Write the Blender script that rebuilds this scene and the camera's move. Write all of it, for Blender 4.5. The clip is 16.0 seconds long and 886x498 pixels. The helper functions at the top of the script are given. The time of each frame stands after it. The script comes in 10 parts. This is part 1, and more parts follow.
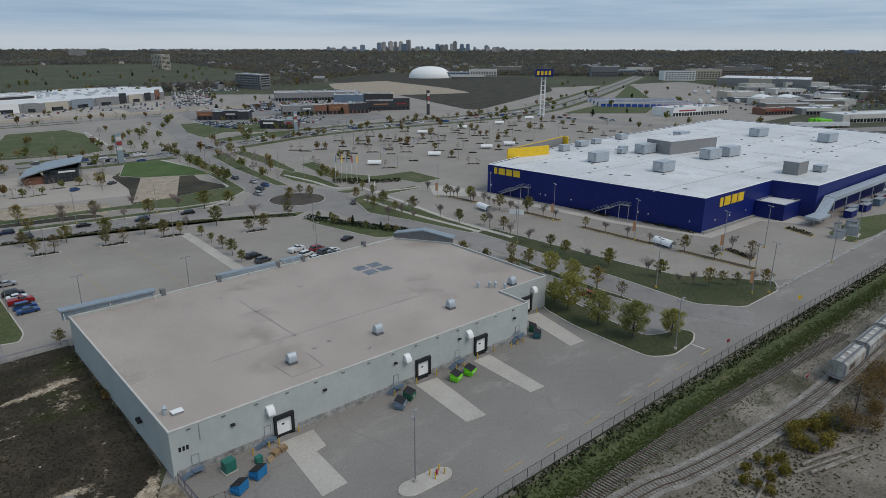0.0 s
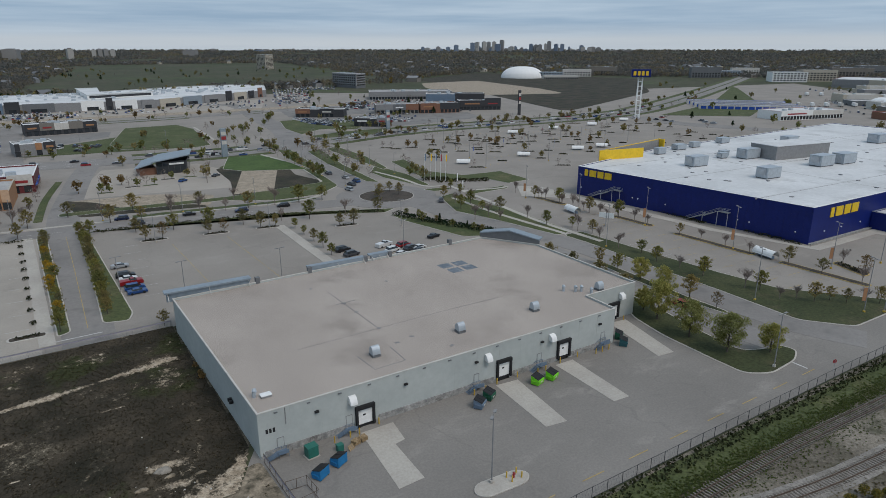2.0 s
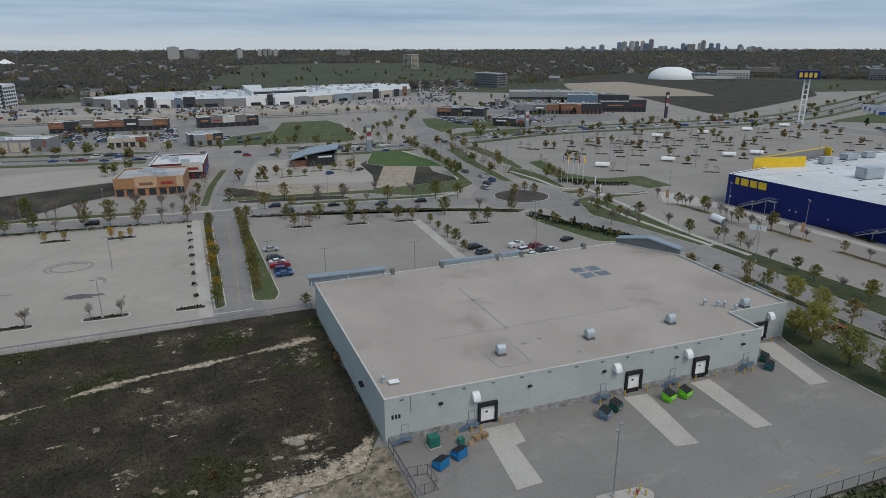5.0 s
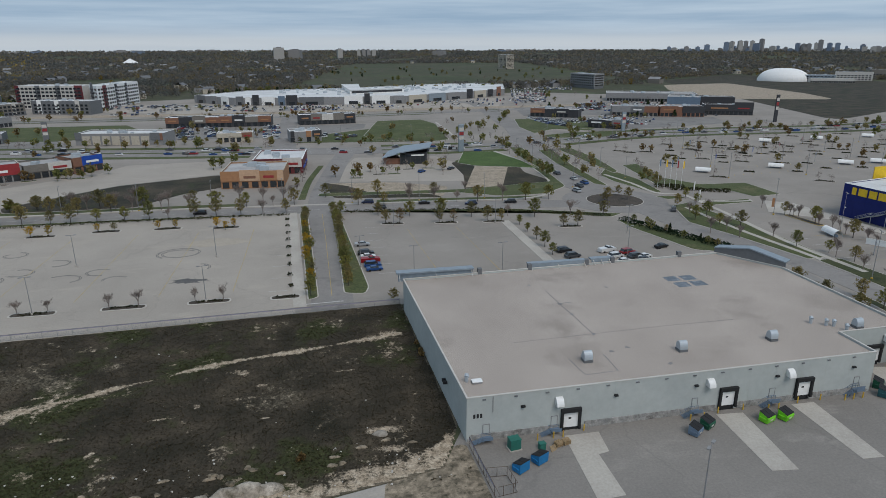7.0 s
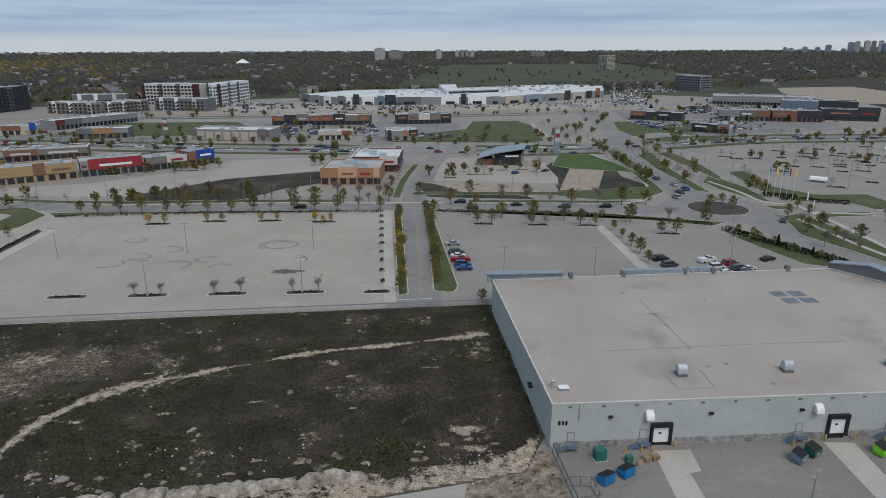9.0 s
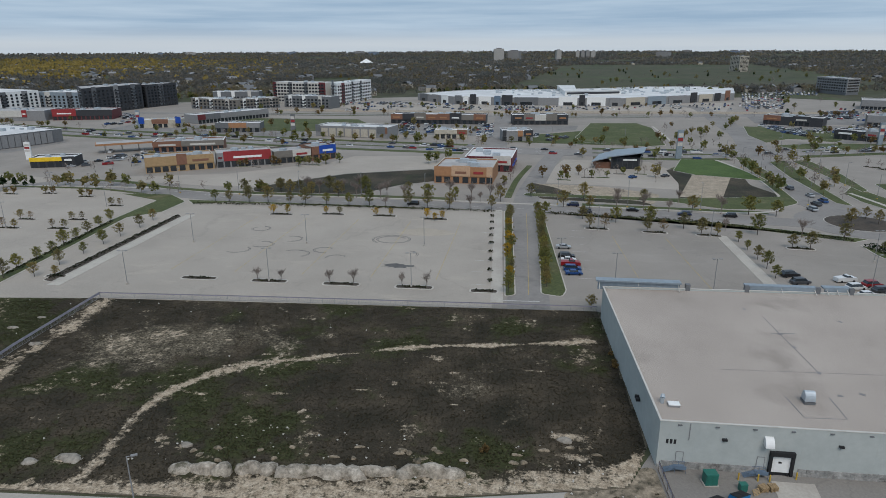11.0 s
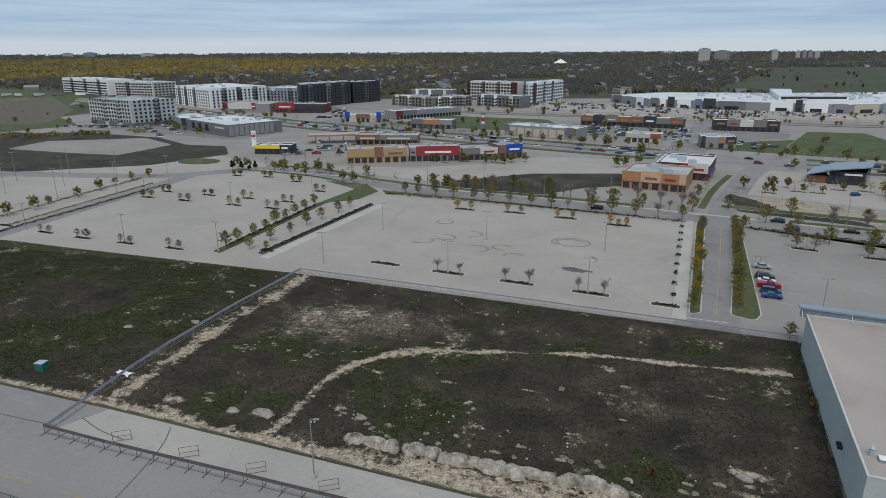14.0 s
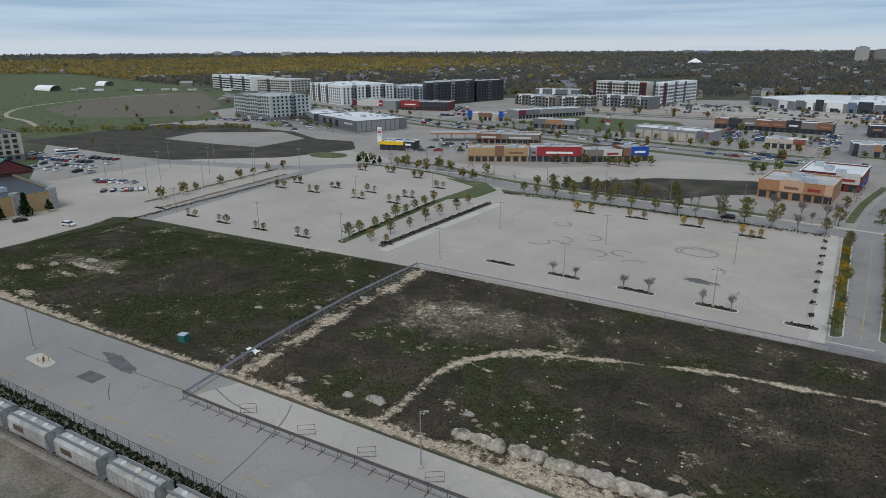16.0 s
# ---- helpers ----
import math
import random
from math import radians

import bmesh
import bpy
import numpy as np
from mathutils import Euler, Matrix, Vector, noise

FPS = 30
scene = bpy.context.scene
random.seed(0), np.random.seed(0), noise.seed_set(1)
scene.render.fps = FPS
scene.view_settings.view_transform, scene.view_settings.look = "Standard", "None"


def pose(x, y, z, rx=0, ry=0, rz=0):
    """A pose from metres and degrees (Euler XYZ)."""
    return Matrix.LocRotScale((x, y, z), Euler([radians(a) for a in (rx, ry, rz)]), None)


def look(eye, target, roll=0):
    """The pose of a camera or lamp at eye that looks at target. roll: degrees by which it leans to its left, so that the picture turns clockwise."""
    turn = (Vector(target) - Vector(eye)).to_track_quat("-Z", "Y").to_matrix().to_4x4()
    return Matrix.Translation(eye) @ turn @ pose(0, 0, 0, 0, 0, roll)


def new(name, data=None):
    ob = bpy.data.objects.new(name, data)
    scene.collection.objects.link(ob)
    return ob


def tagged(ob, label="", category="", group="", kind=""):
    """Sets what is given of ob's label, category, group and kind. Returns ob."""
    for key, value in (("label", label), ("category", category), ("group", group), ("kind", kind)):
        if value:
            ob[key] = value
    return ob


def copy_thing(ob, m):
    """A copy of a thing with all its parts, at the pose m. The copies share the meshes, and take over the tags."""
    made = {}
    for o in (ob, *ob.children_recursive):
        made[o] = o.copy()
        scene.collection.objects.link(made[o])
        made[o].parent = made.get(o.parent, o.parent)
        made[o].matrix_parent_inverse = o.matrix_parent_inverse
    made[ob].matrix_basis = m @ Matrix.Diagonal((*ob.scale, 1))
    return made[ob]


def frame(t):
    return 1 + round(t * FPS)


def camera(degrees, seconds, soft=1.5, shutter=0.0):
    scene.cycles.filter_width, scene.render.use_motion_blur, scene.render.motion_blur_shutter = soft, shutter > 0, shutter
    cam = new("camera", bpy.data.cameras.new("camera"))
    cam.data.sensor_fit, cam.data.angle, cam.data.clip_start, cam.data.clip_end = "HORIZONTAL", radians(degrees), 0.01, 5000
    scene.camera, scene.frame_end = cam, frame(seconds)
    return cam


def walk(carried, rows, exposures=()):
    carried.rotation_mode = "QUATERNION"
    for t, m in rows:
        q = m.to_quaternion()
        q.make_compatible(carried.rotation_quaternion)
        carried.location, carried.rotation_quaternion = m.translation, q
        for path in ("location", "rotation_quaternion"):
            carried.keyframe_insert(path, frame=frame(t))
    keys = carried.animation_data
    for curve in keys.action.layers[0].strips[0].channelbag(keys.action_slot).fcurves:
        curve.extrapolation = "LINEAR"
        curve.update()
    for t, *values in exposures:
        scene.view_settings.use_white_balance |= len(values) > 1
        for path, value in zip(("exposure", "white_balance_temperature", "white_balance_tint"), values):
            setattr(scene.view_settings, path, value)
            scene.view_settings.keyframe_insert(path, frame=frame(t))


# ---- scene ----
cam = camera(69.71, 16.0, soft=0.8)
# seconds, place, pitch, roll, yaw
ROWS = [
    (0.0, -0.11, -0.04, 59.96, -17.63, 0.09, -39.70),
    (0.5, -0.03, 0.11, 59.85, -17.63, 0.07, -37.67),
    (1.0, 0.01, 0.21, 59.76, -17.63, 0.05, -35.68),
    (1.5, 0.02, 0.29, 59.70, -17.63, 0.03, -33.67),
    (2.0, 0.01, 0.34, 59.65, -17.63, 0.01, -31.68),
    (2.5, -0.02, 0.37, 59.62, -17.63, -0.01, -29.62),
    (3.0, -0.06, 0.38, 59.60, -17.63, -0.02, -27.55),
    (3.5, -0.12, 0.38, 59.58, -17.63, -0.04, -25.50),
    (4.0, -0.19, 0.38, 59.58, -17.63, -0.06, -23.45),
    (6.5, -0.58, 0.34, 59.60, -17.61, -0.14, -13.26),
    (7.0, -0.65, 0.34, 59.60, -17.60, -0.15, -11.18),
    (7.5, -0.72, 0.35, 59.60, -17.59, -0.16, -9.14),
    (8.0, -0.79, 0.36, 59.59, -17.57, -0.17, -7.14),
    (10.5, -1.03, 0.54, 59.51, -17.48, -0.22, 4.78),
    (11.0, -1.06, 0.59, 59.49, -17.46, -0.23, 7.49),
    (11.5, -1.09, 0.64, 59.47, -17.44, -0.23, 10.43),
    (12.0, -1.13, 0.68, 59.44, -17.43, -0.24, 13.36),
    (12.5, -1.16, 0.71, 59.43, -17.41, -0.25, 16.13),
    (13.0, -1.19, 0.74, 59.41, -17.40, -0.25, 18.70),
    (13.5, -1.23, 0.75, 59.41, -17.39, -0.26, 21.43),
    (14.0, -1.28, 0.74, 59.41, -17.38, -0.26, 24.14),
    (14.5, -1.33, 0.71, 59.43, -17.38, -0.27, 26.92),
    (15.0, -1.41, 0.64, 59.46, -17.39, -0.27, 29.72),
    (15.5, -1.49, 0.55, 59.51, -17.40, -0.28, 32.42),
    (16.0, -1.61, 0.41, 59.58, -17.43, -0.29, 34.90),
]
walk(cam, [(t, pose(x, y, z, 90 + pitch, 0, yaw) @ pose(0, 0, 0, 0, 0, roll)) for t, x, y, z, pitch, roll, yaw in ROWS], ((0.0, 0.08, 6450, 13.8), (8.0, 0.13, 6450, 13.8), (16.0, 0.28, 6380, 13.4)))

# ---------- light ----------
SUN_EL, SUN_AZ = radians(52), radians(200)
world = bpy.data.worlds.new("overcast_sky")
scene.world = world
world.use_nodes = True
wn, wl = world.node_tree.nodes, world.node_tree.links
wn.clear()
w_out = wn.new("ShaderNodeOutputWorld")
w_bg = wn.new("ShaderNodeBackground")
w_sky = wn.new("ShaderNodeTexSky")
w_sky.sky_type, w_sky.sun_disc = "NISHITA", False
w_sky.sun_elevation, w_sky.sun_rotation = SUN_EL, SUN_AZ
w_sky.air_density, w_sky.dust_density = 1.0, 3.0
w_co = wn.new("ShaderNodeTexCoord")
w_sep = wn.new("ShaderNodeSeparateXYZ")
wl.new(w_co.outputs["Generated"], w_sep.inputs[0])
# cloud deck: long flat bands that close up towards the horizon
w_map = wn.new("ShaderNodeMapping")
w_map.inputs["Scale"].default_value = (2.2, 2.2, 42.0)
wl.new(w_co.outputs["Generated"], w_map.inputs[0])
w_noise = wn.new("ShaderNodeTexNoise")
w_noise.inputs["Scale"].default_value, w_noise.inputs["Detail"].default_value = 1.6, 7.0
w_noise.inputs["Roughness"].default_value = 0.55
wl.new(w_map.outputs[0], w_noise.inputs[0])
w_ramp = wn.new("ShaderNodeValToRGB")
w_ramp.color_ramp.elements[0].position, w_ramp.color_ramp.elements[0].color = 0.34, (2.75, 4.0, 5.25, 1)
w_ramp.color_ramp.elements[1].position, w_ramp.color_ramp.elements[1].color = 0.68, (4.2, 5.4, 6.4, 1)
wl.new(w_noise.outputs[0], w_ramp.inputs[0])
# bright clear strip just over the horizon
w_el = wn.new("ShaderNodeMath")
w_el.operation = "MULTIPLY_ADD"
w_el.inputs[1].default_value, w_el.inputs[2].default_value = 0.010, -0.005
wl.new(w_noise.outputs[0], w_el.inputs[0])
w_add = wn.new("ShaderNodeMath")
wl.new(w_sep.outputs["Z"], w_add.inputs[0])
wl.new(w_el.outputs[0], w_add.inputs[1])
w_band = wn.new("ShaderNodeValToRGB")
w_band.color_ramp.elements[0].position, w_band.color_ramp.elements[0].color = 0.0, (0.7, 0.7, 0.7, 1)
w_band.color_ramp.elements[1].position, w_band.color_ramp.elements[1].color = 0.034, (0, 0, 0, 1)
for pos, v in ((0.006, 0.78), (0.012, 0.7), (0.019, 0.35)):
    e = w_band.color_ramp.elements.new(pos)
    e.color = (v, v, v, 1)
wl.new(w_add.outputs[0], w_band.inputs[0])
w_m1 = wn.new("ShaderNodeMix")
w_m1.data_type = "RGBA"
wl.new(w_band.outputs[0], w_m1.inputs["Factor"])
wl.new(w_ramp.outputs[0], w_m1.inputs[6])
w_m1.inputs[7].default_value = (5.5, 6.0, 6.15, 1)
w_m2 = wn.new("ShaderNodeMix")
w_m2.data_type = "RGBA"
w_m2.inputs["Factor"].default_value = 0.9
wl.new(w_sky.outputs[0], w_m2.inputs[6])
wl.new(w_m1.outputs[2], w_m2.inputs[7])
wl.new(w_m2.outputs[2], w_bg.inputs[0])
w_bg.inputs[1].default_value = 0.1
wl.new(w_bg.outputs[0], w_out.inputs[0])

sun = new("sun", bpy.data.lights.new("sun", "SUN"))
sun.data.energy, sun.data.angle, sun.data.color = 1.5, radians(30), (1.0, 0.95, 0.87)
sun.matrix_world = look((0, 0, 300), (300 * math.cos(SUN_EL) * math.sin(-SUN_AZ + math.pi), 300 * math.cos(SUN_EL) * math.cos(SUN_AZ + math.pi), 300 - 300 * math.sin(SUN_EL)))
scene.view_settings.exposure = 0.12

# ---------- materials ----------
def node_mat(name, rough=0.9, metal=0.0, spec=0.3):
    m = bpy.data.materials.new(name)
    m.use_nodes = True
    b = m.node_tree.nodes["Principled BSDF"]
    b.inputs["Roughness"].default_value = rough
    b.inputs["Metallic"].default_value = metal
    b.inputs["Specular IOR Level"].default_value = spec
    return m, m.node_tree.nodes, m.node_tree.links, b


def noise_node(n, l, src, scale, detail=4.0, rough=0.6, stretch=None):
    if stretch:
        mp = n.new("ShaderNodeMapping")
        mp.inputs["Scale"].default_value = stretch
        l.new(src, mp.inputs[0])
        src = mp.outputs[0]
    t = n.new("ShaderNodeTexNoise")
    t.inputs["Scale"].default_value, t.inputs["Detail"].default_value, t.inputs["Roughness"].default_value = scale, detail, rough
    l.new(src, t.inputs[0])
    return t.outputs[0]


def ramp(n, l, src, stops):
    r = n.new("ShaderNodeValToRGB")
    els = r.color_ramp.elements
    while len(els) < len(stops):
        els.new(0.5)
    for e, (p, c) in zip(els, stops):
        e.position, e.color = p, (*c, 1)
    l.new(src, r.inputs[0])
    return r.outputs[0]


def mix(n, l, a, b, fac, mode="MIX"):
    m = n.new("ShaderNodeMix")
    m.data_type, m.blend_type = "RGBA", mode
    for sock, v in ((m.inputs["Factor"], fac), (m.inputs[6], a), (m.inputs[7], b)):
        if isinstance(v, (int, float)):
            sock.default_value = v
        elif isinstance(v, tuple):
            sock.default_value = (*v, 1)
        else:
            l.new(v, sock)
    return m.outputs[2]


def surface(name, c1, c2, big=0.05, fine=2.0, rough=0.9, bump=0.0, metal=0.0, spec=0.3, c3=None, spots=0.3, grain=0.25, stretch=None):
    """Two colours mixed by a large noise, a third in spots, a fine grain over all, in world metres."""
    m, n, l, b = node_mat(name, rough, metal, spec)
    pos = n.new("ShaderNodeNewGeometry").outputs["Position"]
    col = ramp(n, l, noise_node(n, l, pos, big, 5.0, 0.62, stretch), ((0.36, c1), (0.64, c2)))
    if c3:
        f = ramp(n, l, noise_node(n, l, pos, spots, 6.0, 0.65), ((0.55, (0, 0, 0)), (0.68, (1, 1, 1))))
        col = mix(n, l, col, c3, f)
    g = noise_node(n, l, pos, fine, 3.0, 0.7)
    shade = ramp(n, l, g, ((0.3, (1 - grain,) * 3), (0.7, (1 + grain,) * 3)))
    l.new(mix(n, l, col, shade, 1.0, "MULTIPLY"), b.inputs["Base Color"])
    if bump:
        bp = n.new("ShaderNodeBump")
        bp.inputs["Strength"].default_value, bp.inputs["Distance"].default_value = 0.6, bump
        l.new(g, bp.inputs["Height"])
        l.new(bp.outputs[0], b.inputs["Normal"])
    return m


def plain(name, c, rough=0.6, metal=0.0, vary=0.12, spec=0.4):
    """Painted or moulded things: one colour, a little uneven, varied from object to object."""
    m, n, l, b = node_mat(name, rough, metal, spec)
    pos = n.new("ShaderNodeNewGeometry").outputs["Position"]
    shade = ramp(n, l, noise_node(n, l, pos, 0.9, 4.0), ((0.3, (1 - vary,) * 3), (0.7, (1 + vary,) * 3)))
    l.new(mix(n, l, c, shade, 1.0, "MULTIPLY"), b.inputs["Base Color"])
    return m


def leaf(name, c1, c2, c3):
    m, n, l, b = node_mat(name, 0.75, 0.0, 0.2)
    geo = n.new("ShaderNodeNewGeometry")
    info = n.new("ShaderNodeObjectInfo")
    a = ramp(n, l, geo.outputs["Random Per Island"], ((0.0, c1), (0.55, c2), (1.0, c3)))
    t = ramp(n, l, info.outputs["Random"], ((0.0, (0.7, 0.75, 0.8)), (1.0, (1.25, 1.15, 0.95))))
    col = mix(n, l, a, t, 1.0, "MULTIPLY")
    l.new(col, b.inputs["Base Color"])
    see_through(n, l, b, col)
    return m


def see_through(n, l, b, col, share=0.5):
    """Leaves pass part of the light on to their far side."""
    tr = n.new("ShaderNodeBsdfTranslucent")
    l.new(col, tr.inputs["Color"])
    mx = n.new("ShaderNodeMixShader")
    mx.inputs[0].default_value = share
    l.new(b.outputs[0], mx.inputs[1])
    l.new(tr.outputs[0], mx.inputs[2])
    l.new(mx.outputs[0], n["Material Output"].inputs["Surface"])


def forest(name, stops, patch=0.004, crown=0.05):
    """Woods: crowns of several colours that gather into stands."""
    m, n, l, b = node_mat(name, 0.85, 0.0, 0.1)
    geo = n.new("ShaderNodeNewGeometry")
    a = noise_node(n, l, geo.outputs["Position"], patch, 3.0, 0.5)
    c = noise_node(n, l, geo.outputs["Position"], crown, 2.0, 0.5)
    s = n.new("ShaderNodeMath")
    s.operation = "MULTIPLY_ADD"
    s.inputs[1].default_value = 0.55
    l.new(a, s.inputs[0])
    half = n.new("ShaderNodeMath")
    half.operation = "MULTIPLY"
    half.inputs[1].default_value = 0.45
    l.new(c, half.inputs[0])
    l.new(half.outputs[0], s.inputs[2])
    col = ramp(n, l, s.outputs[0], stops)
    v = ramp(n, l, geo.outputs["Random Per Island"], ((0.0, (0.8, 0.8, 0.8)), (1.0, (1.2, 1.2, 1.2))))
    col = mix(n, l, col, v, 1.0, "MULTIPLY")
    l.new(col, b.inputs["Base Color"])
    see_through(n, l, b, col)
    return m


def paving(name, c1, c2, c3, dark, crack=0.05, grain=0.09, wide=0.008):
    """Worn asphalt: mottled, with pale scuffs, dark stains and a wandering net of fine sealed cracks."""
    m, n, l, b = node_mat(name, 0.92, 0.0, 0.25)
    pos = n.new("ShaderNodeNewGeometry").outputs["Position"]
    col = ramp(n, l, noise_node(n, l, pos, 0.03, 6.0, 0.62), ((0.36, c1), (0.64, c2)))
    scuff = ramp(n, l, noise_node(n, l, pos, 0.07, 6.0, 0.66, (1.0, 2.4, 1.0)), ((0.56, (0, 0, 0)), (0.72, (0.7, 0.7, 0.7))))
    col = mix(n, l, col, c3, scuff)
    spot = ramp(n, l, noise_node(n, l, pos, 0.16, 6.0, 0.7), ((0.62, (0, 0, 0)), (0.78, (0.6, 0.6, 0.6))))
    col = mix(n, l, col, dark, spot)
    warp = n.new("ShaderNodeTexNoise")
    warp.inputs["Scale"].default_value, warp.inputs["Detail"].default_value = 0.12, 4.0
    l.new(pos, warp.inputs[0])
    add = n.new("ShaderNodeVectorMath")
    add.operation = "MULTIPLY_ADD"
    add.inputs[1].default_value = (14, 14, 0)
    l.new(warp.outputs["Color"], add.inputs[0])
    l.new(pos, add.inputs[2])
    vo = n.new("ShaderNodeTexVoronoi")
    vo.feature = "DISTANCE_TO_EDGE"
    vo.inputs["Scale"].default_value = crack
    l.new(add.outputs[0], vo.inputs["Vector"])
    line = ramp(n, l, vo.outputs["Distance"], ((0.0, (0.3, 0.3, 0.3)), (wide, (0, 0, 0))))
    col = mix(n, l, col, dark, line)
    g = noise_node(n, l, pos, 2.6, 3.0, 0.7)
    col = mix(n, l, col, ramp(n, l, g, ((0.3, (1 - grain,) * 3), (0.7, (1 + grain,) * 3))), 1.0, "MULTIPLY")
    l.new(col, b.inputs["Base Color"])
    bp = n.new("ShaderNodeBump")
    bp.inputs["Strength"].default_value, bp.inputs["Distance"].default_value = 0.5, 0.004
    l.new(g, bp.inputs["Height"])
    l.new(bp.outputs[0], b.inputs["Normal"])
    return m


def field_soil(name):
    """Fallow ground: dark weeds, dry brown stalks, fresh green and bare sand, laid out by the ground's own masks."""
    m, n, l, b = node_mat(name, 0.97, 0.0, 0.1)
    pos = n.new("ShaderNodeNewGeometry").outputs["Position"]

    def mask(label, rough_scale, amount, lo, hi):
        at = n.new("ShaderNodeAttribute")
        at.attribute_name = label
        ns = noise_node(n, l, pos, rough_scale, 7.0, 0.7)
        ma = n.new("ShaderNodeMath")
        ma.operation = "MULTIPLY_ADD"
        ma.inputs[1].default_value = amount
        l.new(ns, ma.inputs[0])
        l.new(at.outputs["Fac"], ma.inputs[2])
        half = n.new("ShaderNodeMath")
        half.operation = "MULTIPLY"
        half.inputs[1].default_value = 0.5
        l.new(ma.outputs[0], half.inputs[0])
        return ramp(n, l, half.outputs[0], ((lo / 2, (0, 0, 0)), (hi / 2, (1, 1, 1))))

    col = ramp(n, l, noise_node(n, l, pos, 0.09, 7.0, 0.68), ((0.34, (0.025, 0.023, 0.016)), (0.5, (0.043, 0.036, 0.026)), (0.66, (0.075, 0.06, 0.042))))
    col = mix(n, l, col, ramp(n, l, noise_node(n, l, pos, 0.9, 5.0, 0.7), ((0.35, (0.028, 0.031, 0.014)), (0.65, (0.05, 0.054, 0.023)))), mask("green", 0.5, 0.9, 0.72, 0.98))
    col = mix(n, l, col, ramp(n, l, noise_node(n, l, pos, 1.4, 5.0, 0.7), ((0.35, (0.055, 0.046, 0.031)), (0.65, (0.17, 0.145, 0.105)))), mask("dry", 0.7, 1.5, 1.05, 1.5))
    sand = ramp(n, l, noise_node(n, l, pos, 0.8, 6.0, 0.7), ((0.32, (0.20, 0.155, 0.108)), (0.5, (0.34, 0.275, 0.20)), (0.68, (0.46, 0.39, 0.30))))
    col = mix(n, l, col, sand, mask("sand", 0.7, 1.7, 1.20, 1.46))
    g = noise_node(n, l, pos, 2.8, 4.0, 0.75)
    col = mix(n, l, col, ramp(n, l, g, ((0.3, (0.55,) * 3), (0.7, (1.45,) * 3))), 1.0, "MULTIPLY")
    l.new(col, b.inputs["Base Color"])
    bp = n.new("ShaderNodeBump")
    bp.inputs["Strength"].default_value, bp.inputs["Distance"].default_value = 0.7, 0.07
    l.new(g, bp.inputs["Height"])
    l.new(bp.outputs[0], b.inputs["Normal"])
    return m


M = {}
M["asphalt"] = paving("asphalt", (0.235, 0.212, 0.186), (0.285, 0.257, 0.226), (0.31, 0.283, 0.25), (0.165, 0.152, 0.136), 0.035)
M["lot_pale"] = paving("worn_pale_asphalt", (0.305, 0.274, 0.236), (0.36, 0.323, 0.278), (0.40, 0.352, 0.294), (0.22, 0.2, 0.175), 0.03)
M["road"] = surface("road_asphalt", (0.20, 0.186, 0.172), (0.24, 0.224, 0.208), 0.04, 1.2, 0.9, 0.003, c3=(0.16, 0.15, 0.14), spots=0.15, grain=0.10)
M["concrete"] = surface("concrete", (0.36, 0.33, 0.29), (0.43, 0.40, 0.35), 0.1, 2.2, 0.9, 0.003, grain=0.10)
M["kerb"] = surface("kerb_concrete", (0.40, 0.37, 0.33), (0.48, 0.45, 0.40), 0.2, 2.2, 0.9, 0.0, grain=0.12)
M["mulch"] = surface("bark_mulch", (0.055, 0.046, 0.038), (0.08, 0.066, 0.052), 0.3, 3.0, 0.95, 0.03, grain=0.4)
M["grass"] = surface("mown_grass", (0.056, 0.072, 0.026), (0.08, 0.092, 0.036), 0.06, 1.6, 0.95, 0.03, c3=(0.12, 0.11, 0.055), spots=0.08, grain=0.35)
M["verge_grass"] = surface("dull_verge_grass", (0.036, 0.046, 0.018), (0.06, 0.066, 0.028), 0.06, 1.6, 0.95, 0.03, c3=(0.085, 0.074, 0.042), spots=0.09, grain=0.35)
M["weeds"] = surface("weedy_earth", (0.02, 0.021, 0.013), (0.062, 0.05, 0.034), 0.06, 1.6, 0.97, 0.06, c3=(0.034, 0.042, 0.016), spots=0.08, grain=0.5)
M["sand"] = surface("sandy_earth", (0.26, 0.215, 0.16), (0.36, 0.30, 0.23), 0.25, 1.4, 0.95, 0.05, c3=(0.17, 0.14, 0.10), spots=0.6, grain=0.3)
M["farland"] = surface("far_land", (0.045, 0.055, 0.025), (0.07, 0.065, 0.04), 0.006, 0.05, 0.97, 0.0, c3=(0.06, 0.085, 0.03), spots=0.004, grain=0.3)
M["ballast"] = surface("rail_side_earth", (0.105, 0.09, 0.068), (0.215, 0.188, 0.15), 0.08, 2.2, 0.95, 0.05, c3=(0.055, 0.056, 0.03), spots=0.06, grain=0.4)
M["yard"] = paving("worn_yard_asphalt", (0.19, 0.175, 0.157), (0.235, 0.217, 0.195), (0.30, 0.278, 0.248), (0.14, 0.13, 0.118), 0.03, grain=0.11)
M["west_road"] = paving("worn_service_road", (0.215, 0.2, 0.182), (0.26, 0.242, 0.22), (0.3, 0.28, 0.25), (0.15, 0.14, 0.128), 0.04)
M["apron"] = paving("pale_worn_apron", (0.31, 0.284, 0.25), (0.37, 0.338, 0.295), (0.44, 0.39, 0.32), (0.2, 0.182, 0.16), 0.05)
M["field_soil"] = field_soil("fallow_soil")
M["roof_gravel"] = surface("roof_gravel", (0.325, 0.281, 0.244), (0.39, 0.34, 0.296), 0.045, 5.5, 0.95, 0.03, c3=(0.275, 0.238, 0.206), spots=0.05, grain=0.5)
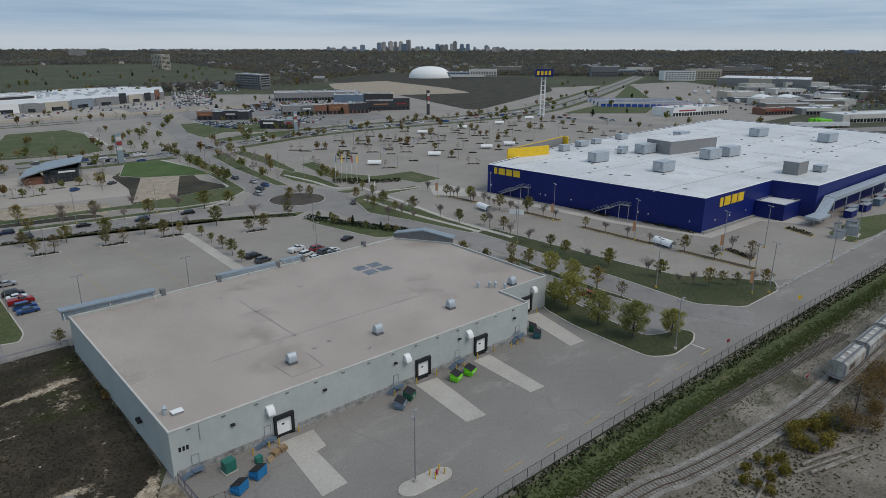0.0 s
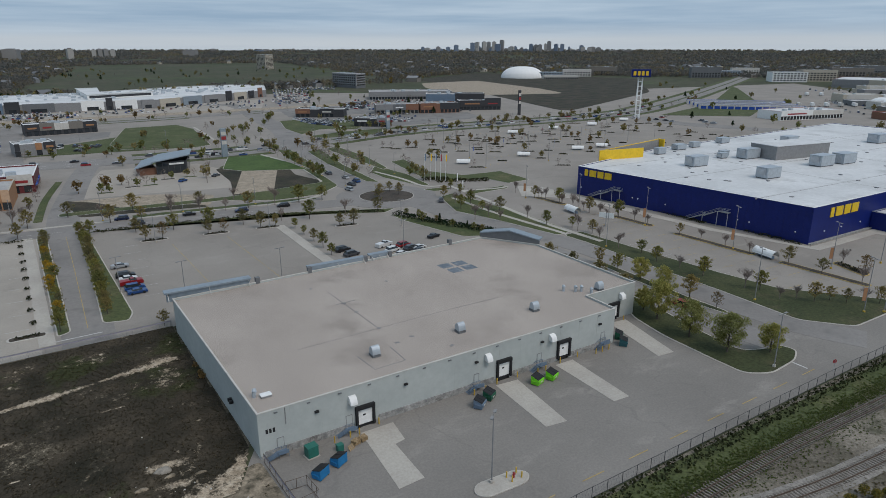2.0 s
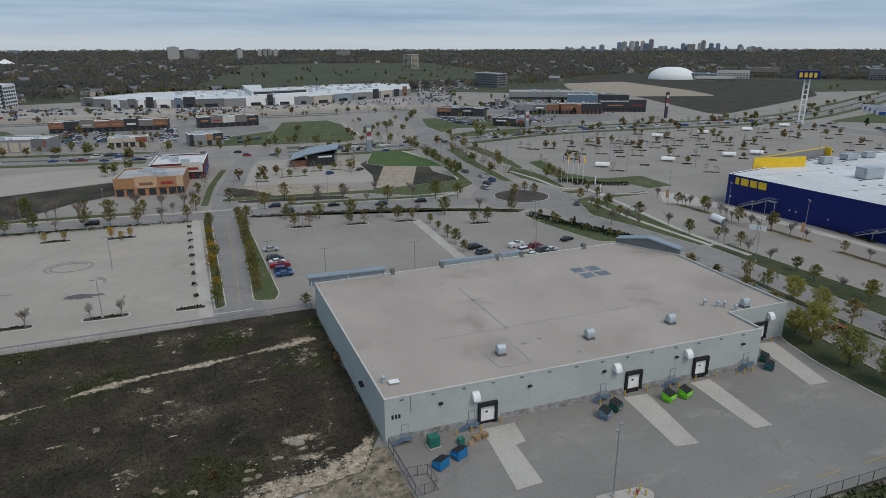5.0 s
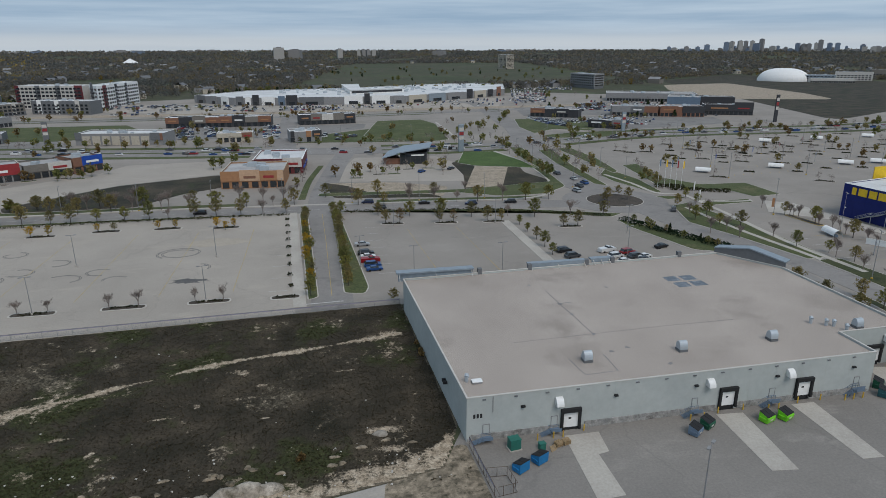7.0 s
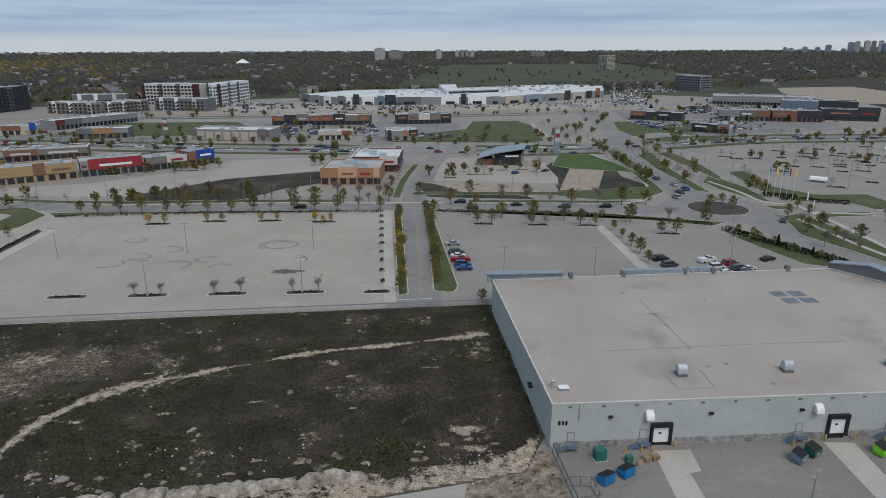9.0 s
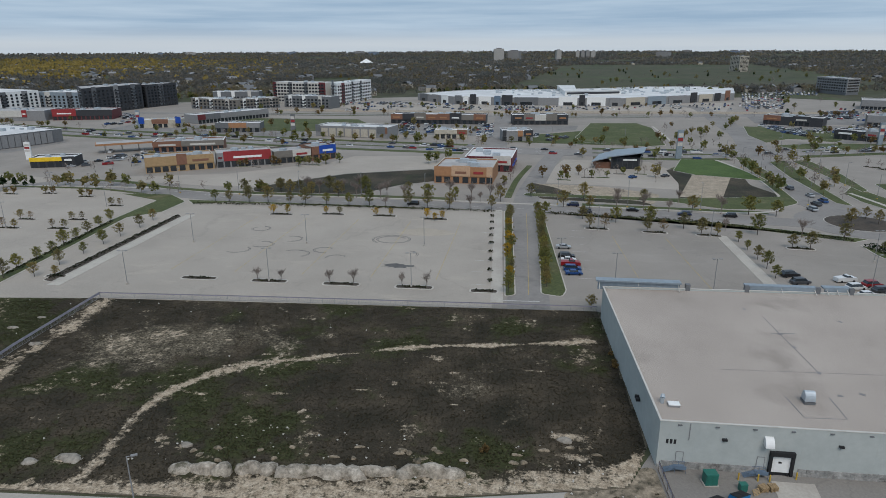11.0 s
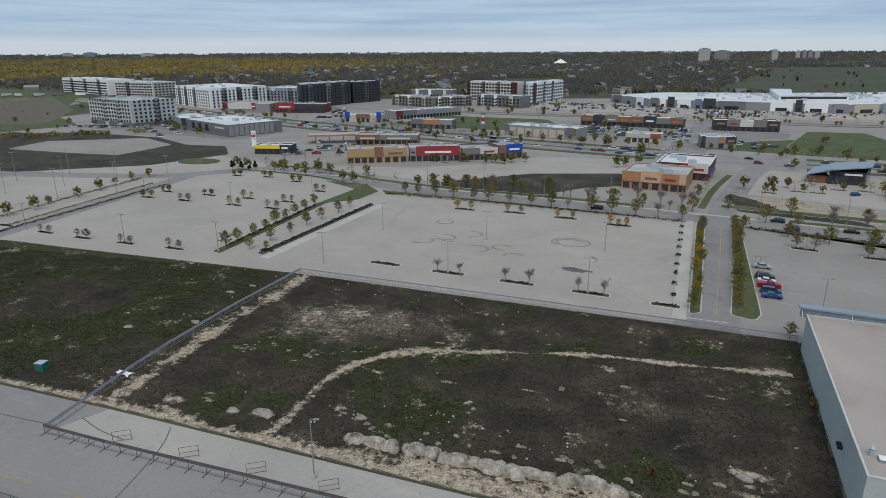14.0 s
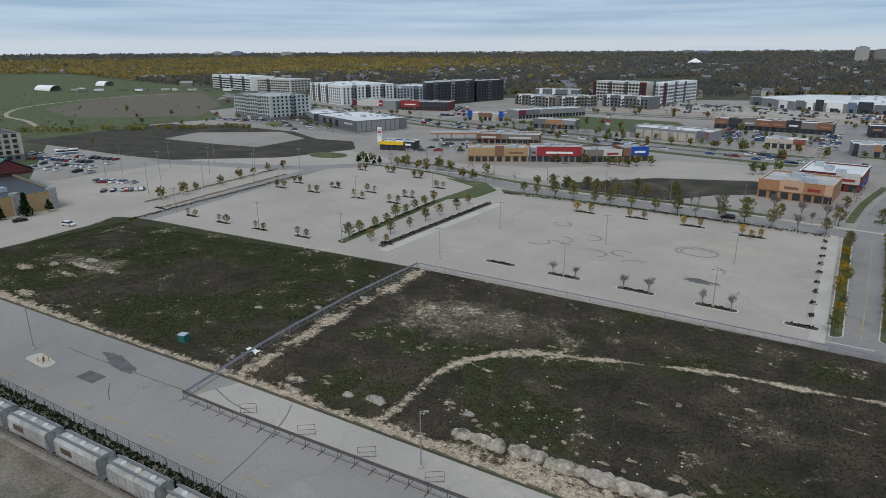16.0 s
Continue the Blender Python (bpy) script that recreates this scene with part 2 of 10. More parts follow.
M["roof_white"] = surface("white_roof_membrane", (0.52, 0.52, 0.51), (0.63, 0.63, 0.62), 0.04, 0.6, 0.6, 0.0, c3=(0.45, 0.45, 0.44), spots=0.05, grain=0.08)
M["roof_grey"] = surface("grey_roof", (0.30, 0.29, 0.28), (0.42, 0.41, 0.40), 0.08, 1.2, 0.8, 0.0, grain=0.12)
M["grey_wall"] = surface("pale_grey_green_panel", (0.36, 0.385, 0.37), (0.41, 0.435, 0.415), 0.12, 0.8, 0.75, 0.0, grain=0.05)
M["patch_blue"] = surface("blue_grey_membrane", (0.09, 0.11, 0.13), (0.16, 0.185, 0.21), 0.6, 3.0, 0.7, 0.0, c3=(0.30, 0.31, 0.31), spots=0.7, grain=0.15)
M["seam"] = surface("grey_tar_seam", (0.15, 0.145, 0.145), (0.22, 0.21, 0.205), 0.6, 3.0, 0.8, 0.0, grain=0.2)
M["stone_base"] = surface("grey_stone_block", (0.20, 0.20, 0.19), (0.34, 0.33, 0.31), 0.9, 2.5, 0.9, 0.02, c3=(0.14, 0.13, 0.12), spots=0.5, grain=0.25)
M["blue_wall"] = surface("deep_blue_metal_cladding", (0.003, 0.011, 0.11), (0.004, 0.014, 0.13), 0.1, 0.8, 0.5, 0.0, grain=0.08)
M["yellow"] = plain("yellow_paint", (0.72, 0.47, 0.02), 0.5)
M["white"] = plain("white_paint", (0.72, 0.72, 0.70), 0.6, vary=0.08)
M["offwhite"] = plain("off_white_stucco", (0.50, 0.48, 0.44), 0.8)
M["tan"] = plain("tan_stucco", (0.34, 0.23, 0.12), 0.85)
M["orange"] = plain("orange_stucco", (0.33, 0.17, 0.085), 0.85)
M["peach"] = plain("peach_stucco", (0.47, 0.31, 0.20), 0.85)
M["beige"] = plain("beige_stucco", (0.42, 0.38, 0.31), 0.85)
M["dark"] = plain("charcoal_cladding", (0.035, 0.036, 0.04), 0.6)
M["black"] = plain("black_rubber", (0.015, 0.015, 0.016), 0.7)
M["grey"] = plain("grey_cladding", (0.22, 0.22, 0.22), 0.7)
M["midgrey"] = plain("grey_siding", (0.13, 0.135, 0.14), 0.7)
M["taupe"] = plain("taupe_siding", (0.17, 0.155, 0.135), 0.8)
M["red"] = plain("red_sign_board", (0.27, 0.03, 0.032), 0.5)
M["darkred"] = plain("dark_red_cladding", (0.12, 0.022, 0.025), 0.6)
M["brick"] = plain("brown_brick", (0.20, 0.10, 0.065), 0.9)
M["steel"] = plain("galvanised_steel", (0.42, 0.44, 0.46), 0.45, 0.6)
M["bluegrey"] = plain("blue_grey_metal", (0.24, 0.285, 0.32), 0.5, 0.2)
M["navy"] = plain("slate_blue_steel", (0.12, 0.17, 0.23), 0.6)
M["duct"] = plain("pale_sheet_metal", (0.40, 0.44, 0.47), 0.45, 0.3)
M["green_roof"] = plain("green_metal_roof", (0.04, 0.14, 0.13), 0.55)
M["green_box"] = plain("green_utility_paint", (0.02, 0.13, 0.10), 0.5)
M["blue"] = plain("bright_blue_paint", (0.01, 0.06, 0.32), 0.5)
M["skyblue"] = plain("blue_bin_paint", (0.01, 0.15, 0.34), 0.5)
M["lime"] = plain("lime_bin_paint", (0.16, 0.55, 0.02), 0.5)
M["teal"] = plain("dark_teal_bin_paint", (0.02, 0.085, 0.095), 0.55)
M["darkgreen"] = plain("dark_green_bin_paint", (0.012, 0.08, 0.045), 0.55)
M["mustard"] = plain("yellow_bollard_paint", (0.50, 0.33, 0.04), 0.6)
M["line"] = surface("faded_white_line", (0.42, 0.41, 0.39), (0.52, 0.51, 0.49), 0.4, 1.5, 0.9, 0.0, grain=0.2)
M["yline"] = surface("faded_yellow_line", (0.34, 0.25, 0.09), (0.44, 0.33, 0.13), 0.4, 1.5, 0.9, 0.0, grain=0.2)
M["far_glass"] = plain("pale_blue_glass_tower", (0.15, 0.19, 0.25), 0.5)
M["far_stone"] = plain("grey_stone_tower", (0.22, 0.215, 0.21), 0.8)
M["far_pale"] = plain("pale_concrete_tower", (0.33, 0.32, 0.30), 0.8)
M["rust"] = surface("rusty_rail", (0.09, 0.065, 0.05), (0.14, 0.10, 0.075), 0.6, 4.0, 0.7, 0.0, metal=0.3)
M["tie"] = surface("weathered_tie", (0.12, 0.105, 0.09), (0.21, 0.19, 0.165), 0.8, 5.0, 0.95, 0.0)
M["hopper"] = surface("dirty_grey_paint", (0.25, 0.245, 0.225), (0.40, 0.39, 0.36), 0.3, 1.5, 0.7, 0.0, c3=(0.24, 0.15, 0.085), spots=0.4, grain=0.15, stretch=(1, 1, 0.25))
M["bark"] = surface("bark", (0.06, 0.05, 0.042), (0.10, 0.085, 0.07), 1.0, 8.0, 0.95, 0.0)
M["twig"] = surface("bare_twigs", (0.16, 0.13, 0.115), (0.23, 0.19, 0.165), 1.0, 8.0, 0.95, 0.0)
M["wood"] = surface("pallet_wood", (0.28, 0.20, 0.11), (0.36, 0.26, 0.15), 1.0, 6.0, 0.9, 0.0)
M["log"] = surface("weathered_log", (0.14, 0.12, 0.10), (0.26, 0.235, 0.2), 1.0, 6.0, 0.9, 0.0)
M["dry_ground"] = surface("dry_weedy_ground", (0.085, 0.072, 0.05), (0.15, 0.122, 0.088), 0.4, 1.8, 0.97, 0.04, c3=(0.06, 0.055, 0.03), spots=0.8, grain=0.4)
M["sand_grey"] = surface("pale_grey_soil", (0.20, 0.178, 0.146), (0.29, 0.262, 0.222), 0.5, 1.6, 0.95, 0.05, c3=(0.12, 0.10, 0.075), spots=0.7, grain=0.25)
M["sand_heap"] = surface("weathered_soil_heap", (0.20, 0.172, 0.135), (0.40, 0.355, 0.295), 0.6, 2.2, 0.95, 0.08, c3=(0.10, 0.088, 0.06), spots=0.5, grain=0.35)
M["stone_pale"] = plain("pale_stones", (0.42, 0.40, 0.36), 0.9)
M["tar"] = surface("dark_tar", (0.085, 0.082, 0.08), (0.12, 0.115, 0.11), 0.5, 2.0, 0.85, 0.0, grain=0.15)
M["tyre"] = surface("tyre_rubber_mark", (0.10, 0.095, 0.09), (0.17, 0.16, 0.15), 0.6, 2.0, 0.9, 0.0, grain=0.2)
M["lot_sand"] = surface("sandy_stain", (0.33, 0.29, 0.235), (0.38, 0.33, 0.27), 0.15, 1.5, 0.95, 0.0, grain=0.1)
M["leaf_brushy"] = leaf("scattered_yellow_leaves", (0.10, 0.08, 0.02), (0.18, 0.13, 0.025), (0.26, 0.18, 0.03))
M["sand_mix"] = surface("broken_sandy_ground", (0.10, 0.083, 0.058), (0.30, 0.245, 0.178), 0.55, 1.4, 0.95, 0.05, c3=(0.055, 0.05, 0.033), spots=0.9, grain=0.3)
M["shop_lot"] = surface("dark_shop_asphalt", (0.18, 0.17, 0.158), (0.225, 0.212, 0.197), 0.04, 1.2, 0.9, 0.0, c3=(0.125, 0.12, 0.115), spots=0.1, grain=0.12)
M["leaf_green"] = leaf("green_leaves", (0.11, 0.122, 0.04), (0.20, 0.20, 0.062), (0.31, 0.28, 0.10))
M["leaf_willow"] = leaf("pale_willow_leaves", (0.19, 0.205, 0.06), (0.31, 0.31, 0.10), (0.42, 0.385, 0.16))
M["leaf_olive"] = leaf("olive_leaves", (0.15, 0.135, 0.06), (0.23, 0.195, 0.085), (0.31, 0.25, 0.105))
M["leaf_yellow"] = leaf("yellow_leaves", (0.24, 0.16, 0.02), (0.42, 0.28, 0.03), (0.55, 0.36, 0.05))
M["leaf_rust"] = leaf("rust_leaves", (0.12, 0.085, 0.042), (0.18, 0.125, 0.058), (0.25, 0.17, 0.07))
M["leaf_dark"] = leaf("dark_conifer_leaves", (0.012, 0.028, 0.014), (0.022, 0.042, 0.018), (0.04, 0.06, 0.025))
M["leaf_goldbrush"] = leaf("golden_brush_leaves", (0.075, 0.085, 0.026), (0.17, 0.15, 0.038), (0.36, 0.27, 0.05))
M["leaf_silver"] = leaf("silver_leaves", (0.07, 0.09, 0.08), (0.11, 0.13, 0.12), (0.16, 0.18, 0.165))
M["verge_weed"] = leaf("verge_weed_leaves", (0.026, 0.031, 0.014), (0.038, 0.045, 0.018), (0.06, 0.064, 0.03))
M["hedge"] = leaf("dark_hedge_leaves", (0.02, 0.026, 0.012), (0.035, 0.042, 0.018), (0.06, 0.055, 0.028))
# autumn tones paled and greyed: distance haze is put into the base colour
M["woods"] = forest("hazed_autumn_woods", ((0.34, (0.115, 0.122, 0.112)), (0.44, (0.15, 0.146, 0.132)), (0.52, (0.165, 0.15, 0.13)), (0.60, (0.22, 0.178, 0.105)), (0.66, (0.13, 0.142, 0.108))))
M["goldwoods"] = forest("golden_woods", ((0.36, (0.16, 0.15, 0.085)), (0.46, (0.30, 0.225, 0.075)), (0.56, (0.38, 0.275, 0.08)), (0.66, (0.22, 0.18, 0.085))), 0.006, 0.03)
M["fresh_weed"] = leaf("fresh_weed_leaves", (0.045, 0.065, 0.018), (0.075, 0.105, 0.026), (0.115, 0.13, 0.045))
M["straw_weed"] = leaf("straw_weeds", (0.10, 0.085, 0.05), (0.15, 0.125, 0.07), (0.2, 0.165, 0.09))
M["dry_weed"] = leaf("dry_weeds", (0.032, 0.03, 0.02), (0.05, 0.044, 0.03), (0.088, 0.073, 0.05))


def glass_mat():
    m, n, l, b = node_mat("dark_glass", 0.08, 0.0, 0.8)
    b.inputs["Base Color"].default_value = (0.02, 0.025, 0.03, 1)
    return m


M["glass"] = glass_mat()


def car_paint():
    m, n, l, b = node_mat("car_paint", 0.3, 0.1, 0.5)
    info = n.new("ShaderNodeObjectInfo")
    l.new(info.outputs["Color"], b.inputs["Base Color"])
    return m


M["car"] = car_paint()


def car_mix():
    m, n, l, b = node_mat("mixed_car_paint", 0.35, 0.1, 0.5)
    r = n.new("ShaderNodeValToRGB")
    r.color_ramp.interpolation = "CONSTANT"
    cols = ((0.0, (0.55, 0.55, 0.54)), (0.26, (0.3, 0.31, 0.32)), (0.42, (0.015, 0.015, 0.017)), (0.64, (0.06, 0.063, 0.07)), (0.8, (0.22, 0.012, 0.015)), (0.88, (0.015, 0.05, 0.16)))
    while len(r.color_ramp.elements) < len(cols):
        r.color_ramp.elements.new(0.5)
    for e, (p, c) in zip(r.color_ramp.elements, cols):
        e.position, e.color = p, (*c, 1)
    l.new(n.new("ShaderNodeNewGeometry").outputs["Random Per Island"], r.inputs[0])
    l.new(r.outputs[0], b.inputs["Base Color"])
    return m


M["car_mix"] = car_mix()

# ---------- mesh helpers ----------
def quad_box(bm, x0, x1, y0, y1, z0, z1):
    v = [bm.verts.new(p) for p in ((x0, y0, z0), (x1, y0, z0), (x1, y1, z0), (x0, y1, z0), (x0, y0, z1), (x1, y0, z1), (x1, y1, z1), (x0, y1, z1))]
    for f in ((0, 3, 2, 1), (4, 5, 6, 7), (0, 1, 5, 4), (1, 2, 6, 5), (2, 3, 7, 6), (3, 0, 4, 7)):
        bm.faces.new([v[i] for i in f])
    return v


def prism(bm, pts, z0, z1):
    a = sum(pts[i][0] * pts[(i + 1) % len(pts)][1] - pts[(i + 1) % len(pts)][0] * pts[i][1] for i in range(len(pts)))
    if a < 0:
        pts = pts[::-1]
    lo = [bm.verts.new((x, y, z0)) for x, y in pts]
    hi = [bm.verts.new((x, y, z1)) for x, y in pts]
    bm.faces.new(hi)
    bm.faces.new(lo[::-1])
    k = len(pts)
    for i in range(k):
        j = (i + 1) % k
        bm.faces.new((lo[i], lo[j], hi[j], hi[i]))


def tube(bm, a, b, r, sides=6, r2=None):
    a, b = Vector(a), Vector(b)
    d = (b - a).normalized()
    u = d.orthogonal().normalized()
    w = d.cross(u)
    rings = []
    for p, q in ((a, r), (b, r if r2 is None else r2)):
        rings.append([bm.verts.new(p + (u * math.cos(k * math.tau / sides) + w * math.sin(k * math.tau / sides)) * q) for k in range(sides)])
    for k in range(sides):
        j = (k + 1) % sides
        bm.faces.new((rings[0][k], rings[0][j], rings[1][j], rings[1][k]))
    bm.faces.new(rings[0][::-1])
    bm.faces.new(rings[1])


def part(name, bm, material, parent=None, label=""):
    me = bpy.data.meshes.new(name)
    bm.to_mesh(me)
    bm.free()
    mats = material if isinstance(material, (list, tuple)) else [material]
    for k in mats:
        me.materials.append(M[k])
    ob = new(name, me)
    if parent:
        ob.parent = parent
    if label:
        ob["label"] = label
    return ob


def bpart(name, boxes, material, parent=None, label=""):
    bm = bmesh.new()
    for b in boxes:
        quad_box(bm, *b)
    return part(name, bm, material, parent, label)


def raw(name, verts, faces, material, parent=None, label=""):
    me = bpy.data.meshes.new(name)
    me.from_pydata(verts, [], faces)
    me.materials.append(M[material])
    ob = new(name, me)
    if parent:
        ob.parent = parent
    if label:
        ob["label"] = label
    return ob


def thing(name, label, category, group="", at=(0, 0, 0), turn=0.0):
    ob = new(name)
    ob.matrix_world = pose(*at, 0, 0, turn)
    return tagged(ob, label, category, group)


def slab(name, pts, z0, z1, material, label="", kind="structure"):
    bm = bmesh.new()
    prism(bm, list(pts), z0, z1)
    ob = part(name, bm, material)
    return tagged(ob, label, "", "", kind)


def rounded(pts, r, steps=4):
    """A closed outline with its corners rounded."""
    out, k = [], len(pts)
    for i in range(k):
        p, a, b = Vector(pts[i]), Vector(pts[i - 1]), Vector(pts[(i + 1) % k])
        q = min(r, (a - p).length * 0.48, (b - p).length * 0.48)
        s, e = p + (a - p).normalized() * q, p + (b - p).normalized() * q
        for j in range(steps + 1):
            t = j / steps
            m = s * (1 - t) ** 2 + p * 2 * t * (1 - t) + e * t * t
            out.append((m.x, m.y))
    return out


def inset(pts, d):
    """The outline moved inwards by d (convex or mild shapes)."""
    k = len(pts)
    a = sum(pts[i][0] * pts[(i + 1) % k][1] - pts[(i + 1) % k][0] * pts[i][1] for i in range(k))
    s, out = (1 if a > 0 else -1), []
    for i in range(k):
        p, q, r = Vector(pts[i - 1]), Vector(pts[i]), Vector(pts[(i + 1) % k])
        d1, d2 = (q - p), (r - q)
        n1, n2 = Vector((-d1.y, d1.x)).normalized() * s, Vector((-d2.y, d2.x)).normalized() * s
        n = n1 + n2
        n = n.normalized() / max(0.5, math.sqrt(max(0.05, (1 + n1.dot(n2)) / 2))) if n.length > 1e-6 else n1
        out.append((q.x + n.x * d, q.y + n.y * d))
    return out


BEDS = [0.0]


def island(name, pts, top="grass", r=1.5, label="", kerb=0.3, h=0.15, edge="kerb"):
    """A kerbed bed: a concrete kerb and the planted top in it."""
    o = rounded(pts, r)
    BEDS[0] = (BEDS[0] + 0.0013) % 0.05
    h += BEDS[0]
    ob = slab(name, o, 0.0, h, edge, label)
    bm = bmesh.new()
    prism(bm, inset(o, kerb), 0.0, h + 0.03)
    part("planted_top", bm, top, ob)
    return ob


def strip(pts, half):
    """The outline of a road along a line of points."""
    le, ri = [], []
    for i, p in enumerate(pts):
        a, b = Vector(pts[max(0, i - 1)]), Vector(pts[min(len(pts) - 1, i + 1)])
        d = (b - a).normalized()
        n = Vector((-d.y, d.x)) * half
        le.append((p[0] + n.x, p[1] + n.y))
        ri.append((p[0] - n.x, p[1] - n.y))
    return le + ri[::-1]


def curve(pts, n=6):
    """A smooth line through points."""
    out = []
    for i in range(len(pts) - 1):
        p0, p1, p2, p3 = (Vector(pts[min(max(j, 0), len(pts) - 1)]) for j in (i - 1, i, i + 1, i + 2))
        for j in range(n):
            t = j / n
            v = 0.5 * (2 * p1 + (p2 - p0) * t + (2 * p0 - 5 * p1 + 4 * p2 - p3) * t * t + (3 * p1 - p0 - 3 * p2 + p3) * t ** 3)
            out.append((v.x, v.y))
    out.append(tuple(pts[-1]))
    return out


def lerp_path(pts, s):
    """The point and direction s metres along a line of points."""
    for a, b in zip(pts, pts[1:]):
        v = Vector(b) - Vector(a)
        if s <= v.length or b is pts[-1]:
            return Vector(a) + v.normalized() * s, math.degrees(math.atan2(v.y, v.x))
        s -= v.length


def length(pts):
    return sum((Vector(b) - Vector(a)).length for a, b in zip(pts, pts[1:]))

def inside(x, y, poly):
    c, j = False, len(poly) - 1
    for i in range(len(poly)):
        (xi, yi), (xj, yj) = poly[i], poly[j]
        if (yi > y) != (yj > y) and x < (xj - xi) * (y - yi) / (yj - yi) + xi:
            c = not c
        j = i
    return c


# ---------- ground ----------
slab("ground", [(-4900, -4900), (4900, -4900), (4900, 4900), (-4900, 4900)], -1.0, 0.0, "farland", "flat open land with dull grass and earth to the horizon")

def ring(bm, pts, t, z0, z1):
    """Walls of thickness t round an outline."""
    inn = inset(pts, t)
    k = len(pts)
    a = sum(pts[i][0] * pts[(i + 1) % k][1] - pts[(i + 1) % k][0] * pts[i][1] for i in range(k))
    if a < 0:
        pts, inn = pts[::-1], inn[::-1]
    o0, o1, i0, i1 = ([bm.verts.new((x, y, z)) for x, y in ps] for ps, z in ((pts, z0), (pts, z1), (inn, z0), (inn, z1)))
    for i in range(k):
        j = (i + 1) % k
        bm.faces.new((o0[i], o0[j], o1[j], o1[i]))
        bm.faces.new((i0[j], i0[i], i1[i], i1[j]))
        bm.faces.new((o1[i], o1[j], i1[j], i1[i]))
        bm.faces.new((o0[j], o0[i], i0[i], i0[j]))


def block(name, label, category, pts, h, wall, roof="roof_white", cap="white", lip=0.5, z0=0.0, group="", cap_w=0.5):
    """A flat-roofed building: walls, roof and parapet cap."""
    pts = [tuple(p) for p in pts]
    base = thing(name, label, category, group)
    bm = bmesh.new()
    ring(bm, pts, min(0.35, cap_w - 0.1), z0, h)
    part("wall", bm, wall, base)
    bm = bmesh.new()
    prism(bm, inset(pts, min(0.36, cap_w - 0.09)), h - lip - 0.3, h - lip)
    part("roof", bm, roof, base)
    bm = bmesh.new()
    ring(bm, inset(pts, -0.06), cap_w, h, h + 0.12)
    part("parapet_cap", bm, cap, base)
    return base


def rect(x0, y0, x1, y1):
    return [(x0, y0), (x1, y0), (x1, y1), (x0, y1)]


def turned(cx, cy, w, d, a):
    c, s = math.cos(radians(a)), math.sin(radians(a))
    return [(cx + x * c - y * s, cy + x * s + y * c) for x, y in ((-w / 2, -d / 2), (w / 2, -d / 2), (w / 2, d / 2), (-w / 2, d / 2))]


def line_block(name, label, category, a, b, depth, h, wall, roof="roof_white", cap="white", lip=0.5, group=""):
    """A building whose front runs from a to b, with its depth away from the front's right-hand side."""
    v = Vector(b) - Vector(a)
    n = Vector((-v.y, v.x)).normalized() * depth
    return block(name, label, category, [a, b, (b[0] + n.x, b[1] + n.y), (a[0] + n.x, a[1] + n.y)], h, wall, roof, cap, lip, group=group)


def front_boxes(a, b, spans, out=0.06):
    """Thin boxes on the front from a to b: (along0, along1, z0, z1, thickness) in metres, as one bmesh."""
    bm = bmesh.new()
    v = (Vector(b) - Vector(a)).normalized()
    n = Vector((v.y, -v.x))
    for s0, s1, z0, z1, th in spans:
        p, q = Vector(a) + v * s0 - n * 0.05, Vector(a) + v * s1 - n * 0.05
        prism(bm, [(p.x, p.y), (q.x, q.y), (q.x + n.x * (th + 0.05), q.y + n.y * (th + 0.05)), (p.x + n.x * (th + 0.05), p.y + n.y * (th + 0.05))], z0, z1)
    return bm


def fronts(base, name, a, b, spans, material, label=""):
    """The same boxes, each as a part of its own."""
    for s in spans:
        part(name, front_boxes(a, b, [s]), material, base, label)


# ---------- paved ground ----------
slab("service_road", [(-330, 26), (-130, 40), (-69, 44), (18, 49.9), (18, 85), (15, 79), (-28, 70), (-94, 65.8), (-178, 59), (-330, 50)], -0.5, 0.04, "west_road", "worn grey asphalt service road")
slab("loading_yard", [(18, 49.9), (53, 52.2), (123, 53), (208, 52.5), (430, 52), (430, 62.8), (180, 62.8), (110, 95), (19.7, 88), (18, 85)], -0.5, 0.04, "yard", "scuffed dark grey asphalt loading yard")
slab("road_apron", [(-97.6, 57.0), (-83.7, 57.9), (-58.7, 60.2), (-25, 63.1), (-5, 66.1), (6, 68.6), (9, 77.6), (-28, 70), (-94, 65.8)], -0.4, 0.046, "apron", "pale worn asphalt apron beside a field")
slab("rail_land", [(-400, -200), (430, -200), (430, 51.6), (208, 52.1), (123, 52.6), (53, 51.8), (-69, 43.6), (-130, 39.6), (-400, 21)], -0.5, 0.03, "ballast", "stony railway ground with weeds and dirt")
slab("lodge_drive", [(-214, 56), (-330, 46), (-330, 128), (-281, 91.5), (-246, 113.5), (-232, 121), (-222, 118), (-222, 80)], -0.5, 0.055, "lot_pale", "pale worn asphalt drive beside the lodge")
slab("weed_field", [(-236, 119.7), (-228, 124), (-210, 126.4), (-190, 128), (-106, 137), (17, 143.5), (19.5, 90), (15, 79), (-28, 70.5), (-94, 66.3), (-178, 59.5), (-214, 57), (-227, 74), (-227.5, 86), (-230.3, 100), (-231, 108)], -0.5, 0.10, "dry_ground", "fallow field of dark weeds with bare sandy tracks")
slab("parking_lot", [(-245, 113), (-236, 116), (-190, 127), (-106, 137), (-8, 142), (-8, 252), (-118, 252), (-150, 262), (-320, 300), (-330, 130), (-280, 90)], -0.5, 0.05, "lot_pale", "empty pale worn asphalt car park")
slab("east_parking_lot", [(-8, 142), (17, 143), (140, 143), (132, 180), (115, 214), (60, 240), (-8, 250)], -0.5, 0.05, "asphalt", "grey asphalt car park beside the warehouse")
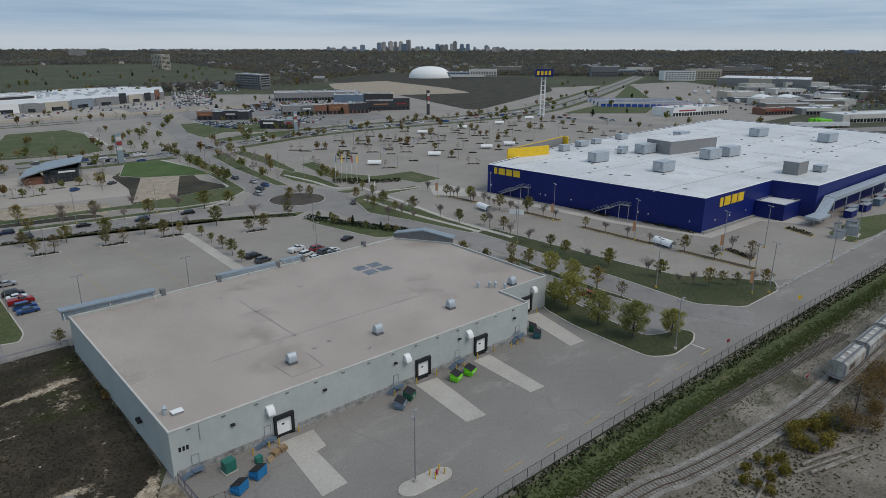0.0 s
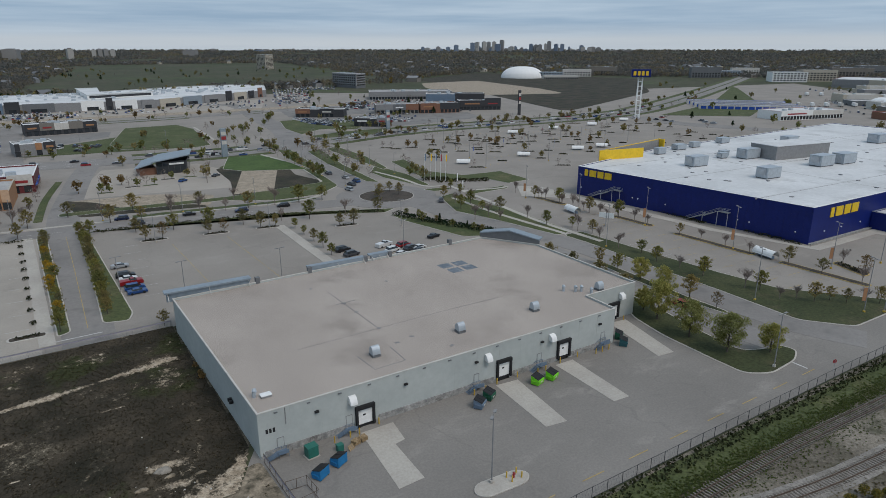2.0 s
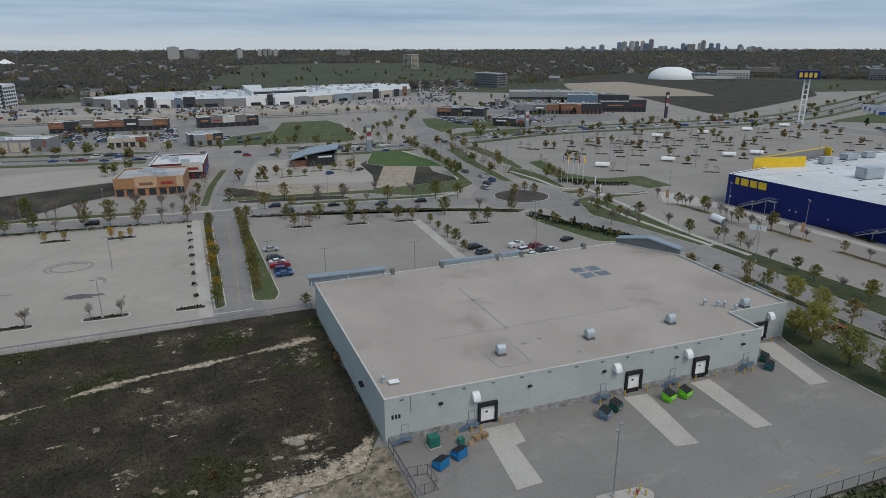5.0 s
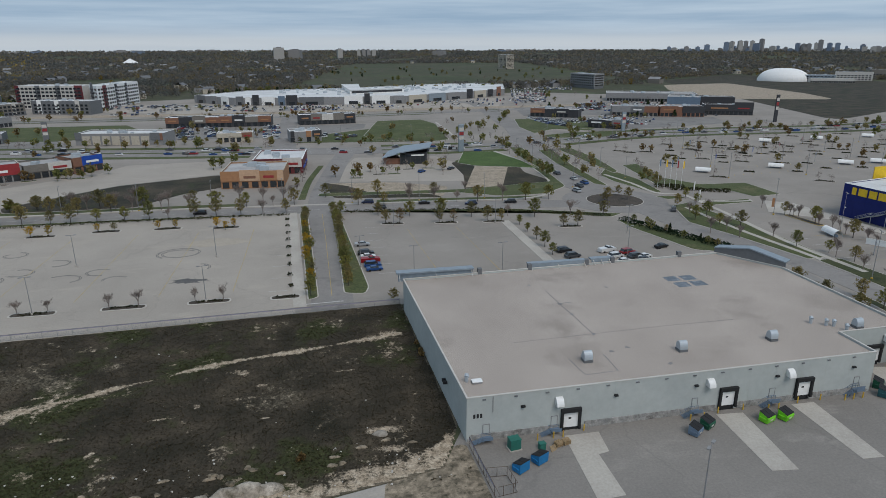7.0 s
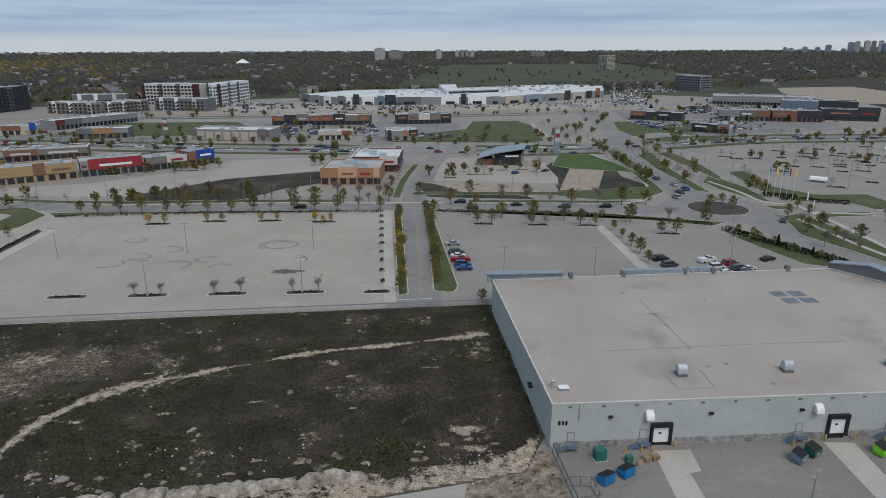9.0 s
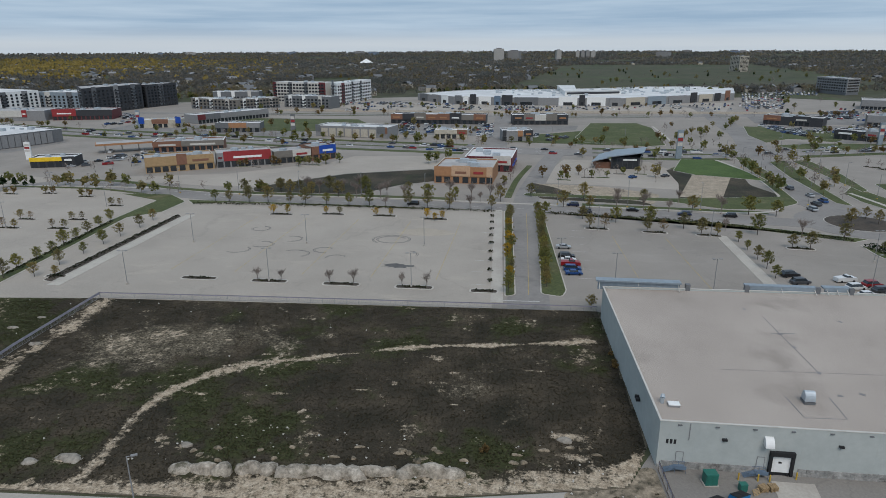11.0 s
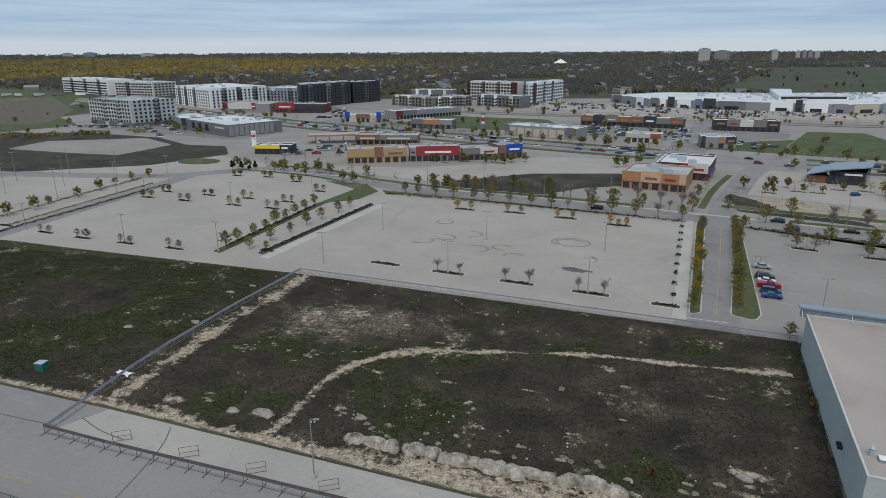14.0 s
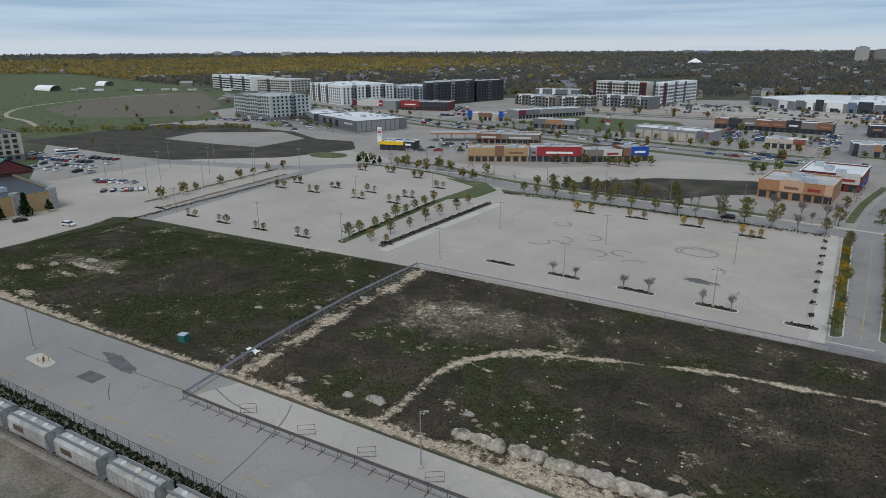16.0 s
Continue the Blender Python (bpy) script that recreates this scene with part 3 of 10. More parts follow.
slab("retail_district_paving", [(-560, 250), (-330, 130), (-300, 245), (-118, 252), (-8, 250), (60, 240), (110, 214), (115, 180), (110, 94), (180, 62.8), (430, 62.8), (430, 240), (800, 260), (1100, 640), (520, 700), (300, 860), (-140, 840), (-620, 640)], -0.5, 0.025, "asphalt", "worn grey paving of shops and car parks")

# ---------- grey warehouse ----------
WH = [(19.7, 84.7), (94.8, 85.6), (94.8, 94.0), (110.3, 94.3), (110.0, 129.2), (101.0, 143.0), (17.3, 139.5)]
warehouse = block("warehouse", "long low pale grey-green warehouse with gravel roof and loading docks", "warehouse", WH, 7.8, "grey_wall", "roof_gravel", "offwhite", 0.35, cap_w=0.3)

# ---------- blue store ----------
BS = [(199, 103.2), (247.8, 103.2), (250.4, 87.7), (440, 87.6), (440, 226), (256, 212), (187.6, 196)]
store = block("furniture_store", "huge deep blue windowless store with white flat roof", "store", BS, 12.0, "blue_wall", "roof_white", "white", 0.25)

# ---------- roads, greens and kerbs ----------
LAYER = [0.062]


def road(name, line, half, material="road", z=None, label="grey asphalt road"):
    LAYER[0] += 0.003
    z = LAYER[0]
    return slab(name, strip(curve(line), half), -0.4, z, material, label)


def dashes(line, n, gap, long, wide, material, name="road_marking", z=0.09):
    verts, faces, s = [], [], 0.0
    total = length(line)
    while s < total - long:
        p, a = lerp_path(line, s)
        c, q = math.cos(radians(a)), math.sin(radians(a))
        k = len(verts)
        for u, v in ((0, -wide / 2), (long, -wide / 2), (long, wide / 2), (0, wide / 2)):
            verts.append((p.x + u * c - v * q, p.y + u * q + v * c, z))
        faces.append((k, k + 1, k + 2, k + 3))
        s += gap
    return tagged(raw(name, verts, faces, material), "faded painted line on the asphalt", "", "", "structure")


PERIM = [(-330, 205), (-262, 228), (-238, 250), (-217, 270), (-190, 268), (-160, 257), (-118, 248), (-60, 247.5), (28, 241.5), (70, 237), (100, 233)]
road("perimeter_road", PERIM, 6.0)
road("west_drive", [(-222, 112), (-232, 165), (-238, 200), (-246, 238)], 4.5)
road("lot_access_road", [(0.8, 140), (0.6, 180), (-0.5, 220), (0, 262), (4, 300), (10, 345), (16, 380)], 5.2)
road("boulevard", [(126, 168), (127, 200), (121, 245), (115, 270), (117, 310), (126, 370), (133, 420)], 9.0)
road("store_road", [(142, 58), (136.5, 72), (135.5, 100), (136.5, 128), (134, 155), (127, 185)], 4.8)
road("warehouse_drive", [(124, 66), (122.5, 80), (122.5, 100), (124.5, 125), (126, 145)], 4.4)
ARTERIAL = [(-900, 620), (-420, 470), (-190, 420), (-60, 398), (80, 386), (150, 402), (240, 425), (420, 425), (560, 470), (930, 660), (1300, 860)]
road("arterial_road", ARTERIAL, 13.0)
road("cross_road", [(133, 400), (150, 470), (160, 560), (175, 700), (150, 730)], 9.0)
road("east_highway", [(450, 400), (445, 330), (520, 200), (700, 120), (900, 80)], 11.0)
road("mall_drive", [(-20, 400), (-22, 480), (-22, 600), (-20, 705)], 7.0)
road("mall_front_road", [(-420, 600), (-250, 600), (-100, 600), (60, 600), (180, 620), (330, 640)], 6.0)
road("west_road", [(-330, 205), (-420, 235), (-520, 300), (-640, 420), (-800, 640)], 6.0)
dashes([(-200, 37.5), (-125, 43.7), (-72, 48.4), (0, 53.0)], 0, 10.8, 5.0, 0.16, "yline")
dashes([(0, 53.0), (53, 55.3), (120, 56.6)], 0, 9.6, 4.4, 0.16, "yline")
dashes([(0.8, 152), (0.4, 200), (-0.2, 236)], 0, 1.0, 1.0, 0.14, "yline")
dashes([(-190, 268), (-118, 248), (-60, 247.5), (28, 241.5), (70, 237)], 0, 9, 3, 0.15, "line")
for k in range(-3, 4, 2):
    dashes([(-420, 470 + k * 3), (-190, 420 + k * 3), (-60, 398 + k * 3), (80, 386 + k * 3), (150, 402 + k * 3), (420, 425 + k * 3)], 0, 12, 4, 0.25, "line")
# old bay lines of the empty lots
for x in (-100, -81, -61.5, -42, -24):
    dashes([(x, 160), (x + 0.5, 225)], 0, 6, 6, 0.12, "yline", z=0.075)
for x in (31, 48):
    dashes([(x, 155), (x - 3, 212)], 0, 6, 6, 0.12, "yline", z=0.075)
dashes([(-5.5, 147.5), (6, 148)], 0, 20, 9, 0.4, "line")
for k in range(7):
    dashes([(-15.0, 158 + k * 10), (-10.2, 158 + k * 10)], 0, 9, 4.7, 0.12, "line", z=0.075)
    dashes([(14.0, 166 + k * 8), (19.0, 166 + k * 8)], 0, 9, 4.7, 0.12, "line", z=0.075)
for k in range(16):
    dashes([(150.0, 74 + k * 6.5), (155.2, 74 + k * 6.5)], 0, 9, 5.0, 0.12, "line", z=0.075)

for r in range(7):
    for k in range(30):
        x, y = 196 + k * 5.4 + r * 5.0, 270 + r * 17 + k * 0.6
        if y < 395:
            dashes([(x, y), (x + 2.6, y + 4.2)], 0, 9, 4.6, 0.14, "yline", z=0.078)
for k in range(17):
    dashes([(157.0, 78 + k * 6.4), (172.4, 77 + k * 6.4)], 0, 9.4, 5.2, 0.13, "yline", z=0.076)

# pale concrete walks
slab("walk_west", [(-8.5, 146), (-5.4, 146), (-9.6, 240), (-12.6, 240)], 0, 0.13, "concrete", "pale concrete walk along the car park")
slab("walk_middle", [(62.2, 146), (65.6, 146), (65.6, 213), (62.2, 213)], 0, 0.13, "concrete", "pale concrete walk across the car park")
slab("walk_lots", [(-126.2, 144), (-122.6, 144), (-124.0, 219), (-127.6, 219)], 0, 0.12, "concrete", "pale concrete walk between two car parks")
slab("walk_north", strip(curve([(-230, 262), (-160, 264), (-118, 256), (-60, 255.5), (28, 249.5), (90, 246)]), 0.9), 0, 0.12, "concrete", "narrow concrete pavement along the road")
slab("store_walk", strip(curve([(150, 238), (148, 205), (145, 170), (146, 140)]), 1.0), 0, 0.2, "concrete", "narrow concrete pavement through the grass")
slab("store_apron", [(184, 215), (190, 130), (197.5, 101.5), (250, 101.5), (243, 86), (238, 86), (230, 98), (196, 98), (186.5, 130), (180, 190), (165, 205), (176, 222)], 0, 0.12, "concrete", "concrete pavement round the store")

# kerbed beds and verges
island("grass_verge", [(-9.0, 238), (-120, 240), (-134, 236), (-140, 243), (-118, 243), (-60, 241.5), (-9, 238.5)], "grass", 0.6, "mown verge with concrete kerb")
island("east_verge", [(6.5, 238), (62, 228), (104, 210), (110, 214), (70, 230), (30, 236)], "grass", 0.6, "mown verge with concrete kerb")
island("west_median", [(3.8, 0.0 + 153), (9.2, 151.5), (10.6, 156), (6.0, 238), (4.2, 239)], "grass", 1.5, "planted strip between road and car park")
island("walk_median", [(-5.2, 150), (-2.4, 151.5), (-5.4, 236), (-8.6, 239)], "grass", 1.2, "planted strip between road and walk")
island("lot_median", [(-143.8, 142.8), (-139.5, 142.2), (-147.5, 213), (-139.0, 222), (-139.0, 240), (-152, 252), (-176, 251), (-152, 240), (-151.4, 210)], "grass", 1.5, "long planted median between two car parks")
island("hedge_median", [(-130, 147), (-126.4, 146), (-127.8, 217), (-131.5, 219)], "mulch", 1.0, "narrow planted median with hedge")
island("corner_bed", [(104, 208), (126, 168), (121, 163), (111, 168), (104, 196)], "grass", 2.0, "shrub bed at the corner of the car park")
island("warehouse_bed", [(108.6, 92.6), (106.6, 82.5), (106.2, 70.9), (106.2, 62.6), (110.8, 59.8), (120, 60.6), (124.6, 63.0), (123.6, 66.5), (119, 67), (114.6, 69), (115.2, 77.2), (116.9, 87.0), (118.4, 97.2), (120.5, 130), (119.6, 150), (116.5, 150), (111.5, 97)], "verge_grass", 2.0, "kerbed bed of rough grass and trees at the warehouse")
island("drive_strip", [(128.6, 82), (127.0, 93), (127.6, 110), (129, 126), (131.5, 126), (131, 110), (129.8, 93), (130.2, 83)], "verge_grass", 1.0, "slim kerbed strip of grass and trees")
island("store_verge", [(139.5, 71.5), (140.4, 93), (140.4, 112), (141.2, 141), (140.5, 152), (148.5, 152), (150.6, 121), (152.5, 101), (155, 85.5), (164.6, 74.3), (171, 66.2), (165, 62.6), (147, 62.6)], "verge_grass", 2.0, "broad mown verge between road and car park")
for pts in (
            [(94, 252), (75, 251), (57, 262), (-2, 266), (-1, 272), (60, 268), (105, 276), (109, 319), (114, 319), (108, 265)],):
    island("road_bed", pts, "grass", 3.0, "kerbed mown bed beside the road")
o = [(117 + 11.5 * math.cos(a), 235 + 11.5 * math.sin(a)) for a in np.linspace(0, math.tau, 24, endpoint=False)]
island("roundabout", o, "mulch", 0.2, "planted centre of a roundabout")
slab("roundabout_lane", [(117 + 21 * math.cos(a), 235 + 21 * math.sin(a)) for a in np.linspace(0, math.tau, 32, endpoint=False)], -0.4, 0.07, "road", "asphalt ring of the roundabout")
o = [(-272 + 13 * math.cos(a), 270 + 10 * math.sin(a)) for a in np.linspace(0, math.tau, 20, endpoint=False)]
island("west_roundabout", o, "grass", 0.2, "planted centre of a small roundabout")


TURF = [0.0]


def turf(name, pts, material="grass", z=0.11, label="rough open grass", r=3.0):
    TURF[0] += 0.0017
    return slab(name, rounded(pts, r), -0.3, z + TURF[0], material, label)


turf("sand_pad", [(82, 328), (99, 324), (80, 270), (63, 271)], "sand", 0.16, "bare pale sand lot", 0.5)
turf("sand_lot_grass", [(70, 335), (105, 355), (105, 330), (100, 300), (106, 278), (101, 259), (75, 256), (61, 262), (69, 300)], "weeds", 0.12, "dark rough grass round the sand lot")
turf("park_grass", [(72, 338), (80, 332), (101, 327), (106, 358), (90, 362)], "grass", 0.14, "bright mown grass corner")
turf("cafe_verge", [(1, 293), (34, 289), (56, 275), (50, 256), (5, 263)], "sand", 0.12, "sandy dry verge with sparse grass")
turf("cafe_verge_grass", [(1, 295), (12, 285), (20, 270), (45, 262), (50, 255), (5, 262)], "weeds", 0.13, "sparse weeds on a verge")
turf("north_weeds", [(-123, 270), (-90, 306), (-48, 324), (-43, 294), (-58, 283), (-72, 262), (-119, 262)], "weeds", 0.12, "strip of rough dark grass")
turf("corner_green", [(-16, 453), (55, 505), (95, 470), (90, 445), (80, 418), (-16, 430)], "grass", 0.12, "open green corner lot")
turf("corner_green", [(170, 470), (180, 540), (200, 520), (240, 500), (200, 450)], "grass", 0.12, "open green corner lot")
turf("corner_green", [(-262, 480), (-250, 560), (-150, 560), (-120, 500), (-170, 470)], "grass", 0.12, "open green lot beside the shops")
turf("bare_strip", [(-260, 632), (-80, 625), (180, 640), (320, 650), (320, 668), (150, 660), (-80, 648), (-250, 652)], "sand", 0.12, "strip of bare sandy ground")
turf("west_weeds", [(-495, 198), (-503, 245), (-509, 319), (-485, 320), (-457, 338), (-430, 338), (-376, 338), (-330, 318), (-300, 322), (-275, 297), (-289, 250), (-337, 208.5), (-375, 203)], "weeds", 0.12, "rough dark grass lot")
GL = [(-422.8, 259.3), (-433.7, 294.4), (-381.8, 332.2), (-338.5, 314.3), (-334.2, 268.5), (-365.0, 263.6)]
turf("gravel_lot", GL, "asphalt", 0.14, "pale gravel lot")
turf("hay_field", [(-420, 215), (-560, 205), (-640, 60), (-2400, 300), (-1900, 900), (-850, 640), (-600, 420), (-504, 373), (-520, 300)], "grass", 0.10, "wide mown hay field", 20)
turf("stubble", [(-640, 300), (-760, 330), (-900, 500), (-860, 600), (-640, 470), (-540, 370)], "dry_ground", 0.11, "brown stubble at the edge of a hay field", 20)
turf("north_field", [(-140, 1040), (560, 1080), (900, 1900), (900, 2500), (-200, 2500), (-300, 1700)], "farland", 0.10, "wide green park field", 60)
turf("brown_field", [(430, 470), (720, 620), (1000, 900), (900, 1300), (620, 1100), (520, 760)], "weeds", 0.10, "wide dull brown grass field", 30)
turf("bare_field", [(470, 700), (600, 660), (640, 760), (690, 1000), (560, 980), (500, 860)], "sand", 0.14, "bare sandy building ground", 20)
turf("yellow_strip", [(480, 400), (620, 450), (930, 640), (900, 610), (640, 400), (540, 350)], "grass", 0.12, "mown verge beside the highway", 5)

# ---------- plants ----------
def leaf_cloud(centres, radii, count, size, rng, flat=0.8):
    """Small leaf quads scattered about the clump centres."""
    verts, faces = [], []
    for k in range(count):
        i = int(rng.integers(len(centres)))
        d = rng.normal(size=3)
        d /= np.linalg.norm(d)
        p = np.array(centres[i]) + d * radii[i] * (rng.random() ** 0.45) * np.array((1, 1, flat))
        u = rng.normal(size=3)
        u /= np.linalg.norm(u)
        w = np.cross(u, rng.normal(size=3))
        w /= np.linalg.norm(w)
        s = size * rng.uniform(0.6, 1.3)
        j = len(verts)
        for a, b in ((-1, -0.6), (1, -0.5), (0.8, 0.6), (-0.7, 0.7)):
            verts.append(tuple(p + u * a * s * 0.5 + w * b * s * 0.5))
        faces.append((j, j + 1, j + 2, j + 3))
    return verts, faces


def branches(bm, rng, start, direction, long, r, depth, ends, spread=0.55):
    end = start + direction * long
    tube(bm, start, end, r, 4 if depth > 1 else 3, r * 0.6)
    ends.append(end)
    if depth <= 0:
        return
    for k in range(3 if depth > 1 else 4):
        d = (direction + Vector(rng.normal(size=3)) * spread).normalized()
        d.z = abs(d.z) * 0.8 + 0.25
        branches(bm, rng, start + direction * long * rng.uniform(0.45, 1.0), d.normalized(), long * rng.uniform(0.5, 0.75), r * 0.55, depth - 1, ends, spread)


TREES = {}
TREE_KINDS = {
    "green": ("leaf_green", 1300, 0.23, "young broadleaf tree with thin green and yellowing leaves"),
    "olive": ("leaf_olive", 1150, 0.22, "young broadleaf tree with olive autumn leaves"),
    "yellow": ("leaf_yellow", 1200, 0.22, "small tree with bright yellow autumn leaves"),
    "rust": ("leaf_rust", 620, 0.2, "small half-bare tree with rusty leaves"),
    "bare": ("twig", 0, 0, "bare leafless young tree with fine grey twigs"),
    "conifer": ("leaf_dark", 620, 0.45, "dark green spruce tree"),
    "big": ("leaf_willow", 5600, 0.25, "full broadleaf tree with green and yellow leaves"),
}


def make_tree(kind, variant):
    mat_name, count, size, label = TREE_KINDS[kind]
    rng = np.random.default_rng(hash_of(kind) + variant * 7)
    base = thing("tree", label, "tree")
    h = 5.0 if kind != "big" else 7.5
    bm = bmesh.new()
    ends = []
    if kind == "conifer":
        tube(bm, (0, 0, 0), (0, 0, 5), 0.12, 6, 0.02)
        part("trunk", bm, "bark", base)
        cs = [(0.0, 0.0, 0.7 + k * 0.42) for k in range(11)]
        rs = [1.35 * (1 - k / 11.5) + 0.1 for k in range(11)]
        v, f = leaf_cloud(cs, rs, count, size, rng, 0.35)
        raw("crown", v, f, mat_name, base)
        return base
    if kind != "bare":
        big = kind == "big"
        low, limbs, arm, fat = (0.14, 30, 0.40, 2.0) if big else (0.24, 20, 0.33, 1.15)
        # a straight leader with short rising limbs, leaf clumps along them
        tube(bm, (0, 0, -0.1), (0.05, 0.03, h * 0.9), 0.09 * fat, 6, 0.02)
        cs, rs = [(0.05, 0.03, h * 0.92)], [0.34 * fat]
        for k in range(limbs):
            f = low + (0.92 - low) * (k + rng.random()) / limbs
            a = k * 2.4 + rng.uniform(-0.4, 0.4)
            reach = h * arm * math.sin(math.pi * min(1.0, (f - low + 0.14) / (1.02 - low))) ** 0.7 * rng.uniform(0.6, 1.15)
            end = Vector((math.cos(a) * reach, math.sin(a) * reach, min(h * f + reach * 0.55, h)))
            tube(bm, (0, 0, h * f - 0.1), end, 0.032, 3, 0.012)
            for q in (0.55, 1.0):
                cs.append((end.x * q + rng.normal() * 0.1, end.y * q + rng.normal() * 0.1, h * f + (end.z - h * f) * q))
                rs.append(rng.uniform(0.26, 0.52) * fat)
        part("trunk", bm, "bark", base)
        v, f = leaf_cloud(cs, rs, count, size, rng, 0.9)
        raw("crown", v, f, mat_name, base)
        return base
    tube(bm, (0, 0, -0.1), (0, 0, h * 0.36), 0.10, 6, 0.075)
    top = Vector((0, 0, h * 0.34))
    for k in range(6):
        a = k * 1.047 + rng.uniform(-0.3, 0.3)
        d = Vector((math.cos(a) * 0.33, math.sin(a) * 0.33, 1.0)).normalized()
        branches(bm, rng, top - Vector((0, 0, rng.uniform(0, h * 0.12))), d, h * rng.uniform(0.2, 0.3), 0.055, 2, ends, 0.4)
    part("trunk", bm, "twig", base)
    bm = bmesh.new()
    for e in ends:
        for q in range(3):
            d = Vector(rng.normal(size=3)) * 0.4 + Vector((e.x * 0.3, e.y * 0.3, 0.9))
            tube(bm, e, e + d.normalized() * rng.uniform(0.35, 0.9), 0.022, 3, 0.012)
    part("crown", bm, "twig", base)
    return base


def join_far():
    """Far trees and cars, too small to pick apart, joined into one mesh a kind."""
    rng = np.random.default_rng(77)
    for kind, pts in FAR_TREES.items():
        verts, faces = [], []
        for x, y, h in pts:
            top = h * (0.62 if kind != "conifer" else 0.5)
            for k in range(4):
                a = k * math.pi / 2
                b = len(verts)
                verts += [(x + 0.12 * math.cos(a), y + 0.12 * math.sin(a), 0), (x + 0.12 * math.sin(a), y - 0.12 * math.cos(a), 0), (x, y, top)]
                faces.append((b, b + 1, b + 2))
            for k in range(46 if kind != "bare" else 26):
                d = rng.normal(size=3)
                d = d / np.linalg.norm(d) * rng.random() ** 0.45
                w = h * 0.33 * (1.0 if kind != "conifer" else (1 - 0.5 * (d[2] + 1)) * 1.1)
                p = np.array((x + d[0] * w, y + d[1] * w, top + d[2] * h * 0.36))
                u, v = rng.normal(size=3), rng.normal(size=3)
                q = h * (0.10 if kind != "bare" else 0.13)
                thin = 0.8 if kind != "bare" else 0.12
                b = len(verts)
                u, v = u / np.linalg.norm(u) * q, v / np.linalg.norm(v) * q * thin
                verts += [tuple(p - u - v), tuple(p + u - v), tuple(p + u + v), tuple(p - u + v)]
                faces.append((b, b + 1, b + 2, b + 3))
        tagged(raw("far_street_trees", verts, faces, TREE_KINDS[kind][0]), "far rows of " + TREE_KINDS[kind][3], "", "", "stuff")
    body, glass = ([], []), ([], [])
    for x, y, z, turn, kind in FAR_CARS:
        L, Wd, H, w0, w1, belt = CAR_SIZE[kind]
        c, s = math.cos(radians(turn)), math.sin(radians(turn))
        back = -L * 0.44 if kind in ("suv", "hatch") else -L * 0.2
        for (vs, fs), x0, x1, x2, x3, y0, y1, z0, z1 in ((body, -L / 2, L / 2, -L / 2 + 0.1, L / 2 - 0.25, Wd / 2, Wd / 2 - 0.08, 0.2, belt + 0.4), (glass, back, L * 0.27, back + 0.25, L * 0.12, Wd / 2 - 0.1, Wd / 2 - 0.25, belt + 0.4, H - 0.06), (body, back + 0.25, L * 0.12, back + 0.27, L * 0.11, Wd / 2 - 0.25, Wd / 2 - 0.26, H - 0.06, H)):
            b = len(vs)
            for u, v, w in ((x0, -y0, z0), (x1, -y0, z0), (x1, y0, z0), (x0, y0, z0), (x2, -y1, z1), (x3, -y1, z1), (x3, y1, z1), (x2, y1, z1)):
                vs.append((x + u * c - v * s, y + u * s + v * c, z + w))
            fs += [tuple(b + i for i in f) for f in ((4, 5, 6, 7), (0, 1, 5, 4), (1, 2, 6, 5), (2, 3, 7, 6), (3, 0, 4, 7))]
    tagged(raw("far_parked_cars", *body, "car_mix"), "far parked cars in many colours", "", "", "stuff")
    tagged(raw("far_car_windows", *glass, "glass"), "dark windows of far parked cars", "", "", "stuff")


def hash_of(s):
    return sum(ord(c) * (i + 3) for i, c in enumerate(s))


RT = random.Random(5)


FAR_TREES, FAR_CARS = {}, []


def plant(kind, x, y, height, group="street trees", z=0.12):
    """A tree of a kind at a place, copied from the first of its variant; far ones are joined later."""
    if math.hypot(x, y) > 285:
        FAR_TREES.setdefault(kind, []).append((x, y, height * RT.uniform(0.85, 1.15)))
        return None
    variant = RT.randrange(4)
    full = 7.5 if kind == "big" else 5.0
    s = height / full * RT.uniform(0.85, 1.15)
    m = pose(x, y, z, 0, 0, RT.uniform(0, 360)) @ Matrix.Diagonal((s * RT.uniform(0.9, 1.15), s * RT.uniform(0.9, 1.15), s, 1))
    key = (kind, variant)
    if key not in TREES:
        TREES[key] = make_tree(kind, variant)
        TREES[key].matrix_basis = m
        ob = TREES[key]
    else:
        src = TREES[key]
        keep = src.scale.copy()
        src.scale = (1, 1, 1)
        ob = copy_thing(src, m)
        src.scale = keep
    ob["group"] = group
    return ob


def row(kinds, a, b, n, height, group, jitter=0.6):
    for k in range(n):
        t = k / max(1, n - 1)
        plant(RT.choice(kinds), a[0] + (b[0] - a[0]) * t + RT.uniform(-jitter, jitter), a[1] + (b[1] - a[1]) * t + RT.uniform(-jitter, jitter), height * RT.uniform(0.85, 1.2), group)


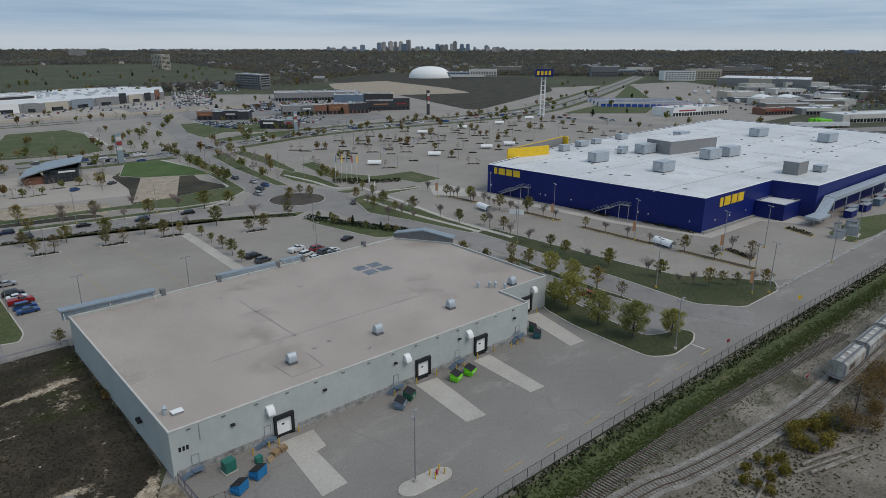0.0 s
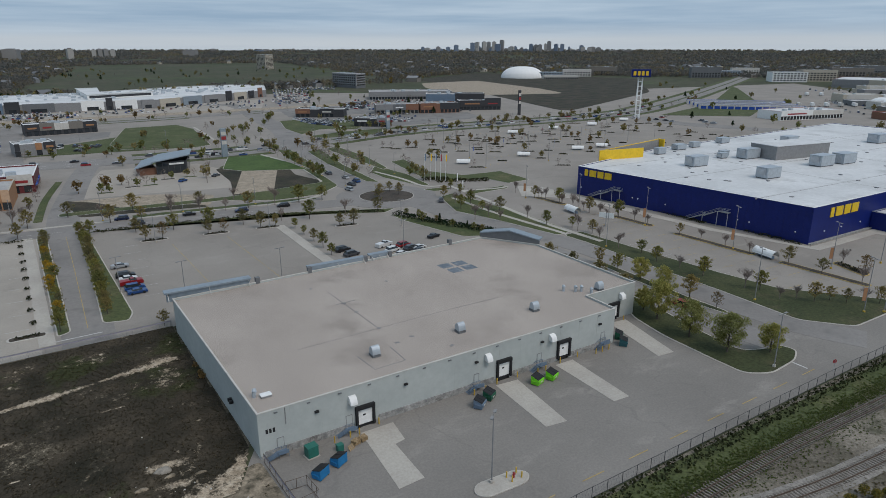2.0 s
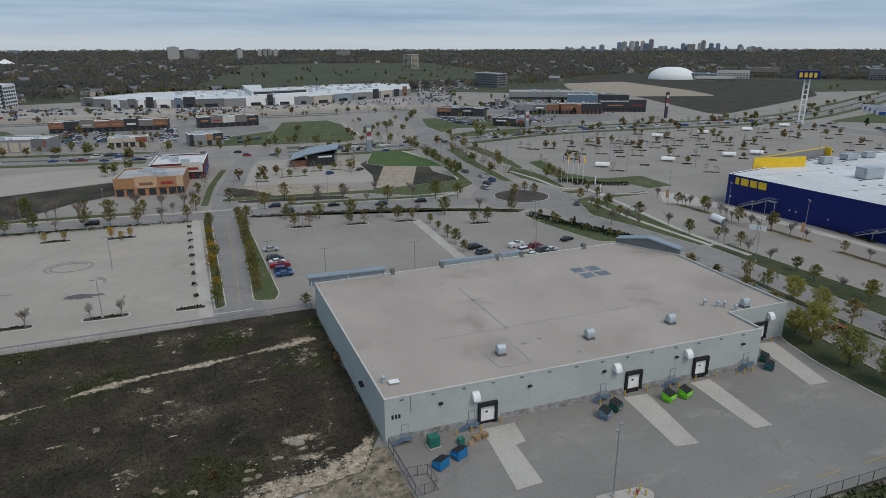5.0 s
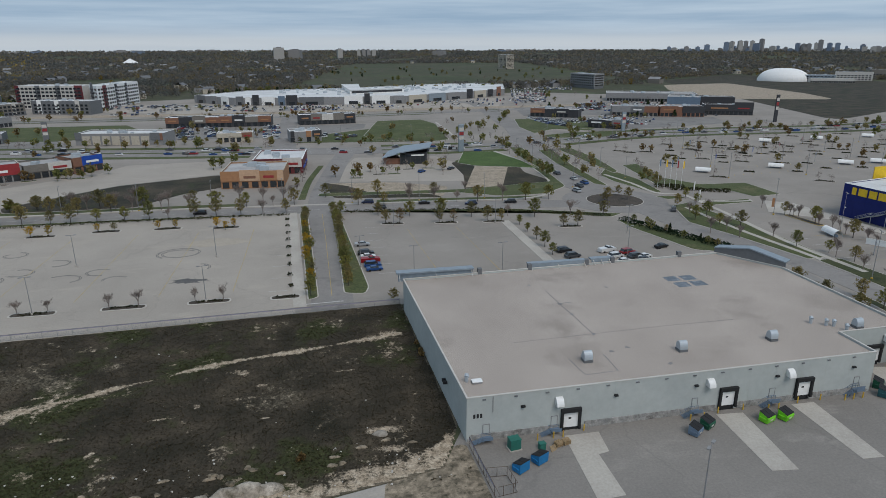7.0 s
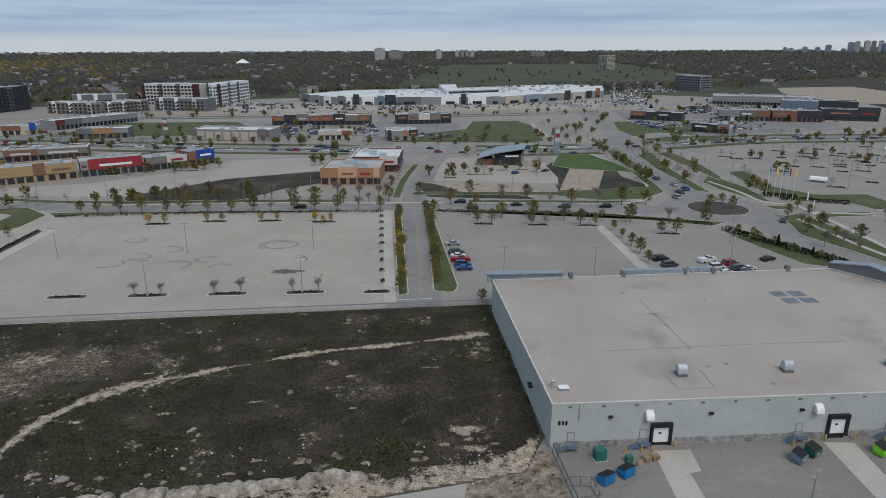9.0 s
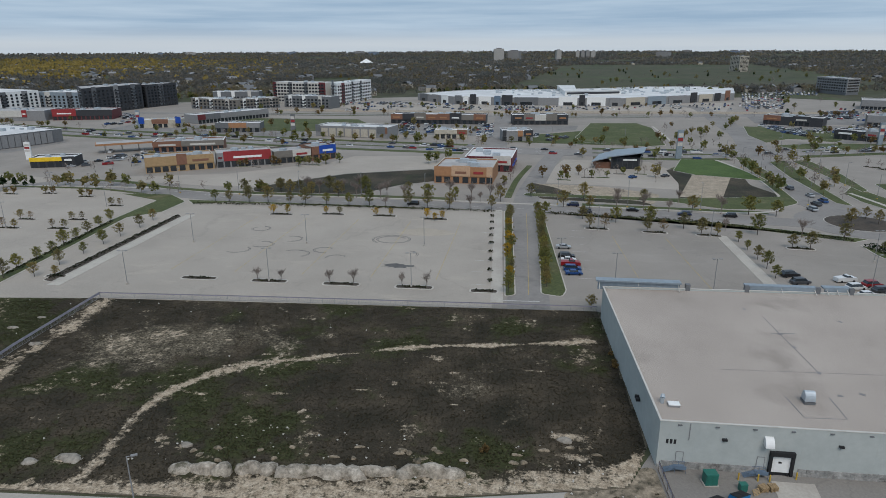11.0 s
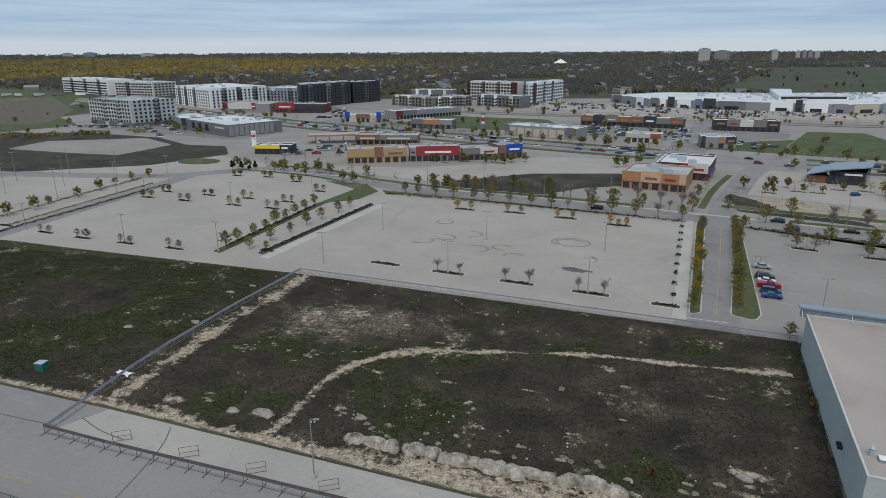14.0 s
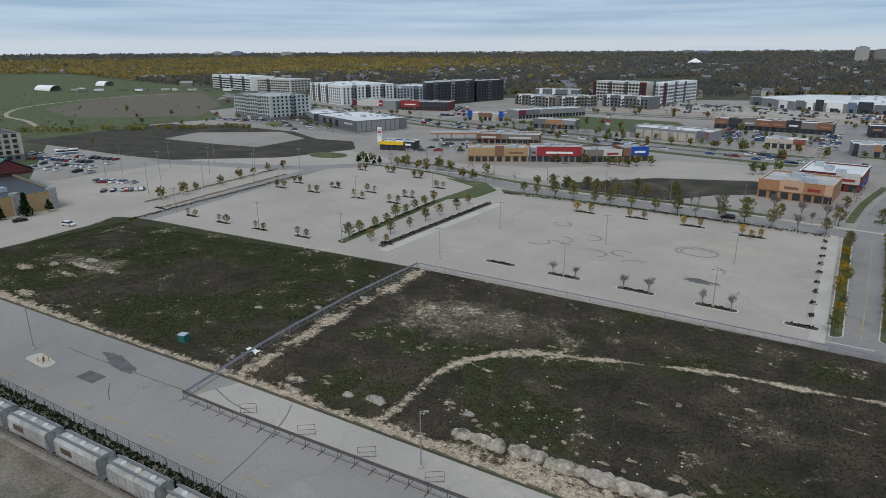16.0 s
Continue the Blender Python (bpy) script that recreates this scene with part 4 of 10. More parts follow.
def hedge(line, width, high, density=9.0, material="hedge", label="low dark clipped hedge on mulch", name="hedge", size=0.34):
    rng = np.random.default_rng(int(abs(line[0][0] * 7 + line[0][1] * 3)) + 1)
    n = int(length(line) * width * density) + 12
    verts, faces = [], []
    total = length(line)
    for k in range(n):
        p, a = lerp_path(line, rng.random() * total)
        o = rng.uniform(-0.5, 0.5) * width
        c, q = math.cos(radians(a)), math.sin(radians(a))
        top = high * (0.75 + 0.35 * math.sin(p.x * 1.7 + p.y * 1.3) * 0.5 + rng.uniform(-0.1, 0.1)) * math.sqrt(max(0.15, 1 - (1.7 * o / width) ** 2))
        pos = np.array((p.x - q * o, p.y + c * o, 0.1 + top * rng.random() ** 0.4))
        u, w = rng.normal(size=3), rng.normal(size=3)
        w = np.cross(u, w)
        u, w = u / np.linalg.norm(u), w / np.linalg.norm(w)
        s = size * rng.uniform(0.6, 1.4)
        j = len(verts)
        for e, f in ((-1, -0.7), (1, -0.6), (0.9, 0.7), (-0.8, 0.8)):
            verts.append(tuple(pos + u * e * s * 0.5 + w * f * s * 0.5))
        faces.append((j, j + 1, j + 2, j + 3))
    return tagged(raw(name, verts, faces, material), label, "hedge", "clipped hedges", "stuff" if name != "hedge" else "")


def bed(x, y, w, d, trees=(), turn=0.0, height=3.6, group="car park trees", shrub=True, top="mulch"):
    """A kerbed island in a car park with low shrubs and its trees (kind, offset along)."""
    c, s = math.cos(radians(turn)), math.sin(radians(turn))
    pts = [(x + u * c - v * s, y + u * s + v * c) for u, v in ((-w / 2, -d / 2), (w / 2, -d / 2), (w / 2, d / 2), (-w / 2, d / 2))]
    island("parking_island", pts, top, d * 0.48, "kerbed car park island of mulch", 0.42)
    if shrub:
        hedge([(x - c * w * 0.3, y - s * w * 0.3), (x + c * w * 0.3, y + s * w * 0.3)], d * 0.45, 0.6, 10, "hedge", "low dark shrubs on mulch", "shrubs")
    for kind, off in trees:
        plant(kind, x + off * c, y + off * s, height, group)


# ---------- lamps ----------
LAMPS = {}


def lamp(x, y, h=10.0, heads=2, turn=0.0, banner=None, base=0.6):
    key = (h, heads, banner)
    m = pose(x, y, 0.05, 0, 0, turn)
    if key not in LAMPS:
        ob = thing("lamp_post", "tall slim grey lamp post with flat heads" + (" and an orange banner" if banner else ""), "lamp post", "car park lamp posts")
        bm = bmesh.new()
        tube(bm, (0, 0, 0), (0, 0, base), 0.3, 10)
        part("footing", bm, "concrete" if base > 0.5 else "mustard", ob)
        bm = bmesh.new()
        tube(bm, (0, 0, base), (0, 0, h), 0.11, 6, 0.075)
        part("pole", bm, "grey", ob)
        for k in range(heads):
            a = 1 if k == 0 else -1
            bm = bmesh.new()
            tube(bm, (0, 0, h - 0.1), (a * 0.6, 0, h - 0.05), 0.05, 4)
            quad_box(bm, min(a * 0.5, a * 1.3), max(a * 0.5, a * 1.3), -0.2, 0.2, h - 0.12, h + 0.02)
            part("lamp_head", bm, "grey", ob)
        if banner:
            bpart("banner", [(-0.04, 0.04, 0.15, 1.05, h * 0.22, h * 0.46)], banner, ob, "orange banner")
        LAMPS[key] = ob
        ob.matrix_basis = m
        return ob
    return copy_thing(LAMPS[key], m)


# ---------- cars ----------
CARS = {}
CAR_SIZE = {"sedan": (4.7, 1.82, 1.45, 0.22, 0.80, 0.55), "suv": (4.9, 1.95, 1.75, 0.17, 0.92, 0.62), "hatch": (4.3, 1.8, 1.55, 0.2, 0.90, 0.6), "pickup": (5.7, 2.0, 1.9, 0.24, 0.60, 0.95)}
COLOURS = {"white": (0.62, 0.62, 0.61), "silver": (0.32, 0.33, 0.34), "black": (0.012, 0.012, 0.014), "dark grey": (0.06, 0.063, 0.07), "red": (0.25, 0.012, 0.015), "blue": (0.015, 0.06, 0.19), "dark blue": (0.012, 0.02, 0.06)}


def make_car(kind):
    L, Wd, H, w0, w1, belt = CAR_SIZE[kind]
    ob = thing("car", "", "car")
    bm = bmesh.new()
    hood, deck = belt + 0.3, belt + 0.42
    prof = [(-L / 2, 0.32), (L / 2, 0.30), (L / 2, hood * 0.82), (L / 2 - 0.25, hood), (L * (0.5 - w0) - 0.2, hood + 0.12), (-L * (w1 - 0.5), deck + 0.08), (-L / 2 + 0.1, deck), (-L / 2, deck * 0.8)]
    if kind != "sedan" and kind != "pickup":
        prof = prof[:5] + [(-L / 2 + 0.25, hood + 0.14), (-L / 2 + 0.04, hood), (-L / 2, deck * 0.7)]
    le = [bm.verts.new((x, Wd / 2 - (0.06 if z < 0.5 else 0.0), z)) for x, z in prof]
    ri = [bm.verts.new((x, -Wd / 2 + (0.06 if z < 0.5 else 0.0), z)) for x, z in prof]
    k = len(prof)
    bm.faces.new(le[::-1])
    bm.faces.new(ri)
    for i in range(k):
        j = (i + 1) % k
        bm.faces.new((le[i], le[j], ri[j], ri[i]))
    a0, a1 = L * (0.5 - w0) - 0.55, (-L * (w1 - 0.5) + 0.35 if kind in ("sedan", "pickup") else -L / 2 + 0.5)
    roof = [(a0 - 0.35, H - 0.04), (a1 + 0.1, H)]
    bm2 = bmesh.new()
    zb = hood + 0.1
    b0, b1 = a0 + 0.45, a1 - 0.28
    lo = [bm2.verts.new(p) for p in ((b0, Wd / 2 - 0.07, zb), (b0, -Wd / 2 + 0.07, zb), (b1, -Wd / 2 + 0.07, zb), (b1, Wd / 2 - 0.07, zb))]
    hi = [bm2.verts.new(p) for p in ((a0 - 0.3, Wd / 2 - 0.24, H - 0.07), (a0 - 0.3, -Wd / 2 + 0.24, H - 0.07), (a1 + 0.1, -Wd / 2 + 0.24, H - 0.06), (a1 + 0.1, Wd / 2 - 0.24, H - 0.06))]
    for i in range(4):
        j = (i + 1) % 4
        bm2.faces.new((lo[j], lo[i], hi[i], hi[j]))
    bm2.faces.new(hi[::-1])
    quad_box(bm, a1 + 0.08, a0 - 0.28, -Wd / 2 + 0.22, Wd / 2 - 0.22, H - 0.06, H)
    bmesh.ops.recalc_face_normals(bm, faces=bm.faces)
    bmesh.ops.recalc_face_normals(bm2, faces=bm2.faces)
    part("body", bm, "car", ob)
    part("glazing", bm2, "glass", ob)
    for sx in (L * 0.31, -L * 0.30):
        for sy in (Wd / 2 - 0.22, -Wd / 2):
            bm = bmesh.new()
            tube(bm, (sx, sy, 0.33), (sx, sy + 0.22, 0.33), 0.33, 10)
            part("wheel", bm, "black", ob)
    return ob


RC = random.Random(11)


def car(x, y, turn, kind=None, colour=None, z=0.06, group="parked cars", where="parked on grey asphalt"):
    kind = kind or RC.choice(("sedan", "suv", "suv", "hatch", "sedan", "pickup"))
    colour = colour or RC.choice(("white", "white", "silver", "black", "black", "dark grey", "dark grey", "red", "blue", "dark blue", "silver"))
    if math.hypot(x, y) > 330:
        FAR_CARS.append((x, y, z, turn, kind))
        return None
    m = pose(x, y, z, 0, 0, turn)
    if kind not in CARS:
        CARS[kind] = make_car(kind)
        ob = CARS[kind]
        ob.matrix_basis = m
    else:
        ob = copy_thing(CARS[kind], m)
    word = {"suv": "sport utility car", "hatch": "hatchback car", "sedan": "saloon car", "pickup": "pickup truck"}[kind]
    tagged(ob, colour + " " + word + " " + where, "car" if kind != "pickup" else "pickup", group)
    for c in ob.children:
        if c.name.startswith("body"):
            c.color = (*COLOURS[colour], 1)
    return ob


# ---------- car parks and street planting ----------
for x, y in ((-92, 224), (-72.6, 226.4), (-52.8, 226), (-33.2, 223.5)):
    bed(x, y, 9.6, 3.0, (("yellow", -3.0), ("yellow", 2.6)) if x != -72.6 else (("yellow", -2.6), ("olive", 2.6)), 1.0, 3.7)
plant("yellow", -33.0, 220.6, 3.6)
for x in (-88.4, -68.4, -48.5, -28.9):
    bed(x, 153.9, 10.4, 2.8, (("bare", -3.2), ("bare", 3.4)) if x > -88 else (), 0.5, 4.6)
bed(-10.6, 153.2, 7.6, 2.8, (), 0.5)
bed(-128.5, 150.5, 6.5, 2.4, (("olive", 0),), 0, 3.4)
for x, y in ((24.0, 217), (42.9, 214.6), (60.0, 212.8), (84.2, 201)):
    bed(x, y, 8.6, 2.8, (("olive", -2.5), ("rust" if x < 50 else "olive", 2.6)), -6.0, 5.4)
for x in (-224.2, -204.9, -180.3, -162.3):
    bed(x, 191 + (x + 224) * 0.075, 8.6, 2.6, (("rust", -2.0), ("olive", 2.4)), 2.0, 3.6)
for x in (-225.3, -203, -183, -163.5):
    bed(x, 202.8 + (x + 225) * 0.075, 8.2, 2.4, (("rust", 1.8), ("olive", -2.2)), 2.0, 3.4)
for x, y in ((-222.3, 244.4), (-205.8, 247.2), (-186, 243.4), (-163.1, 229.5)):
    bed(x, y, 7.5, 2.4, (("olive", -1.8), ("rust", 1.8)), 2.0, 3.6)
for x, y in ((-233.9, 137.5), (-212, 137), (-194, 137.3), (-175.7, 138.7), (-156.6, 140.6)):
    bed(x, y, 8.2, 2.4, (("rust", -2.0), ("olive", 2.0)) if x > -230 else (), 3.0, 3.2)
row(("green", "green", "olive"), (5.6, 158), (4.4, 236), 15, 4.6, "trees along the access road")
row(("green", "olive", "yellow"), (-4.0, 153), (-6.6, 234), 17, 4.2, "trees along the access road")
for k in range(9):
    y = 160 + k * 8.6
    hedge([(-9.6 - k * 0.4, y), (-9.5 - k * 0.4, y + 1.6)], 1.4, 1.0, 14, "hedge", "round clipped shrub beside a walk", "shrub")
hedge([(5.4, 160), (4.6, 236)], 2.6, 0.9, 5, "leaf_green", "low green shrubs under street trees", "shrubs", 0.4)
row(("green", "olive"), (66.9, 172), (67.3, 206), 5, 4.2, "trees along the walk")
row(("green", "green", "olive"), (-141.8, 147), (-149.4, 206), 9, 4.8, "trees on the median")
row(("green", "olive"), (-134.2, 150), (-135, 210), 7, 4.2, "trees on the median")
hedge([(-143.0, 150), (-149.3, 206)], 1.6, 1.0)
hedge([(-128.2, 148), (-129.6, 217)], 1.5, 1.0)
hedge([(-134, 236.5), (-75, 238.5), (-12, 237)], 1.8, 1.1)
hedge([(8, 236.5), (62, 229.5), (104, 211)], 2.2, 1.2)
hedge([(106, 206), (112, 190), (123, 168)], 5.0, 1.4, 7, "leaf_dark", "bed of dark mixed shrubs", "shrubs", 0.45)
row(("green", "olive", "green", "conifer"), (108, 200), (120, 170), 9, 3.0, "trees in a corner bed", 2.5)
hedge([(-233, 137), (-238, 165), (-246, 214)], 1.6, 0.7, 8, "leaf_rust", "low rusty hedge along a drive")
hedge([(-226, 120), (-232, 170), (-238, 215)], 1.4, 0.8)
hedge([(-248, 140), (-262, 222)], 2.0, 0.6, 6, "leaf_rust", "low rusty shrubs on mulch", "shrubs")
row(("olive", "rust", "green"), (-246, 145), (-262, 225), 8, 5.0, "trees along the drive", 2)
row(("bare", "olive", "bare", "green"), (-150, 257), (-10, 254), 15, 6.2, "street trees", 1.2)
row(("bare", "olive", "green"), (14, 248), (92, 243), 9, 6.6, "street trees", 1.2)
row(("olive", "bare", "green"), (8, 232), (100, 212), 9, 6.4, "street trees", 1.5)
row(("bare", "olive"), (4, 262), (58, 262), 6, 6.0, "street trees", 3)
row(("bare", "olive", "bare"), (136, 300), (143, 390), 11, 6.0, "boulevard trees", 1.0)
row(("bare", "rust", "bare"), (127, 290), (131, 385), 9, 6.0, "boulevard trees", 1.0)
row(("bare", "olive", "green"), (107, 285), (112, 390), 11, 6.4, "boulevard trees", 1.4)
row(("bare", "bare", "olive"), (146, 255), (160, 300), 7, 5.4, "boulevard trees", 1.4)
row(("bare", "olive"), (110, 230), (124, 240), 4, 5.0, "roundabout trees", 3)
row(("bare", "green", "bare"), (131, 175), (147, 230), 7, 5.4, "verge trees", 2.0)
row(("bare", "olive", "green"), (147, 160), (148, 85), 12, 5.0, "verge trees", 3.0)
row(("bare", "olive"), (148, 82), (166, 66), 7, 4.6, "verge trees", 1.0)
row(("green", "olive"), (118.5, 144), (117, 104), 5, 5.2, "trees at the warehouse", 0.8)
for k, (x, y) in enumerate(((129.6, 124.5), (128.9, 117), (129.0, 108.8), (129.6, 101.4), (129.2, 93.2), (128.9, 85.4))):
    plant(("olive", "green", "big", "big", "olive", "rust")[k], x, y, (5.0, 5.6, 6.4, 6.2, 6.2, 5.4)[k], "trees along the drive")
for x, y, h in ((112.1, 88.7, 9.0), (110.7, 78.8, 7.4), (111.3, 70.0, 8.2), (118.5, 65.2, 7.6), (113.8, 94.2, 6.0)):
    plant("big", x, y, h, "trees at the warehouse")
lamp(113.5, 61.2, 11.4, 2)
lamp(46.2, 61.9, 11.4, 2, 40)
plant("olive", 15.6, 144.5, 3.4), plant("yellow", 38, 145, 3.2), plant("yellow", 43.5, 145.2, 3.0)
row(("olive", "bare", "green", "olive"), (-128, 241.5), (-14, 240), 15, 6.0, "street trees", 1.0)
row(("green", "olive", "bare"), (-116, 262.5), (-14, 260), 12, 6.6, "street trees", 1.2)
row(("olive", "green", "bare"), (-214, 262), (-152, 250), 9, 6.0, "street trees", 1.0)
# west end and north side
row(("olive", "bare", "green"), (-240, 262), (-160, 268), 9, 6.0, "street trees", 2)
row(("bare", "olive", "bare"), (-230, 280), (-205, 330), 7, 6.0, "street trees", 4)
row(("conifer",), (-236, 258), (-226, 262), 4, 5.0, "spruces at the corner", 1)
row(("green", "olive"), (-120, 325), (-104, 336), 6, 5.4, "trees at the shops", 2)
row(("bare", "olive"), (-118, 264), (-75, 262), 5, 7.0, "street trees", 3)
row(("green",), (-52, 338), (-45, 352), 3, 7.0, "trees at the shops", 2)
row(("olive", "bare"), (-12, 268), (-6, 330), 7, 5.0, "trees at the shops", 1.5)
row(("bare", "rust"), (10, 310), (30, 320), 5, 6, "trees at the cafe", 4)
row(("bare", "olive"), (58, 300), (68, 345), 5, 6, "trees at the cafe", 2)
for k in range(3):
    row(("bare", "olive", "green"), (-250, 425 + k * 12 + 10), (120, 405 + k * 10), 26, 5.0, "trees on the main road", 4)
row(("bare", "rust"), (-300, 600), (320, 620), 40, 6.0, "trees at the mall", 12)
row(("green", "olive"), (96, 440), (170, 560), 14, 6.0, "trees on the cross road", 6)
row(("bare", "olive"), (190, 395), (420, 440), 18, 5, "trees on the main road", 6)

# store car park
for k in range(7):
    plant("bare", 170 + (k % 2) * 3, 198 - k * 0.1 - k * 6, 4.4, "store car park trees")
for x, y0, y1 in ((169, 200, 184), (173.5, 161, 144), (174, 134, 106), (175.5, 98, 74)):
    island("planter_strip", [(x - 1.4, y0), (x + 1.4, y0), (x + 2.6, y1), (x - 0.2, y1)], "mulch", 1.0, "yellow-kerbed planter with small bare trees", edge="yline")
    row(("bare", "olive", "bare"), (x, y0 - 2), (x + 1.2, y1 + 2), max(2, int((y0 - y1) / 7)), 4.6, "store car park trees", 0.4)
for x, y in ((187, 84), (227, 83)):
    hedge([(x - 1.5, y - 4), (x + 1, y + 4)], 2.6, 1.0)
    island("planter_strip", [(x - 4, y - 5.5), (x - 0.5, y - 5.5), (x + 3.5, y + 5.5), (x, y + 5.5)], "mulch", 1.2, "yellow-kerbed bed with clipped shrubs", edge="yline")
plant("rust", 186, 80, 5), plant("bare", 188, 87, 5)
hedge([(193.5, 160), (192.5, 136)], 2.4, 0.9), hedge([(196.2, 124), (197.0, 104)], 2.4, 0.9)
RS = random.Random(3)
for r in range(8):
    for c in range(11):
        x, y = 186 + c * 21 + r * 3 + RS.uniform(-3, 3), 262 + r * 14 + RS.uniform(-3, 3)
        if y > 402 - max(0, 320 - x) * 0.15 or (x > 246 and y < 262) or (x < 200 and y < 300):
            continue
        if RS.random() < 0.62:
            island("parking_island", turned(x, y, 6.5, 2.6, -38), "mulch", 1.1, "kerbed car park island of mulch", 0.3)
            hedge([(x - 1.8, y + 1.4), (x + 1.8, y - 1.4)], 1.6, 0.7, 9, "hedge", "low dark shrubs on mulch", "shrubs", 0.5)
            if RS.random() < 0.55:
                plant(RS.choice(("bare", "bare", "rust", "olive")), x, y, 4.8, "store car park trees")
for x, y, b in ((164, 201, 1), (173, 146, 1), (175, 113, 1), (182, 87, 1), (157, 66, 1), (143, 135, 0), (170, 176, 0), (199, 82, 0), (161, 63.5, 0), (200, 63, 0), (142, 84, 0), (228, 66, 0)):
    lamp(x, y, 13.5, 2, 60, "orange" if b else None, 0.5)
for k in range(16):
    lamp(190 + (k % 4) * 42 + (k // 4) * 10, 266 + (k // 4) * 30, 12.0, 2, 50, None, 0.5)
for x, y in ((-177, 139.5), (-142, 144.2), (-105, 147), (-68.3, 153.6), (-29.6, 153.9), (-107, 186), (-70, 189), (-32, 190.4), (-222, 137), (-181, 194), (-225, 191), (-204, 247), (-166, 228),
             (23, 160), (47, 158), (88, 166), (9.5, 172), (100, 190), (24, 214), (60, 211)):
    lamp(x, y, 9.5, 2, 10)
for k in range(9):
    lamp(-150 + k * 27, 255.5 - max(0, k - 4) * 1.6, 10.5, 1, 90, None, 0.4)
for k in range(12):
    lamp(-262 - (k % 3) * 34 + (k // 3) * 8, 150 + (k // 3) * 22, 13.5, 2, 20)
for k in range(14):
    lamp(-300 + k * 45, 445 - k * 4, 12, 1, 90, None, 0.4)
for k in range(10):
    lamp(110 + (k % 2) * 32, 262 + k * 14, 10.5, 1, 0, None, 0.4)
lamp(-141, 50.5, 9.8, 1, 30), lamp(-50.5, 64.5, 9.8, 1, 30)

# cars in the near car parks
for k, (col, kind) in enumerate((("silver", "sedan"), ("black", "suv"), ("white", "sedan"), ("red", "pickup"), ("blue", "suv"), ("blue", "sedan"))):
    car((8.9, 9.3, 9.6, 10.0, 10.3, 10.5)[k] + 2.6, (193.0, 183.6, 180.3, 176.6, 172.4, 169.0)[k], 0 + k, kind, col)
for x, y, t, col, kind in ((71.2, 174.2, 12, "black", "suv"), (71.8, 168.7, 12, "dark grey", "suv"), (84.2, 171.8, 15, "white", "pickup"), (84.2, 166.0, 14, "white", "suv"), (84.6, 160.9, 14, "white", "hatch"),
                           (89.4, 168.8, 14, "red", "suv"), (89.8, 164.5, 14, "dark grey", "suv"), (91.0, 161.2, 14, "black", "hatch"), (102.5, 172.3, 20, "black", "sedan"), (92.4, 164.0, 14, "white", "sedan"), (123.3, 91.1, 95, "red", "suv")):
    car(x, y, t, kind, col)
for x, y, t, col, kind in ((58, 239.5, 175, "dark blue", "suv"), (40, 244.2, -4, "black", "sedan"), (22, 240.0, 176, "dark grey", "suv"), (-45, 244.8, 180, "black", "suv"), (74, 239, 172, "black", "suv"), (108, 253, 100, "silver", "suv"),
                           (113, 262, 100, "dark grey", "suv"), (118, 268, 95, "blue", "suv"), (117, 278, 95, "silver", "sedan"), (114, 292, 95, "dark grey", "suv"), (131, 214, 60, "dark grey", "suv"), (18, 250, 175, "dark blue", "suv")):
    car(x, y, t, kind, col, 0.075, "cars on the road", "on the grey road")
car(50, 311, 40, "hatch", "blue"), car(66, 316, 40, "sedan", "dark grey")
for k in range(26):
    car(-330 + k * 17 + RC.uniform(-5, 5), 449 - k * 2.6 + RC.choice((-8, -4, 4, 8)) - 8, -10, None, None, 0.09, "cars on the road", "on the grey road")
for k in range(16):
    car(150 + k * 19 + RC.uniform(-6, 6), 404 + RC.choice((-5, 0, 6, 10)) + k * 1.6, 6, None, None, 0.09, "cars on the road", "on the grey road")
for k in range(9):
    car(462 + RC.uniform(-14, 14) - k * 2, 330 + k * 9, 95, None, None, 0.09, "cars on the road", "on the grey road")


def car_field(n_rows, n, origin, along, across, turn, fill, group, seed):
    rr = random.Random(seed)
    for r in range(n_rows):
        for k in range(n):
            if rr.random() < fill:
                car(origin[0] + along[0] * k + across[0] * r + rr.uniform(-0.2, 0.2), origin[1] + along[1] * k + across[1] * r, turn + rr.choice((0, 180)), None, None, 0.07, group)


car_field(4, 16, (215, 500), (3.0, -1.6), (12, 16), 60, 0.62, "cars at the restaurants", 2)
car_field(5, 18, (250, 600), (3.4, -1.4), (14, 24), 60, 0.45, "cars at the shops", 3)
car_field(4, 22, (-60, 660), (5.6, 1.0), (4, 12), 90, 0.4, "cars at the mall", 4)
car_field(2, 18, (-92, 474), (3.1, 0.2), (1, 14), 90, 0.55, "cars at the shops", 5)
car_field(3, 14, (-190, 640), (3.4, 0.6), (6, 22), 90, 0.5, "cars at the mall", 6)
car_field(2, 18, (-455, 395), (4.6, -3.2), (8, 12), 50, 0.7, "cars at the hotel", 9)
car_field(2, 10, (-240, 345), (4.2, 1.4), (6, 16), 40, 0.45, "cars at the shops", 10)
car_field(2, 12, (-350, 500), (5.0, 1.0), (4, 14), 80, 0.6, "cars at the shops", 12)
car_field(7, 22, (700, 270), (7, -3.4), (17, 21), 30, 0.55, "cars in the sales yard", 13)
car(-258, 97, 80, "sedan", "black"), car(-237, 104, 20, "suv", "white")

